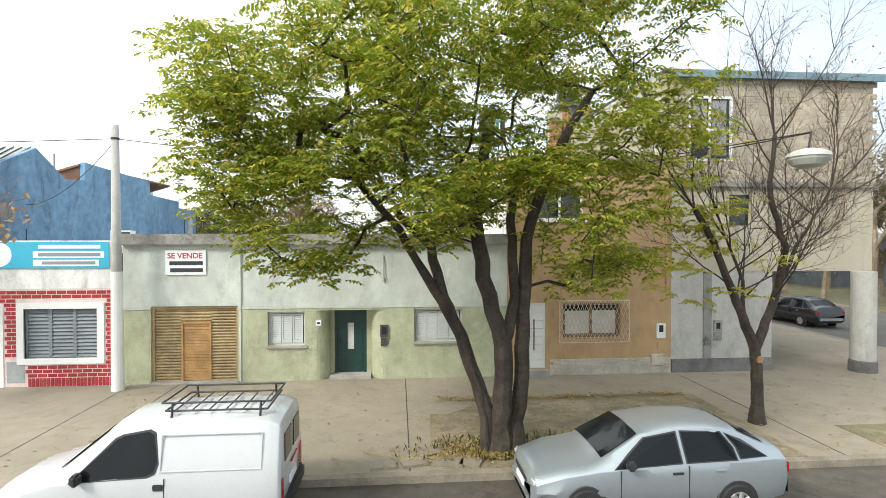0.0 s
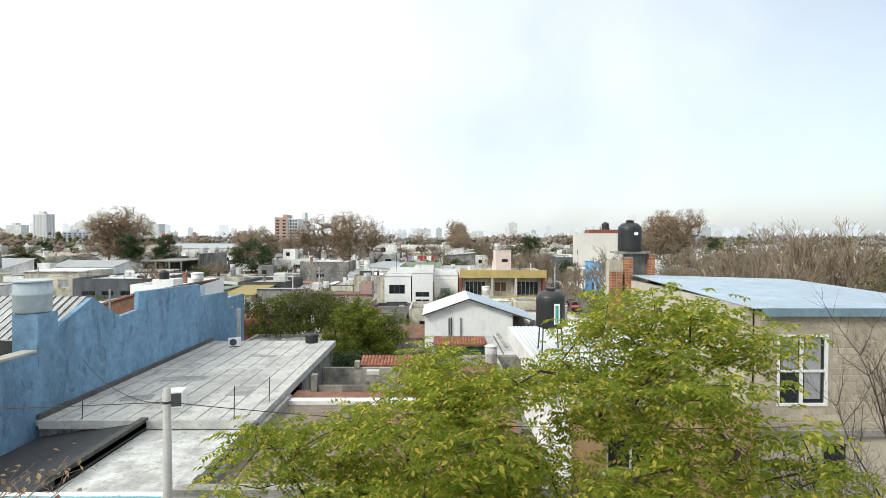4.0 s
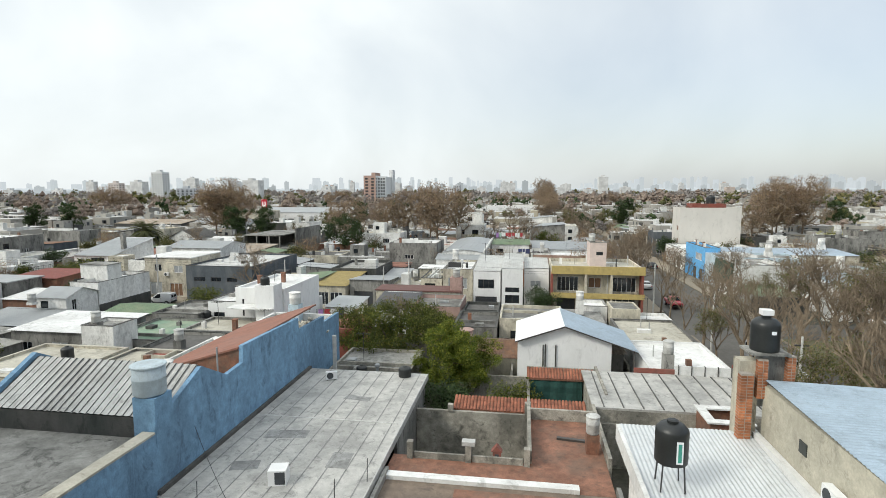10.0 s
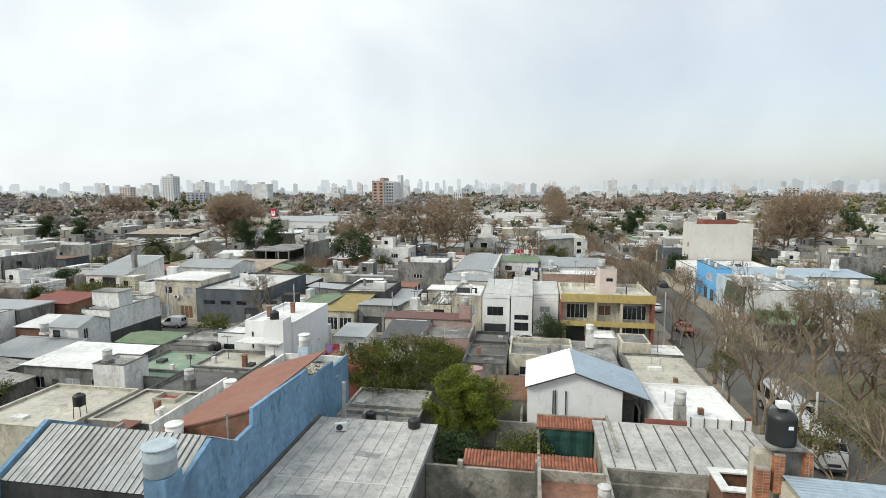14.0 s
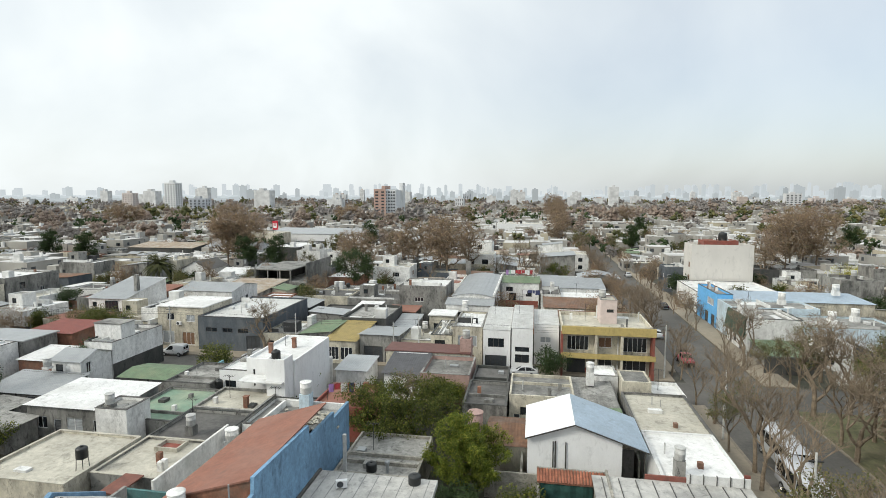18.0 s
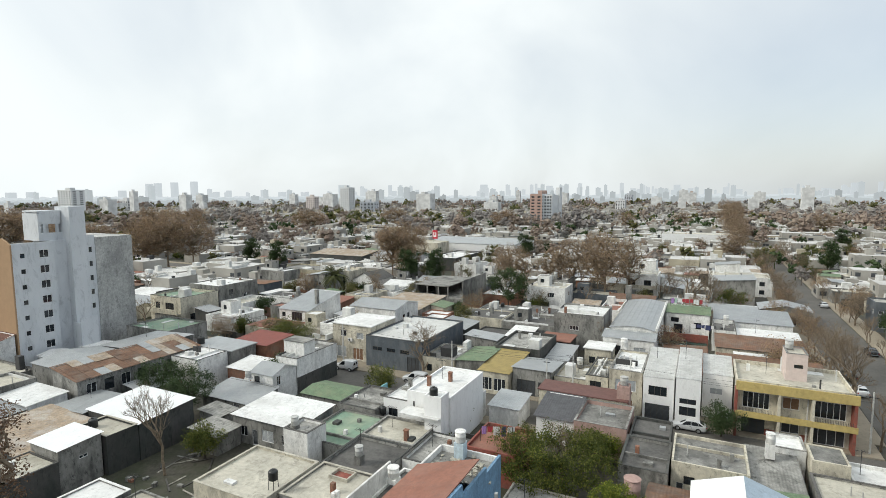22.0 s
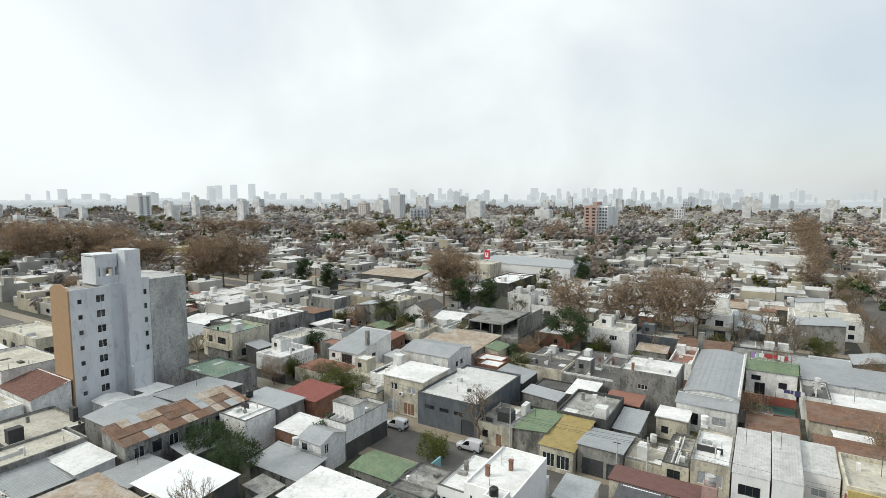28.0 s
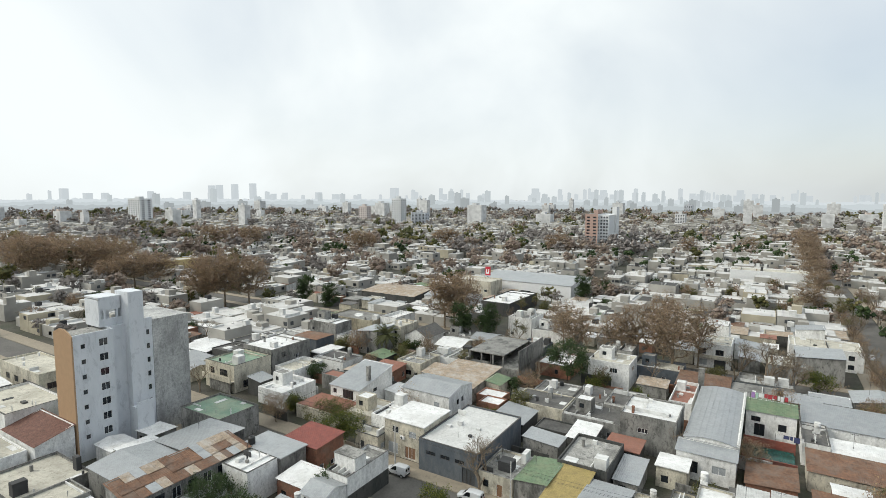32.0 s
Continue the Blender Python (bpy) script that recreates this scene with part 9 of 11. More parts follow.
for src, spots in ((b1, ((18.0, 34), (31.5, 33), (18.2, 45), (33, 46), (19.0, 66), (36, 72), (18.6, 96), (31, 20), (36, 29), (41, 36), (33, 52), (47, 56), (39, 62), (52, 46), (31.5, 41), (18.4, 30))), (b2, ((34, 25), (31, 70), (37, 38), (42, 52), (38, 83), (-43.5, 81), (46, 64), (31, 27), (44, 28), (50, 36), (34, 58), (56, 62), (60, 44), (31, 48))), (b3, ((29.6, 95), (29.4, 110), (28.8, 124), (18.8, 118), (18.6, 135), (29.5, 140), (18.5, 160), (29.6, 165), (-62.2, 45), (-5, 152), (-12, 160), (-2, 158))), (b4, ((40, 30), (45, 41), (36, 53), (50, 58), (55, 70), (34, 64), (44, 78), (48, 48), (60, 52), (31.5, 37), (38, 44), (35, 34), (54, 30), (66, 60), (43, 70), (32, 76)))):
    for x, y in spots:
        c = copy_thing(src, pose(x, y, 0.0, 0, 0, rs.uniform(0, 360)))
        k = rs.uniform(0.85, 1.15) * (1.1 if x > 30.8 and 24 < y < 66 else 1)
        c.scale = (k, k, k)


for src, x, y, k in ((b1, 18.4, 82.3, 0.72), (b2, 18.8, 99.0, 0.85), (b2, 30.0, 88.0, 1.0), (b2, 18.7, 114.0, 0.85)):
    c = copy_thing(src, pose(x, y, 0.0, 0, 0, 47 * x + 31 * y))
    c.scale = (k, k, k)


bare("street_tree", "leafless roadside tree with dry brown seed clusters", -13.6, 14.2, 0.14, 6.8, 23, spread=0.8, depth=6, trunk=0.1, fork=1.7, leafm=LEAF_BROWN, leaves=2, bark=BARK_G)


def leafy(name, label, x, y, z, w, h, seed, m, n=90, per=60, ln=0.22, wd=0.07, low=0.25, trunk=0.14, spread=0.8, bark=None, thick=1.0):
    """A leafy tree or bush: limbs to many leaf tufts, uneven outline."""
    r = random.Random(seed)
    th = thing(name, label, "tree" if h > 4.5 else "bush", x, y, z)
    wood = Mesh()
    p = Vector((0, 0, 0))
    nodes = []
    for k in range(5):
        q = Vector((r.uniform(-0.15, 0.15), r.uniform(-0.15, 0.15), h * 0.11 * (k + 1)))
        wood.seg(p, q, trunk * (1 - k * 0.12), trunk * (0.88 - k * 0.12), 7)
        p = q
        nodes.append((q, -1))
    cs = []
    while len(cs) < n:
        a = rnd_dir(r) * r.random() ** 0.4
        c = Vector((a.x * w / 2, a.y * w / 2, h * (low + (1 - low) * (0.5 + a.z / 2))))
        if noise.noise((c.x * 2.2 / w + seed, c.y * 2.2 / w, c.z * 2.2 / h)) > -0.25:
            cs.append(c * (1 + 0.12 * noise.noise((c.x, c.y, c.z + seed))))
    web(r, nodes, cs, wood, 0.012 * thick * max(1, h / 8), 1.0, 5)
    wood.put("trunk", bark or BARK, th)
    lv = Mesh()
    tufts(r, lv, cs, per, spread, ln, wd, 0.3)
    lv.put("crown", m, th)
    return th


leafy("bush", "large olive-green bush in the back yard", -15.0, 56.5, 0, 12.5, 6.4, 41, LEAF_BUSH, n=260, per=80, ln=0.24, wd=0.06)
bare("tree", "leafless twigs rising out of the olive bush", -14.0, 57.0, 0, 7.2, 97, spread=0.8, depth=6, trunk=0.09, fork=1.3, bark=BARK_G)
leafy("bush", "bright green rounded tree behind the workshop", -6.9, 48.0, 0, 7.4, 6.5, 42, LEAF_LIME, n=430, per=105, ln=0.15, wd=0.05, low=0.12, spread=0.45)
leafy("bush", "leafy shrub against the yard wall", -1.8, 43.0, 0, 4.0, 3.4, 43, LEAF_BUSH, n=40, per=60, ln=0.2)
leafy("bush", "dark shrubs along the yard wall", -7.0, 42.5, 0, 4.5, 3.2, 44, LEAF_DARK, n=50, per=60, ln=0.2)
leafy("bush", "overgrown olive hedge round the red deck", -74.0, 82.0, 0, 11.0, 6.4, 141, LEAF_BUSH, n=150, per=60, ln=0.26)
leafy("bush", "bush beside the back street", -47.0, 73.5, 0, 6.0, 4.0, 45, LEAF_BUSH, n=60, per=60, ln=0.24)
leafy("bush", "dark green shrub by the white houses", 1.2, 78.6, 0, 5.0, 4.2, 46, LEAF_DARK, n=60, per=60, ln=0.24)
leafy("tree", "olive garden tree behind the low houses", -83, 88, 0, 11, 5.0, 47, LEAF_OLIVE, n=90, per=50, ln=0.3)
leafy("tree", "dark evergreen garden tree", -74.5, 55.0, 0, 7, 6.5, 48, LEAF_DARK, n=80, per=60, ln=0.28)
leafy("tree", "dense dark green tree among the roofs", -47.5, 136, 0, 11.5, 11.5, 49, LEAF_DARK, n=120, per=60, ln=0.35, wd=0.12, spread=1.1)
dk_ = leafy("tree", "dark conical evergreen tree among low houses", -153, 162, 0, 8, 13.0, 50, LEAF_DARK, n=120, per=50, ln=0.4, wd=0.14, spread=1.0)
for x, y in ((-173, 168), (-90, 157), (-74.6, 236.3), (-82, 160), (132, 256), (-300, 230), (60, 330), (40, 240)):
    copy_thing(dk_, pose(x, y, 0, 0, 0, rs.uniform(0, 360)))
pl1 = leafy("plane_tree", "large plane tree with dry brown leaves", -98.1, 166.0, 0, 19, 21.5, 51, LEAF_BROWN, n=520, per=38, ln=0.3, wd=0.1, low=0.26, trunk=0.45, spread=1.35, bark=BARK_G, thick=1.5)
pl2 = leafy("plane_tree", "tall plane tree thinning to bare twigs", -26.6, 158.0, 0, 16, 20.0, 52, LEAF_BROWN, n=420, per=22, ln=0.28, wd=0.09, low=0.24, trunk=0.35, spread=1.2, bark=BARK_G, thick=1.5)
for src, w0, h0, spots in (
        (pl2, 16, 20.0, ((-41.9, 157.8, 10, 15.5), (-36.5, 157.9, 12, 19.0), (-30.5, 168.9, 13, 20.5), (-21.5, 168.7, 11, 18.5), (-52.7, 157.8, 12.5, 15.5), (-60.0, 168.9, 11, 15), (8, 262, 13, 14), (13, 300, 13, 15), (14, 330, 14, 17), (14, 372, 16, 20),
                         (15, 404, 18, 24), (13, 430, 20, 27), (16, 455, 18, 26), (74.0, 178.8, 13, 21), (66.5, 174.5, 9, 15), (190, 420, 18, 18), (70, 440, 18, 17), (-60, 470, 18, 16), (-20, 500, 18, 16))),
        (pl1, 19, 21.5, ((-207.3, 144.5, 17, 22.5), (-197.5, 147.5, 19, 25), (-190.0, 153.5, 17, 22), (-214.0, 150.5, 16, 20), (-279.0, 154.6, 22, 18.5), (-268.0, 160.0, 20, 18), (-290.0, 150.0, 18, 16), (-341.0, 135.0, 28, 26), (-321.0, 149.5, 27, 25), (-356.0, 152.0, 28, 25),
                         (-332.0, 166.0, 26, 24), (-372.0, 140.0, 28, 26), (-310.0, 165.0, 22, 22), (-104.0, 169.3, 16, 19.5), (85.0, 184.0, 16, 22), (79.5, 189.0, 15, 22), (-280, 330, 26, 20), (-420, 300, 30, 21), (-395, 320, 28, 20), (-150, 420, 24, 18), (-250, 410, 26, 19)))):
    for x, y, w_, h_ in spots:
        c = copy_thing(src, pose(x, y, 0, 0, 0, rs.uniform(0, 360)))
        c.scale = (w_ / w0, w_ / w0, h_ / h0)
cy = leafy("cypress", "tall narrow dark cypress above the roofs", -335.0, 150.0, 0, 3.5, 17.5, 53, LEAF_DARK, n=120, per=40, ln=0.4, wd=0.14, low=0.02, spread=0.7)
# palm
pm = thing("palm_tree", "tall palm with drooping fronds", "palm tree", -99.5, 129.5, 0)
wd_ = Mesh()
for k in range(14):
    wd_.seg((0, 0, 0.5 * k), (0, 0, 0.5 * k + 0.5), 0.36 - 0.008 * k, 0.33 - 0.008 * k, 8)
wd_.put("trunk", BARK_G, pm)
fr_ = Mesh()
rp = random.Random(2)
for k in range(64):
    a, el = k * 2.4, -0.5 + 1.75 * rp.random()
    p = Vector((0, 0, 7.0))
    d = Vector((math.cos(a) * math.cos(el), math.sin(a) * math.cos(el), math.sin(el)))
    for s in range(11):
        q = p + d * 0.42
        side = d.cross(Vector((0, 0, 1))).normalized()
        fr_.leaf(p, d, Vector((0, 0, 1)), 0.5, 0.05)
        for t in (-1, 1):
            for o_ in (0, 0.2):
                fr_.leaf(p + d * o_, (d * 0.7 + side * t * 0.75 - Vector((0, 0, 0.35))).normalized(), Vector((0, 0, 1)), 0.75 * math.sin(0.5 + 2.3 * s / 11), 0.1)
        p = q
        d = (d - Vector((0, 0, 0.13))).normalized()
fr_.put("crown", leaf_mat("palm_frond", [(0.07, 0.085, 0.035), (0.11, 0.12, 0.05), (0.16, 0.16, 0.07)], 0.2), pm)
# street trees along the kerbs, and green yards between the houses
OCC += [(-3.5, 16.0, 45, 60), (-19, -9, 43, 53), (-5, 5, 56, 62)]
rs = random.Random(19)
for x, y in [(18.3, 52), (18.4, 60.5), (18.2, 70), (30.2, 64), (30.2, 78), (18.5, 104), (18.5, 111), (30, 117), (18.6, 127)] + [(18.6 if k % 2 else 30.4, 140 + 8.5 * k) for k in range(22)] + [(-87.5 + 14 * s, 118 + 12 * k) for k in range(14) for s in (0, 1)] + [(130.5 + 12 * s, 118 + 13 * k) for k in range(8) for s in (0, 1)]:
    if taken(x - 0.6, x + 0.6, y - 0.6, y + 0.6):
        continue
    c = copy_thing(rs.choice((b1, b2, b3, b3, b4)), pose(x + rs.uniform(-0.4, 0.4), y + rs.uniform(-2, 2), 0.0, 0, 0, rs.uniform(0, 360)))
    k = rs.uniform(0.75, 1.05)
    c.scale = (k, k, k)
for x, y, k in ((-5.8, 157.8, 1.32), (-0.5, 157.6, 1.05), (-11.0, 168.8, 0.95)):
    c = copy_thing(b2, pose(x, y, 0, 0, 0, 70 * k))
    c.scale = (k, k, k)
leafy("tree", "olive-green shrubby tree behind the sheet roof", 5.4, 162.0, 0, 8.5, 6.0, 81, LEAF_BUSH, n=90, per=50, ln=0.3, wd=0.1)
c = copy_thing(b1, pose(-54.8, 41.0, 0, 0, 0, 20))
c.scale = (0.75, 0.75, 0.95)
leafy("bush", "leafy dark shrub in the weedy yard", -54.0, 45.6, 0, 4.6, 4.2, 171, LEAF_BUSH, n=60, per=60, ln=0.24)
leafy("tree", "dark evergreen tree behind the white-roofed house", -66.5, 53.4, 0, 7.0, 7.4, 172, LEAF_DARK, n=100, per=60, ln=0.26)
leafy("tree", "tree with autumn yellow leaves by the low houses", 83.0, 164.0, 0, 9.0, 7.5, 173, LEAF_YEL, n=80, per=26, ln=0.3, spread=1.0, bark=BARK_G)
leafy("plane_tree", "tall dark plane tree with dry brown leaves by the street", -38.2, 13.2, 0, 15.0, 27.5, 174, leaf_mat("dark_dry_leaf", [(0.13, 0.08, 0.05), (0.18, 0.11, 0.065), (0.1, 0.065, 0.045)], 0.3), n=620, per=70, ln=0.16, wd=0.06, low=0.3, trunk=0.4, spread=0.8, bark=BARK_G)
leafy("bush", "unpruned olive shrub beside the pink house", -12.6, 63.6, 0, 5.2, 4.2, 175, LEAF_BUSH, n=70, per=60, ln=0.22)
leafy("bush", "yellow-green potted shrubs by the pink wing", -10.6, 65.4, 0, 2.6, 3.6, 176, LEAF_LIME, n=34, per=60, ln=0.16)
yard = [leafy("bush", "rounded green bush in a back yard", -30.5, 66, 0, 4.2, 3.8, 71, LEAF_BUSH, n=50, per=40, ln=0.32, wd=0.1),
        leafy("tree", "dark green garden tree between the houses", -62, 66.5, 0, 4.6, 5.6, 72, LEAF_DARK, n=52, per=40, ln=0.34, wd=0.11),
        leafy("tree", "olive garden tree rising above the roofs", -50, 112, 0, 5.4, 6.2, 73, LEAF_OLIVE, n=52, per=34, ln=0.36, wd=0.11),
        leafy("tree", "garden tree with thin dry brown leaves", -70, 100, 0, 6.0, 7.0, 74, LEAF_BROWN, n=90, per=26, ln=0.3, spread=1.0, bark=BARK_G),
        bare("tree", "leafless grey garden tree in a yard", -20, 110, 0, 6.5, 75, spread=0.7, depth=5, trunk=0.1, fork=1.3)]
for k in range(16):
    c = copy_thing(yard[3], pose(18.5 if k % 3 else 30.3, 118 + 13 * k + rs.uniform(-3, 3), 0, 0, 0, rs.uniform(0, 360)))
    c.scale = (0.85, 0.85, 0.85)
for x, y, k in ((-50.5, 47.5, 0.9), (-47.2, 46.5, 0.8), (-58, 50.5, 0.9), (-46.5, 40.0, 1.0)):
    if not taken(x - 0.8, x + 0.8, y - 0.8, y + 0.8):
        c = copy_thing(yard[1], pose(x, y, 0, 0, 0, 40 * k))
spots = list(GAPS)
while len(spots) < len(GAPS) + 70:
    x, y = rs.uniform(-120, 60), rs.uniform(46, 150)
    if not street(x, y) and not taken(x - 1.3, x + 1.3, y - 1.3, y + 1.3):
        spots.append((x, y))
for x, y in spots:
    d = math.hypot(x, y)
    if d < 190:
        yw = thing("yard_wall", "weathered low wall dividing two back yards", "wall", x + rs.uniform(-2, 2), y + rs.uniform(-2, 2), 0, group="yard walls")
        a, hh = rs.uniform(2.0, 4.0), rs.uniform(1.8, 2.6)
        part("masonry", boxes((-a, a, -0.08, 0.08, 0, hh)), rs.choice((GREYP, DARKC, WHITE, BRICK)), yw)
    for _ in range(1 if d < 230 else 2):
        x1, y1 = x + rs.uniform(-2, 2), y + rs.uniform(-2, 2)
        if taken(x1 - 1.2, x1 + 1.2, y1 - 1.2, y1 + 1.2):
            continue
        c = copy_thing(rs.choice(yard), pose(x1, y1, 0, 0, 0, rs.uniform(0, 360)))
        k = rs.uniform(0.7, 1.15)
        c.scale = (k, k, k)
        tagged(c, group="yard trees and bushes")
# woods among the far houses
fw_ = thing("far_trees", "scattered brown and green trees among the distant houses", "trees", 0, 0, 0, kind="stuff")
# grey and brown twig colours, lightened to carry the haze of distance
GREYT = leaf_mat("hazed_grey_twigs", [(0.34, 0.31, 0.29), (0.27, 0.245, 0.225)])
TWIGB = leaf_mat("hazed_brown_twigs", [(0.33, 0.265, 0.225), (0.28, 0.215, 0.175), (0.36, 0.29, 0.22)])
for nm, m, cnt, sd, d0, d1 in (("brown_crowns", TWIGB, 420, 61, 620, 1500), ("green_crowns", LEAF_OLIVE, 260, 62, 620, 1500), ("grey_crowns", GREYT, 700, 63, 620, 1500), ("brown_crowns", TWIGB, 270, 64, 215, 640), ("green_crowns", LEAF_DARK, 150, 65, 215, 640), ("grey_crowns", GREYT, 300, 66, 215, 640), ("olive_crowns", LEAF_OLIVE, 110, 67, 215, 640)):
    r = random.Random(sd)
    ms = Mesh()
    i = 0
    while i < cnt:
        az = radians(r.uniform(-48, 76))
        d = math.sqrt(r.uniform(d0 ** 2, d1 ** 2))
        x, y = -d * math.sin(az), d * math.cos(az)
        if d < 260 and taken(x - 1, x + 1, y - 1, y + 1):
            continue
        clump = noise.noise((x / 130 + sd, y / 130, 0.5))
        if d > 300 and clump < r.uniform(-0.5, 0.15):
            continue
        i += 1
        big = (d > 420) + (d > 1200)
        w, h = r.uniform(4.5, 8) * (1 + 0.5 * big), r.uniform(5.5, 9.5) * (1 + 0.25 * big)
        if d > 300 and m is not LEAF_DARK and clump > 0.05:
            w, h = w * 1.5, h * 1.45
        near_ = d < 450
        k_ = 26 if near_ else 15
        for q_ in range(k_):      # lumpy clumps of twigs round an uneven crown, loose at the rim
            a = rnd_dir(r) * (0.35 + 0.65 * r.random())
            a *= 1 + 0.3 * noise.noise((a.x * 2 + i, a.y * 2, a.z * 2))
            c = Vector((x + a.x * w * 0.52, y + a.y * w * 0.52, h * (0.6 + 0.38 * a.z)))
            g = w * r.uniform(0.09, 0.17)
            n0 = len(ms.v)
            ms.v += [tuple(c + Vector((g * r.uniform(0.7, 1.3), 0, 0))), tuple(c + Vector((0, g * r.uniform(0.7, 1.3), g * 0.2))), tuple(c - Vector((g * r.uniform(0.7, 1.3), 0, 0))), tuple(c - Vector((0, g * r.uniform(0.7, 1.3), g * 0.2))), tuple(c + Vector((g * 0.2, 0, g * r.uniform(0.6, 1.2)))), tuple(c - Vector((0, 0, g * r.uniform(0.6, 1.2))))]
            for e in range(4):
                ms.f += [(n0 + e, n0 + (e + 1) % 4, n0 + 4), (n0 + (e + 1) % 4, n0 + e, n0 + 5)]
            for _ in range(7 if near_ else 3):
                ms.leaf(c + rnd_dir(r) * g * 1.2, rnd_dir(r), rnd_dir(r), g * 0.5, g * 0.2)
        ms.seg((x, y, 0), (x, y, h * 0.5), 0.25, 0.15, 4)
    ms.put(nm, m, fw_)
# ---- vehicles ----
PAINT_W = mat("white_car_paint", (0.52, 0.53, 0.54), rough=0.25, vary=0.03, bump=0, coat=0.6)
PAINT_S = mat("silver_car_paint", (0.35, 0.39, 0.42), rough=0.32, metal=0.55, vary=0.03, bump=0, coat=0.6)
PAINT_R = mat("red_car_paint", (0.35, 0.03, 0.04), rough=0.3, vary=0.05, bump=0, coat=0.5)
PAINT_K = mat("dark_car_paint", (0.02, 0.022, 0.025), rough=0.25, vary=0.05, bump=0, coat=0.6)
CARGLASS = mat("car_glass", (0.008, 0.01, 0.012), rough=0.08, vary=0.1, bump=0)
CARGLASS.node_tree.nodes["Principled BSDF"].inputs["Specular IOR Level"].default_value = 0.22
RUBBER = mat("tyre_rubber", (0.02, 0.02, 0.02), rough=0.8, vary=0.15)
TRIM = mat("black_trim", (0.03, 0.03, 0.032), rough=0.55, vary=0.1)
ALLOY = mat("alloy_rim", (0.5, 0.51, 0.52), rough=0.3, metal=0.8, vary=0.05)
LAMP_R = mat("red_lens", (0.35, 0.01, 0.015), rough=0.15, vary=0.05, coat=0.6)
LAMP_C = mat("clear_lens", (0.6, 0.62, 0.63), rough=0.1, vary=0.05, coat=0.8)


def softbox(x0, x1, y0, y1, z0, z1):
    """A small body part with rounded corners."""
    bm = boxes((x0, x1, y0, y1, z0, z1))
    bmesh.ops.bevel(bm, geom=bm.edges[:], offset=min(x1 - x0, y1 - y0, z1 - z0) * 0.3, segments=2, affect="EDGES")
    return bm


def vehicle(name, label, paint, st, sides, glassq, wheels, wr, lamps, extras=()):
    """A car lofted through stations. st: (x, z_low, half_low, half_belt, z_belt, half_top, z_top), front first.
    sides: side windows as lists of (x, s), s from the belt (0) to the roof edge (1). glassq: (x0, x1, inset) screens on the upper skin."""
    th = thing(name, label, "car", 0, 0, 0)
    X = [s[0] for s in st]

    def at(x):
        x = min(max(x, min(X)), max(X))
        for a, b in zip(st, st[1:]):
            if b[0] <= x <= a[0]:
                t = (a[0] - x) / (a[0] - b[0])
                return [p + (q - p) * t for p, q in zip(a, b)]
        return list(st[-1])

    def ring(s):
        x, zl, hl, hb, zb, ht, zt = s
        cr = 0.035
        half = [(hl * 0.85, zl), (hl, zl + 0.08), (hb + 0.02, zl + 0.28), (hb + 0.015, zb - 0.18), (hb, zb), (ht, zt - 0.03), (ht * 0.9, zt), (ht * 0.5, zt + cr)]
        return [(x, y, z) for y, z in half] + [(x, -y, z) for y, z in reversed(half)]
    dense = []
    for a, b in zip(st, st[1:]):
        k = 3
        dense += [[p + (q - p) * i / k for p, q in zip(a, b)] for i in range(k)]
    dense.append(list(st[-1]))
    bm = bmesh.new()
    rings = [[bm.verts.new(p) for p in ring(s)] for s in dense]
    n = len(rings[0])
    for a, b in zip(rings, rings[1:]):
        for i in range(n):
            bm.faces.new((a[i], a[(i + 1) % n], b[(i + 1) % n], b[i]))
    bm.faces.new(rings[0])
    bm.faces.new(rings[-1][::-1])
    bmesh.ops.recalc_face_normals(bm, faces=bm.faces[:])
    body = part("body", bm, paint, th)
    bv = body.modifiers.new("soft", "BEVEL")
    bv.width, bv.segments, bv.limit_method, bv.angle_limit = 0.025, 2, "ANGLE", radians(25)
    body.data.shade_smooth()
    # side glass, with rubber edge
    for k, poly in enumerate(sides):
        for sy in (1, -1):
            for nm, m, grow, off in (("window_seal", TRIM, 0.025, 0.006), ("side_window", CARGLASS, 0.0, 0.011)):
                bm = bmesh.new()
                cx = sum(p[0] for p in poly) / len(poly)
                cs_ = sum(p[1] for p in poly) / len(poly)
                lo, hi = [], []
                for x, s in poly:
                    x2, s2 = x + (grow if x > cx else -grow), s + (grow * 1.6 if s > cs_ else -grow * 1.6)
                    q = at(x2)
                    y = q[3] + (q[5] - q[3]) * s2
                    z = q[4] + (q[6] - 0.03 - q[4]) * s2
                    lo.append(bm.verts.new((x2, sy * (y - 0.02), z)))
                    hi.append(bm.verts.new((x2, sy * (y + off), z)))
                bm.faces.new(hi)
                m_ = len(hi)
                for i in range(m_):
                    bm.faces.new((lo[i], lo[(i + 1) % m_], hi[(i + 1) % m_], hi[i]))
                bmesh.ops.recalc_face_normals(bm, faces=bm.faces[:])
                part(nm, bm, m, th)
    for nm, (x0, x1, e0, e1) in glassq:
        bm = bmesh.new()
        grid = []
        for i in range(7):
            x = x0 + (x1 - x0) * i / 6
            q = at(x)
            row = []
            for j in range(9):
                f = -1 + 2 * j / 8
                inset = e0 + (e1 - e0) * i / 6
                y = f * (q[5] - inset)
                z = q[6] + 0.035 * max(0, 1 - abs(f)) ** 0.7 + 0.012
                row.append(bm.verts.new((x, y, z)))
            grid.append(row)
        for i in range(6):
            for j in range(8):
                bm.faces.new((grid[i][j], grid[i][j + 1], grid[i + 1][j + 1], grid[i + 1][j]))
        o = part(nm, bm, CARGLASS, th)
        so = o.modifiers.new("solid", "SOLIDIFY")
        so.thickness, so.offset = 0.012, 0
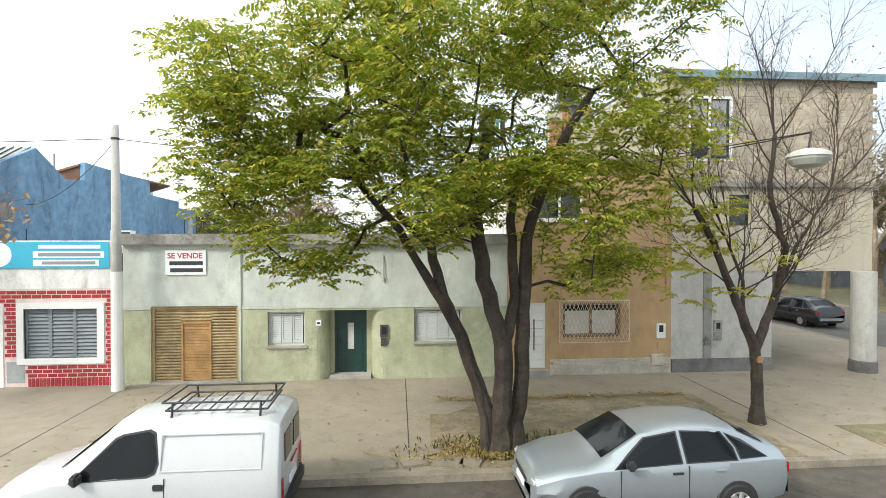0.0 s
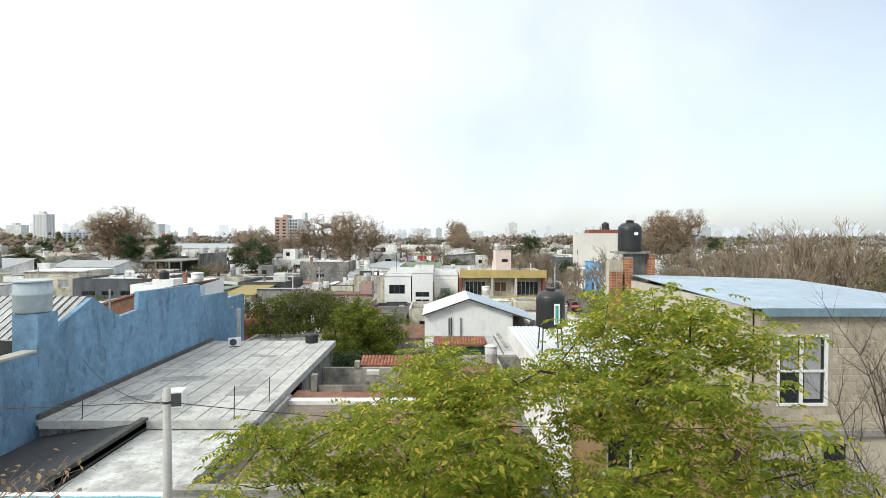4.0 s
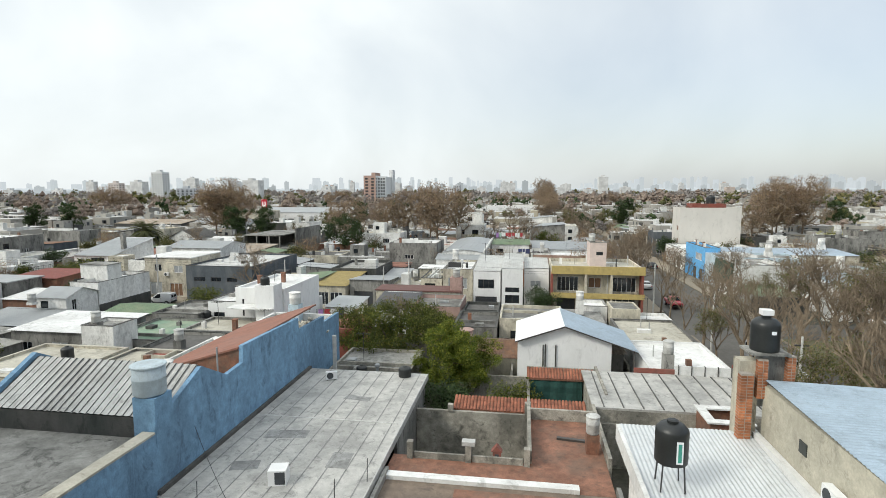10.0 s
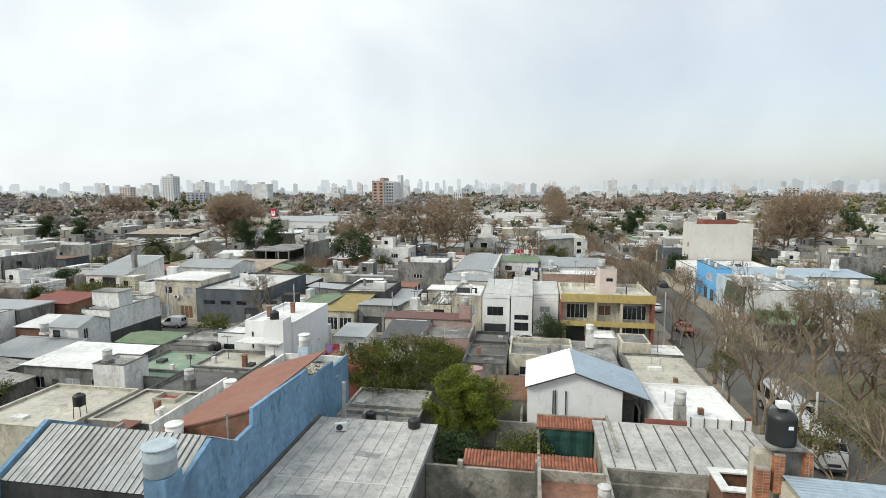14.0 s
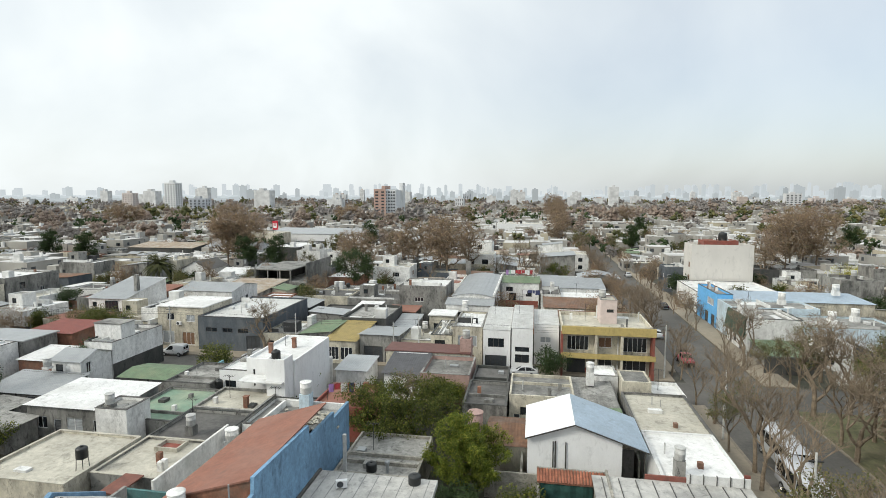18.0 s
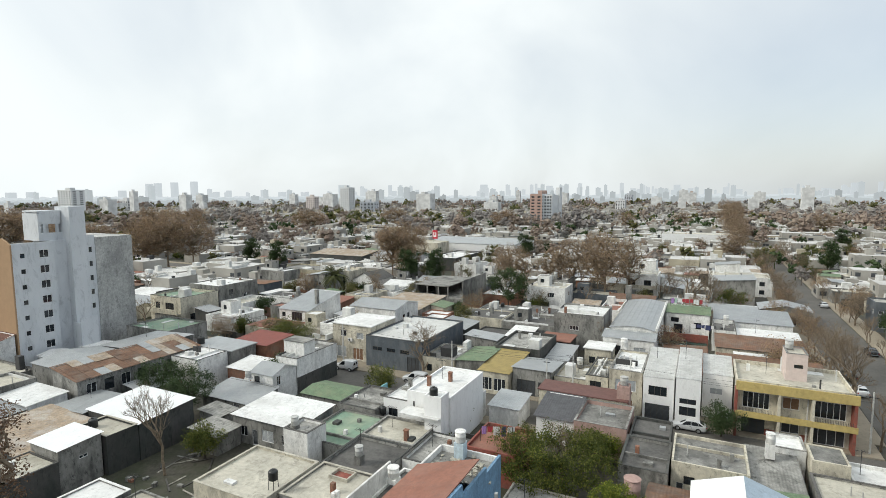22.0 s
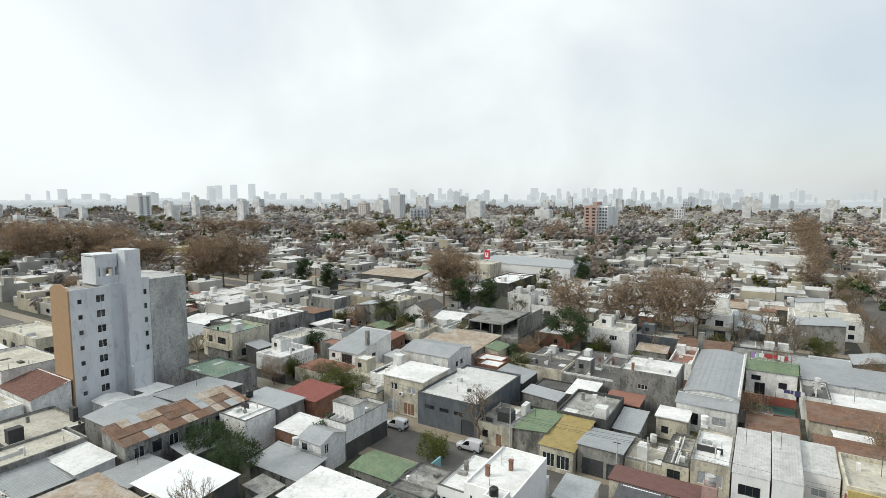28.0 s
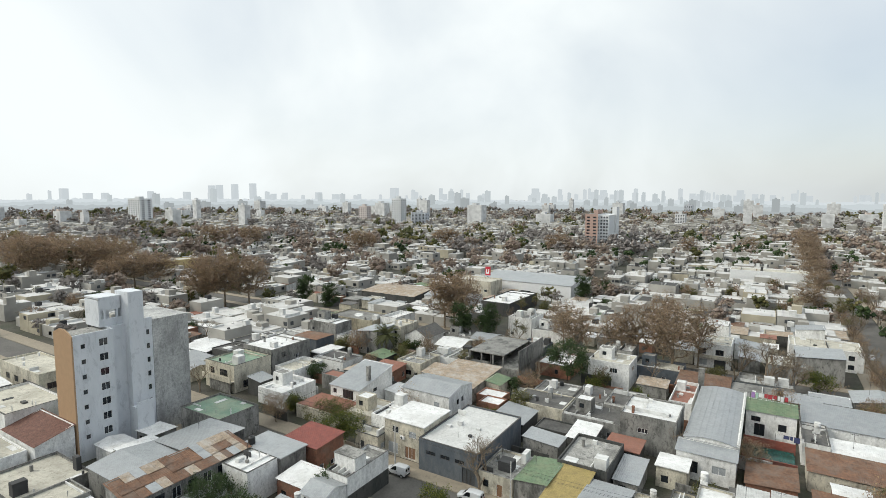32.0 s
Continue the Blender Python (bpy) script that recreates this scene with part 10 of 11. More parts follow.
    for x in wheels:
        for sy in (1, -1):
            q = at(x)
            yo = q[3] + 0.03
            # black disc on the body side stands in for the shade inside the arch
            arch = bmesh.new()
            lathe(arch, [(0.02, 0.05), (wr + 0.05, 0.05), (wr + 0.06, 0.04), (wr + 0.06, 0.0)], n=28)
            bmesh.ops.transform(arch, matrix=Matrix.Translation((x, sy * (yo - 0.03) - 0.025, wr)) @ pose(0, 0, 0, -90, 0, 0), verts=arch.verts[:])
            part("wheel_arch", arch, TRIM, th)
            ty = bmesh.new()
            lathe(ty, [(wr * 0.62, -0.1), (wr * 0.94, -0.1), (wr, -0.07), (wr, 0.07), (wr * 0.94, 0.1), (wr * 0.62, 0.1)], n=24)
            bmesh.ops.transform(ty, matrix=Matrix.Translation((x, sy * (yo - 0.07), wr)) @ pose(0, 0, 0, -90, 0, 0), verts=ty.verts[:])
            tyre = part("wheel", ty, RUBBER, th)
            rm = bmesh.new()
            for k in range(7):
                a = 2 * math.pi * k / 7
                c, s = math.cos(a), math.sin(a)
                tube(rm, (c * 0.04, s * 0.04, 0.1), (c * wr * 0.6, s * wr * 0.6, 0.095), 0.035, 0.045, n=5)
            lathe(rm, [(wr * 0.64, 0.07), (wr * 0.64, 0.104), (wr * 0.55, 0.104), (wr * 0.55, 0.07)], n=20)
            lathe(rm, [(0.06, 0.08), (0.06, 0.118)], n=12)
            bmesh.ops.transform(rm, matrix=Matrix.Translation((x, sy * (yo - 0.07), wr)) @ pose(0, 0, 0, -90 * sy, 0, 0), verts=rm.verts[:])
            part("rim", rm, ALLOY, tyre)
    for nm, m, b in lamps:
        for sy in (1, -1):
            x0, x1, y0, y1, z0, z1 = b
            part(nm, softbox(x0, x1, min(sy * y0, sy * y1), max(sy * y0, sy * y1), z0, z1), m, th)
    for nm, m, b in extras:
        part(nm, softbox(*b), m, th)
    return th


def seat(th, x, y, rz=180):
    th.matrix_world = pose(x, y, 0.035, 0, 0, rz)
    return th


VAN = [(2.05, 0.3, 0.55, 0.62, 0.62, 0.55, 0.72), (1.98, 0.22, 0.72, 0.78, 0.72, 0.68, 0.86), (1.5, 0.2, 0.8, 0.84, 0.88, 0.74, 1.0), (1.16, 0.2, 0.82, 0.86, 0.98, 0.72, 1.1), (0.4, 0.2, 0.83, 0.86, 1.02, 0.66, 1.71), (-0.2, 0.2, 0.83, 0.86, 1.03, 0.68, 1.8), (-1.2, 0.2, 0.83, 0.86, 1.04, 0.69, 1.82), (-1.85, 0.24, 0.83, 0.86, 1.05, 0.69, 1.79), (-2.02, 0.3, 0.8, 0.84, 1.05, 0.68, 1.72), (-2.06, 0.36, 0.76, 0.8, 1.0, 0.64, 1.6)]
van = vehicle("van", "white small panel van parked at the kerb", PAINT_W, VAN,
              [[(0.9, 0.06), (0.84, 0.2), (0.3, 0.8), (0.2, 0.85), (-0.15, 0.87), (-0.23, 0.8), (-0.3, 0.3), (-0.26, 0.12), (-0.15, 0.06)]],
              [("windscreen", (1.08, 0.46, 0.03, 0.03))], (1.25, -1.35), 0.3,
              [("tail_lamp", LAMP_R, (-2.075, -1.98, 0.66, 0.815, 0.55, 0.95)), ("head_lamp", LAMP_C, (1.8, 2.03, 0.5, 0.755, 0.66, 0.8)), ("door_handle", TRIM, (-0.4, -0.26, 0.86, 0.895, 0.86, 0.95)), ("mirror", TRIM, (0.7, 0.82, 0.84, 1.02, 1.0, 1.17)), ("side_strip", TRIM, (-1.9, 1.7, 0.845, 0.885, 0.33, 0.42)), ("panel_line", TRIM, (-0.42, -0.41, 0.855, 0.882, 0.4, 1.03)), ("rear_window", CARGLASS, (-2.075, -2.0, 0.06, 0.58, 1.08, 1.55))],
              [("rear_bumper", TRIM, (-2.13, -1.98, -0.78, 0.78, 0.3, 0.55)), ("plate", BANNER_W, (-2.09, -2.06, -0.25, 0.25, 0.62, 0.74)), ("front_bumper", TRIM, (1.95, 2.1, -0.62, 0.62, 0.28, 0.45)), ("emblem", LAMP_R, (-2.085, -2.06, -0.4, 0.1, 0.9, 0.94))])
bm = bmesh.new()
for sy in (1, -1):
    q0 = []
    for z0, y0 in ((1.12, 0.845), (1.62, 0.745)):
        tube(bm, (-0.35, sy * y0, z0), (-1.78, sy * y0, z0), 0.012, n=5)
    for x0 in (-0.35, -1.78):
        tube(bm, (x0, sy * 0.845, 1.12), (x0, sy * 0.745, 1.62), 0.012, n=5)
part("pressed_panel", bm, PAINT_W, van)
van2 = copy_thing(van, pose(-58.4, 79.4, 0.035, 0, 0, 180))
tagged(van2, "white small panel van parked in the back street")
van3 = copy_thing(van, pose(-44.0, 79.0, 0.035, 0, 0, 180))
tagged(van3, "white van parked beside the slate warehouse")
seat(van, -3.8, 8.8)
rk = thing("roof_rack", "black tubular steel roof rack on the white van", "roof rack", -3.6, 8.8, 0.035, 180)
for z, xs in ((1.9, 0.0), (2.02, 0.05)):
    for sy in (1, -1):
        part("rail", tube(bmesh.new(), (-0.1 + xs, sy * 0.5, z), (-1.6 - xs, sy * 0.5, z), 0.016, n=6), TRIM, rk)
    for x in (-0.1 + xs, -1.6 - xs):
        part("rail", tube(bmesh.new(), (x, -0.5, z), (x, 0.5, z), 0.016, n=6), TRIM, rk)
for i in range(6):
    x = -0.1 - 1.5 * (i + 0.5) / 6
    part("cross_bar", tube(bmesh.new(), (x, -0.5, 1.9), (x, 0.5, 1.9), 0.012, n=6), TRIM, rk)
for x in (-0.2, -1.5):
    for sy in (1, -1):
        part("foot", tube(bmesh.new(), (x, sy * 0.55, 1.79), (x, sy * 0.5, 2.02), 0.018, n=6), TRIM, rk)
SED = [(2.12, 0.32, 0.5, 0.6, 0.52, 0.52, 0.62), (2.05, 0.24, 0.68, 0.74, 0.62, 0.64, 0.74), (1.6, 0.2, 0.76, 0.81, 0.76, 0.7, 0.87), (1.05, 0.2, 0.79, 0.83, 0.84, 0.7, 0.95), (0.3, 0.2, 0.8, 0.835, 0.87, 0.58, 1.36), (-0.35, 0.2, 0.8, 0.835, 0.89, 0.58, 1.43), (-0.95, 0.2, 0.8, 0.835, 0.91, 0.575, 1.42), (-1.32, 0.2, 0.8, 0.835, 0.92, 0.57, 1.35), (-1.84, 0.22, 0.79, 0.82, 0.95, 0.62, 1.1), (-2.05, 0.26, 0.76, 0.8, 0.93, 0.66, 1.04), (-2.12, 0.36, 0.7, 0.74, 0.8, 0.6, 0.9), (-2.16, 0.42, 0.62, 0.68, 0.66, 0.56, 0.74)]
sed = vehicle("sedan", "silver four-door saloon car parked by the tree", PAINT_S, SED,
              [[(0.8, 0.1), (0.26, 0.86), (-0.26, 0.92), (-0.28, 0.1)], [(-0.38, 0.1), (-0.36, 0.92), (-1.02, 0.9), (-1.18, 0.5), (-1.2, 0.1)], [(-1.28, 0.14), (-1.26, 0.5), (-1.12, 0.88), (-1.36, 0.76), (-1.72, 0.24)]],
              [("windscreen", (0.98, 0.36, 0.05, 0.03)), ("rear_screen", (-1.38, -1.8, 0.04, 0.06))], (1.28, -1.2), 0.29,
              [("tail_lamp", LAMP_R, (-2.15, -1.98, 0.56, 0.79, 0.66, 0.9)), ("head_lamp", LAMP_C, (1.86, 2.09, 0.42, 0.735, 0.58, 0.7)), ("door_handle", TRIM, (-0.3, -0.12, 0.835, 0.862, 0.76, 0.8)), ("rear_handle", PAINT_S, (-1.02, -0.84, 0.835, 0.862, 0.78, 0.82)), ("mirror", TRIM, (0.5, 0.66, 0.82, 0.98, 0.88, 1.02)), ("panel_line", TRIM, (-0.395, -0.383, 0.835, 0.859, 0.3, 0.9)), ("panel_line", TRIM, (0.72, 0.732, 0.82, 0.856, 0.3, 0.86))],
              [("grille", TRIM, (2.07, 2.135, -0.4, 0.4, 0.52, 0.62)), ("plate", BANNER_W, (2.12, 2.15, -0.25, 0.25, 0.4, 0.5)), ("front_bumper", PAINT_S, (1.98, 2.16, -0.62, 0.62, 0.28, 0.46)), ("rear_bumper", PAINT_S, (-2.2, -2.04, -0.66, 0.66, 0.36, 0.58))])
for x, y, rz, p, lb in ((-2.6, 79.0, 180, PAINT_W, "white car parked before the white houses"), (21.6, 27.0, 90, PAINT_K, "black car parked on the side street"), (20.9, 104, 90, PAINT_W, "white car parked along the side street"), (21.0, 112, 90, PAINT_K, "dark car parked along the side street"), (28.2, 178, 90, PAINT_W, "pale car parked far up the side street"), (21.0, 188, 90, PAINT_K, "dark car parked far up the side street"), (21.0, 246, -90, PAINT_K, "dark car up the side street"), (21, 205, 90, PAINT_W, "white car up the side street"), (-10, 74, 0, PAINT_S, "silver car in the back street"), (-80, 74, 0, PAINT_K, "dark car in the back street"), (28, 130, 90, PAINT_K, "dark car by the far kerb")):
    c = copy_thing(sed, pose(x, y, 0.035, 0, 0, rz))
    tagged(c, lb)
    for o in c.children_recursive:
        if o.name.startswith("body"):
            o.data = o.data.copy()
            o.data.materials[0] = p
seat(sed, 4.2, 8.85)
PICK = [(2.2, 0.45, 0.6, 0.7, 0.75, 0.62, 0.85), (2.1, 0.4, 0.78, 0.84, 0.9, 0.76, 1.02), (1.1, 0.4, 0.84, 0.88, 1.0, 0.76, 1.12), (0.55, 0.4, 0.85, 0.88, 1.02, 0.66, 1.68), (-0.3, 0.4, 0.85, 0.88, 1.02, 0.66, 1.7), (-0.55, 0.4, 0.85, 0.88, 1.02, 0.84, 1.08), (-2.2, 0.45, 0.84, 0.87, 1.0, 0.84, 1.06)]
pk = vehicle("pickup", "red pickup with dark covered bed at the crossing", PAINT_R, PICK, [[(0.85, 0.1), (0.5, 0.86), (-0.2, 0.88), (-0.22, 0.1)]], [("windscreen", (1.05, 0.62, 0.04, 0.04))], (1.4, -1.4), 0.36,
             [("head_lamp", LAMP_C, (2.0, 2.16, 0.5, 0.78, 0.72, 0.86)), ("tail_lamp", LAMP_R, (-2.22, -2.1, 0.7, 0.85, 0.7, 0.95))], [("cargo_cover", TRIM, (-2.15, -0.62, -0.8, 0.8, 1.05, 1.9)), ("front_bumper", TRIM, (2.05, 2.26, -0.76, 0.76, 0.42, 0.62))])
seat(pk, 21.8, 88.5, -90)
# box lorry by the side street
TRK = [(3.6, 0.5, 1.0, 1.1, 1.3, 1.02, 1.55), (3.5, 0.45, 1.1, 1.15, 1.4, 1.05, 2.0), (3.1, 0.45, 1.12, 1.16, 1.4, 1.02, 2.6), (2.0, 0.45, 1.12, 1.16, 1.4, 1.02, 2.65), (-3.6, 0.45, 1.12, 1.16, 1.4, 1.06, 2.7)]
tk = vehicle("minibus", "old white minibus parked on the side street", PAINT_W, TRK, [[(3.0, 0.1), (2.85, 0.8), (2.0, 0.82), (2.0, 0.1)], [(1.8, 0.1), (1.8, 0.82), (0.2, 0.82), (0.2, 0.1)], [(0.0, 0.1), (0.0, 0.82), (-1.6, 0.82), (-1.6, 0.1)], [(-1.8, 0.1), (-1.8, 0.82), (-3.3, 0.82), (-3.3, 0.1)]], [("windscreen", (3.52, 3.16, 0.06, 0.06))], (2.4, -2.2), 0.42,
             [("head_lamp", LAMP_C, (3.5, 3.64, 0.6, 0.95, 0.85, 1.05))], [("grille", TRIM, (3.55, 3.66, -0.5, 0.5, 0.8, 1.05)), ("bumper", TRIM, (3.5, 3.74, -1.0, 1.0, 0.45, 0.65)), ("roof_hatch", FIBRO, (-0.5, 0.5, -0.4, 0.4, 2.7, 2.85))])
seat(tk, 22.6, 57.5, -90)
copy_thing(tk, pose(21.4, 50.2, 0.035, 0, 0, -90))
# ---- bricks, blocks, litter ----
def brick_mesh(name, w, d, h, m):
    bm = boxes((0, w, 0, d, 0, h))
    bmesh.ops.bevel(bm, geom=[e for e in bm.edges if e.calc_length() > 0], offset=min(w, h) * 0.06, segments=1, affect="EDGES")
    me = bpy.data.meshes.new(name)
    bm.to_mesh(me)
    bm.free()
    me.materials.append(m)
    return me


# red painted bricks of the shop front, running bond
BW, BH, J = 0.258, 0.1, 0.024
solider = brick_mesh("brick", 0.085, 0.06, 0.25, GLOSSRED)
OPN = [(-11.27, -8.76, 0.8, 2.67), (-12.92, -11.61, 0.0, 2.64), (-11.56, -11.04, 0.27, 0.91)]
z, row = 0.43, 0
full = brick_mesh("brick", BW, 0.05, BH, GLOSSRED)
while z + BH < 3.08:
    free = [(-14.9, -8.44)]
    for a, b, c, d in OPN:
        if c - 0.02 < z + BH and z < d + 0.02:
            free = [(l, r_) for lo_, hi_ in free for l, r_ in ((lo_, min(hi_, a)), (max(lo_, b), hi_)) if r_ - l > 0.06]
    for lo_, hi_ in free:
        x = hi_ - (0.18 if row % 2 else 0) + (0.0 if row % 2 else 0.0)
        edges = [hi_]
        if row % 2:
            edges.append(hi_ - 0.14)
        while edges[-1] - BW - J > lo_:
            edges.append(edges[-1] - BW - J)
        edges.append(lo_)
        for r_, l in zip(edges, edges[1:]):
            if r_ - l - J > 0.04:
                o = new("brick", full)
                o.parent = h2
                o.location = (l + J / 2, Y0 - 0.02, z)
                o.scale = ((r_ - l - J) / BW, 1, 1)
    z += BH + J
    row += 1
x = -8.54
while x > -14.6:
    if not any(x < b and x + 0.085 > a and c < 0.4 for a, b, c, d in OPN[1:]):
        o = new("brick", solider)
        o.parent = h2
        o.location = (x, Y0 - 0.025, 0.155)
    x -= 0.105
# split-face blocks of the corner building's top storey
blk = brick_mesh("block", 0.388, 0.05, 0.188, BLOCKS)
blkh = brick_mesh("block", 0.19, 0.05, 0.188, BLOCKS)
z, row = 6.43, 0
while z < 9.78:
    x = 8.92 - (0.2 if row % 2 else 0)
    while x < 15.9:
        w, me = (0.388, blk)
        xx = x
        if xx < 8.9:
            xx, w, me = x + 0.2, 0.19, blkh
        if xx + w > 9.44 and xx < 11.0 and z + 0.19 > 7.07 and z < 9.25:
            if xx < 9.25 and xx + 0.19 < 9.46:
                me, w = blkh, 0.19
            elif xx + 0.2 >= 10.99:
                xx, me, w = xx + 0.2, blkh, 0.19
            else:
                x += 0.4
                continue
        o = new("block", me)
        o.parent = h4
        o.location = (xx, Y0 + 0.021 + random.uniform(-0.003, 0.003), z)
        x += 0.4
    z += 0.2
    row += 1
# leaf litter round the tree and along the gutter
lt = thing("leaf_litter", "dry leaves strewn round the street tree", "leaves", 0, 0, 0, kind="stuff")
r = random.Random(88)
ms = Mesh()
for i in range(3200):
    k = r.random()
    if k < 0.5:
        x, y = 2.0 + r.gauss(0, 0.9), 10.6 + abs(r.gauss(0, 0.5)) - 0.3
        zz = 0.17
    elif k < 0.75:
        x, y, zz = r.uniform(1, 8), 14.3 + r.gauss(0, 0.12), 0.17
    else:
        x, y, zz = r.uniform(-8, 16), r.uniform(10, 16.4), 0.16
    if y < 9.96:
        y, zz = 9.6 - r.random() * 0.4, 0.04
    a = r.uniform(0, 6.28)
    ms.leaf(Vector((x, y, zz + 0.004 + r.random() * 0.03)), Vector((math.cos(a), math.sin(a), r.uniform(-0.1, 0.3))).normalized(), Vector((0, 0, 1)), r.uniform(0.05, 0.12), r.uniform(0.02, 0.035))
ms.put("dry_leaves", leaf_mat("litter_leaf", [(0.3, 0.2, 0.1), (0.22, 0.14, 0.07), (0.4, 0.3, 0.15), (0.36, 0.27, 0.08)], 0.1), lt)
wd2 = Mesh()
for i in range(420):
    x, y, zz = r.gauss(2.4, 1.0), r.uniform(10.2, 11.5), 0.16
    wd2.leaf(Vector((x, y, zz)), (rnd_dir(r) * 0.5 + Vector((0, 0, 1))).normalized(), rnd_dir(r), r.uniform(0.08, 0.22), 0.018)
weeds = tagged(thing("weeds", "tufts of green weeds at the tree's foot", "weeds", 0, 0, 0), kind="stuff")
wd2.put("blades", LEAF_BUSH, weeds)
# broken kerb slabs and paving scraps by the tree
for k, (x, y, w, d, a) in enumerate(((0.3, 10.3, 0.5, 0.35, 12), (0.95, 10.25, 0.6, 0.4, -8), (0.6, 10.75, 0.45, 0.3, 30), (-0.3, 10.2, 0.5, 0.3, 4), (1.4, 10.2, 0.4, 0.35, -20))):
    sl = thing("paving_slab", "loose broken paving slab near the kerb", "paving slab", x, y, 0.155, a, group="loose paving slabs")
    part("stone", boxes((-w / 2, w / 2, -d / 2, d / 2, 0, 0.05)), KERB, sl)
# street lamp head over the street, on its cable
lm = thing("street_lamp", "grey enamel street lamp hanging from a span cable", "street lamp", 7.35, 9.0, 6.0)
part("hood", lathe(bmesh.new(), [(0.36, 0.0), (0.34, 0.06), (0.22, 0.12), (0.08, 0.15)], n=20), FIBRO, lm)
part("globe", lathe(bmesh.new(), [(0.1, -0.2), (0.26, -0.15), (0.33, -0.05), (0.34, 0.0)], n=20), mat("lamp_glass", (0.45, 0.46, 0.42), rough=0.3, vary=0.05), lm)
part("span_wire", tube(bmesh.new(), (0.05, 0.0, 0.45), (-0.3, 7.72, 0.95), 0.012, n=5), CABLE, lm)
part("hanger", tube(bmesh.new(), (0, 0, 0.15), (0.05, 0.0, 0.46), 0.02, n=6), STEEL, lm)
wire("overhead_cable", [((7.4, 9.0, 6.44), (7.0, 16.6, 6.9), 0.05)])
# overhead line across the street, and lines above the back street
wire("overhead_cable", [((-26, 1.57, 4.13), (26, 1.61, 8.76), 0.02)], 0.01, "thick black overhead cable above the street")
for yy, zz in ((80.6, 6.8), (80.8, 7.2), (81.0, 6.4)):
    wire("overhead_cable", [((-100, yy, zz), (-60, yy, zz), 0.5), ((-60, yy, zz), (-18, yy, zz), 0.6), ((-18, yy, zz), (17, yy, zz), 0.5)], 0.014)
for x, y, hh in ((-60, 80.8, 7.6), (-18.3, 80.8, 7.6), (17.0, 80.8, 7.6), (-38, 80.7, 7.2), (18.6, 44, 7.5), (18.6, 62, 7.5), (30.2, 88, 8.0), (-22.2, 80.7, 6.5), (10.6, 80.6, 6.8)):
    pp = thing("utility_pole", "slim grey utility pole beside the street", "pole", x, y, 0.1, group="utility poles")
    part("shaft", lathe(bmesh.new(), [(0.13, 0), (0.08, hh)], n=10), FIBRO, pp)
    part("cross_arm", boxes((-0.5, 0.5, -0.04, 0.04, hh - 0.7, hh - 0.6)), STEEL, pp)

# tall street tree on the near side of the road
bt = thing("street_tree", "tall evergreen street tree on the near pavement", "tree", 9.2, 3.4, 0.0)
wb_ = Mesh()
wb_.seg((0, 0, 0), (0.1, 0, 4), 0.2, 0.16, 8)
wb_.seg((0.1, 0, 4), (-0.2, 0.2, 8), 0.16, 0.11, 8)
wb_.seg((-0.2, 0.2, 8), (-1.6, 0.9, 9.6), 0.08, 0.05, 6)
wb_.seg((-1.6, 0.9, 9.6), (-3.0, 1.6, 10.4), 0.05, 0.02, 6)
wb_.seg((-0.2, 0.2, 8), (0.4, 0.2, 11.5), 0.11, 0.05, 6)
wb_.put("trunk", BARK, bt)
lb_ = Mesh()
rq = random.Random(14)
tufts(rq, lb_, [(-3.0 + rq.uniform(-0.3, 0.9), 1.6 + rq.uniform(-0.5, 0.5), 10.3 + rq.uniform(-0.7, 0.7)) for _ in range(16)] + [(0.4 + rq.uniform(-1.2, 1.6), rq.uniform(-1.2, 1.2), 11 + rq.uniform(-1.5, 1.5)) for _ in range(40)], 60, 0.4, 0.14, 0.03, 0.6)
lb_.put("crown", LEAF_BUSH, bt)


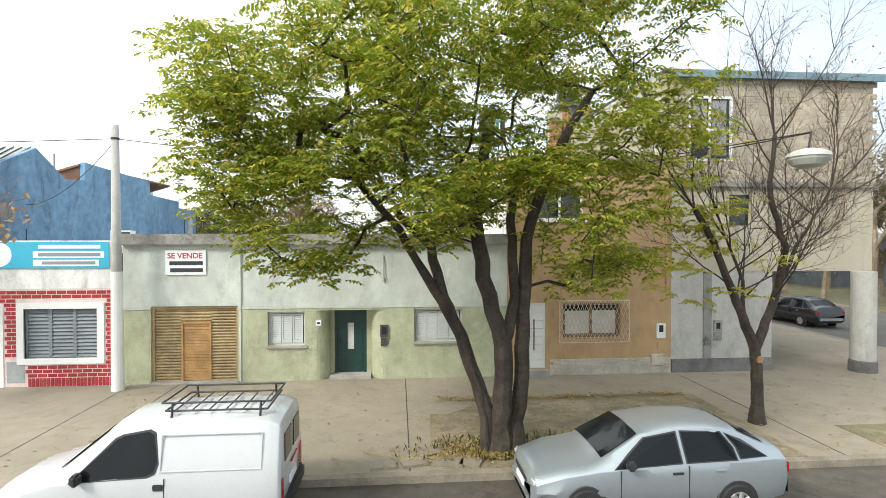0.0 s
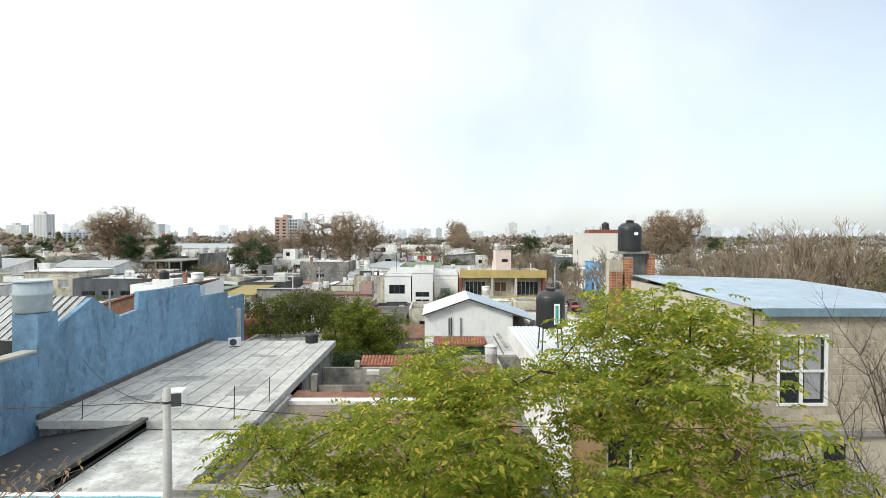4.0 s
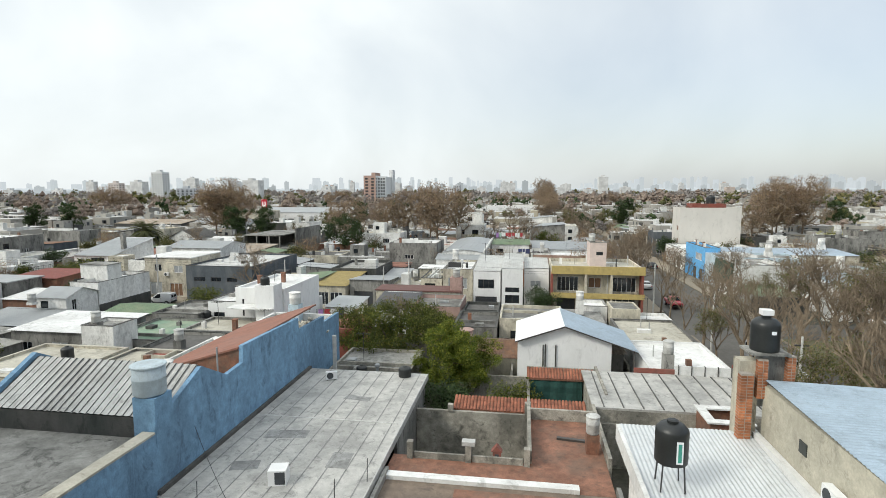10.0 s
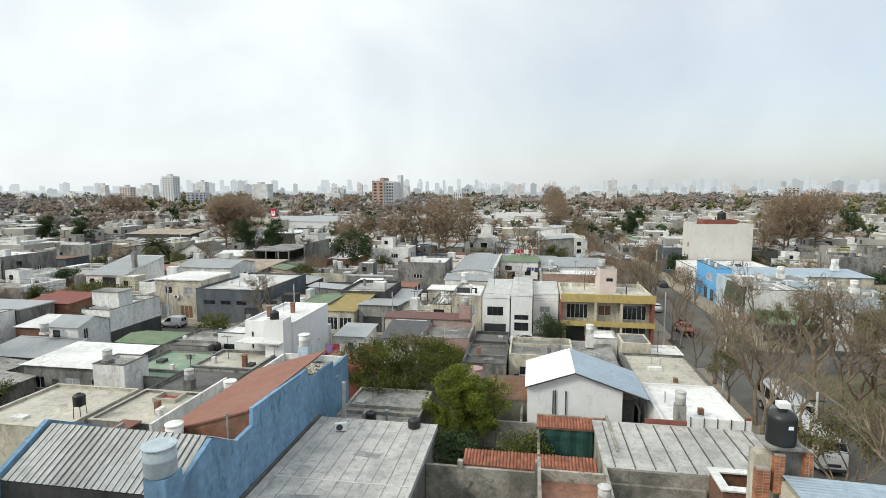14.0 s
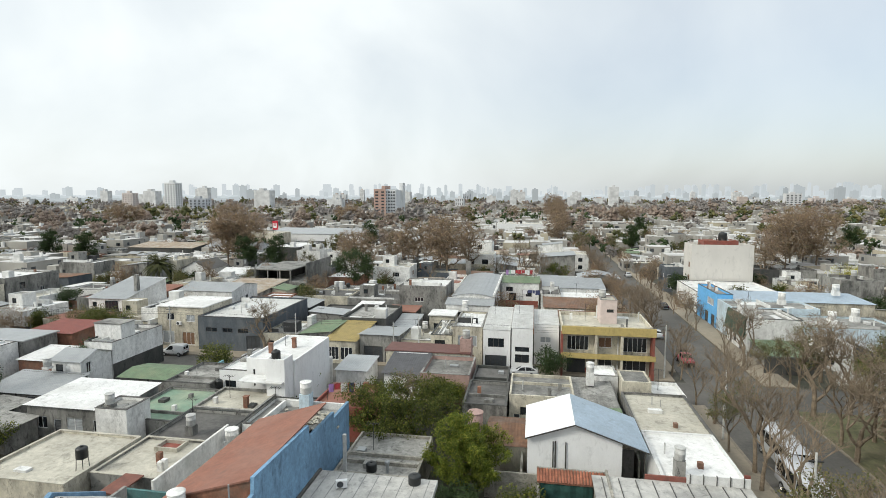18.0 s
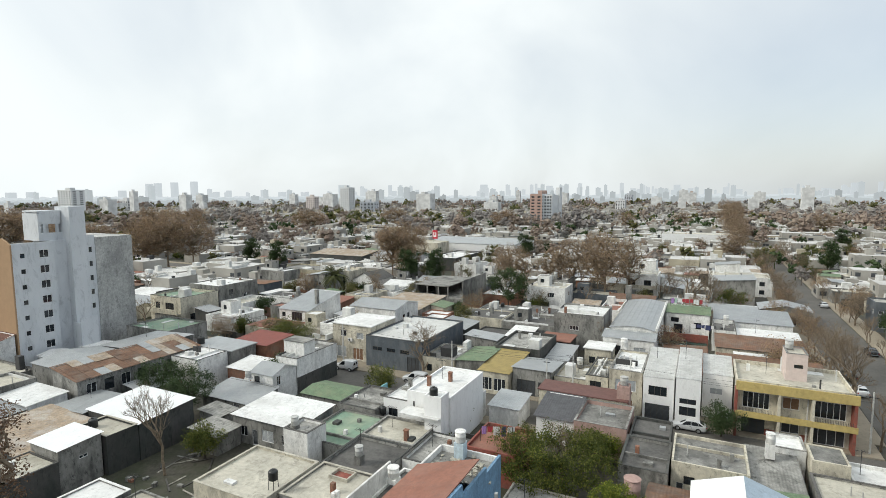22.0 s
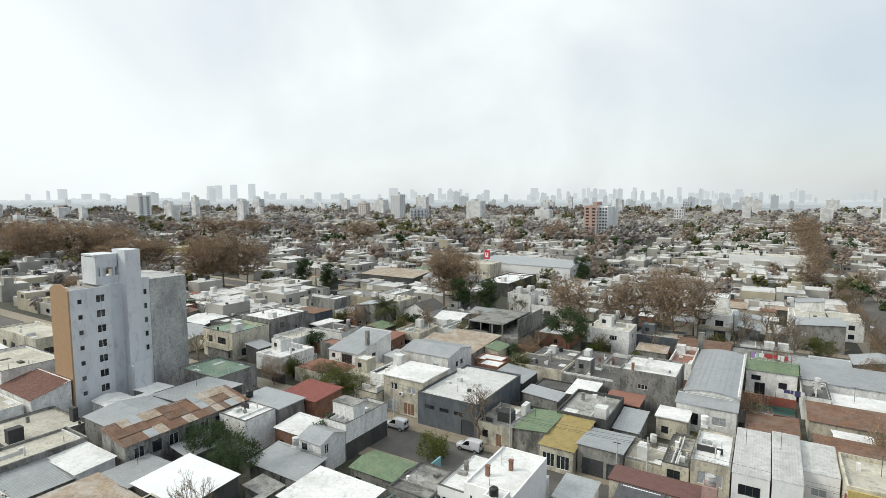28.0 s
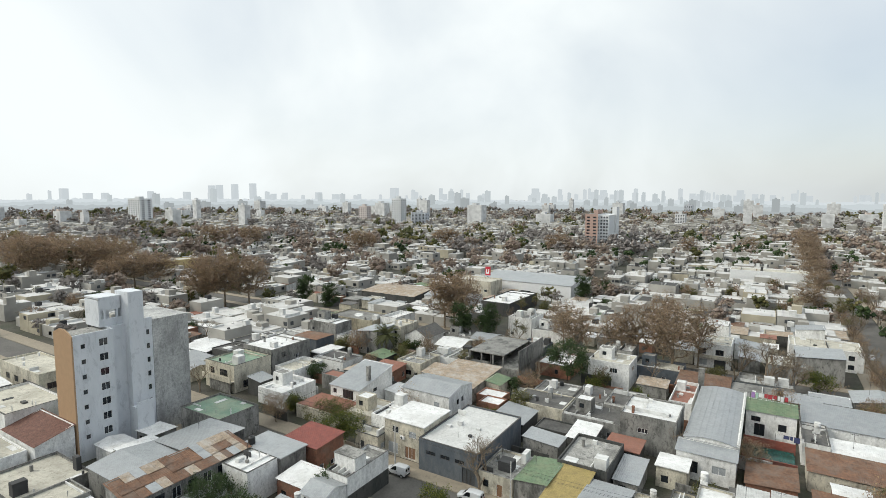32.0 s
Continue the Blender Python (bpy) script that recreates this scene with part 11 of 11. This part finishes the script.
# ---- washing hung on the roofs ----
def laundry(x, y, z, length, colours, seed, rz=0.0):
    """A line between two posts with hanging cloths, each creased."""
    r = random.Random(seed)
    th = thing("clothes_line", "washing hung on a rooftop clothes line", "clothes line", x, y, z, rz, group="clothes lines")
    for s in (0, length):
        part("post", tube(bmesh.new(), (s, 0, 0), (s, 0, 1.8), 0.03, n=6), STEEL, th)
    part("line", tube(bmesh.new(), (0, 0, 1.75), (length, 0, 1.75), 0.006, n=4), CABLE, th)
    a = 0.15
    while a < length - 0.5:
        w, h = r.uniform(0.4, 0.95), r.uniform(0.6, 1.2)
        bm = bmesh.new()
        k = 8
        rows = [[bm.verts.new((a + w * i / k, 0.03 * math.sin(i * 1.7 + a * 5) * j / 3 + 0.012, 1.76 - h * j / 3)) for i in range(k + 1)] for j in range(4)]
        for p, q in zip(rows, rows[1:]):
            for i in range(k):
                bm.faces.new((p[i], p[i + 1], q[i + 1], q[i]))
        o = part("cloth", bm, r.choice(colours), th)
        so = o.modifiers.new("solid", "SOLIDIFY")
        so.thickness = 0.008
        a += w + r.uniform(0.05, 0.2)


CL_W = mat("white_cloth", (0.7, 0.7, 0.7), vary=0.08)
CL_R = mat("red_cloth", (0.4, 0.05, 0.06), vary=0.1)
CL_B = mat("navy_cloth", (0.05, 0.06, 0.14), vary=0.1)
CL_G = mat("mint_cloth", (0.35, 0.5, 0.42), vary=0.1)
CL_P = mat("violet_cloth", (0.35, 0.2, 0.45), vary=0.1)
for x, y, z, n, c, rz in ((-23.5, 57.5, 3.4, 3.6, (CL_R, CL_B, CL_W, CL_P), 20), (-26.6, 38.6, 2.9, 6.0, (CL_W, CL_W, CL_G, CL_R), 75), (-8.0, 132.8, 5.9, 7.0, (CL_W, CL_P, CL_G, CL_W, CL_R), 0), (-3.6, 118.5, 3.6, 4.5, (CL_B, CL_B, CL_W), 0), (-36, 70, 0, 4, (CL_W, CL_R, CL_B), 30)):
    laundry(x, y, z, n, c, int(x * 7 + y), rz)
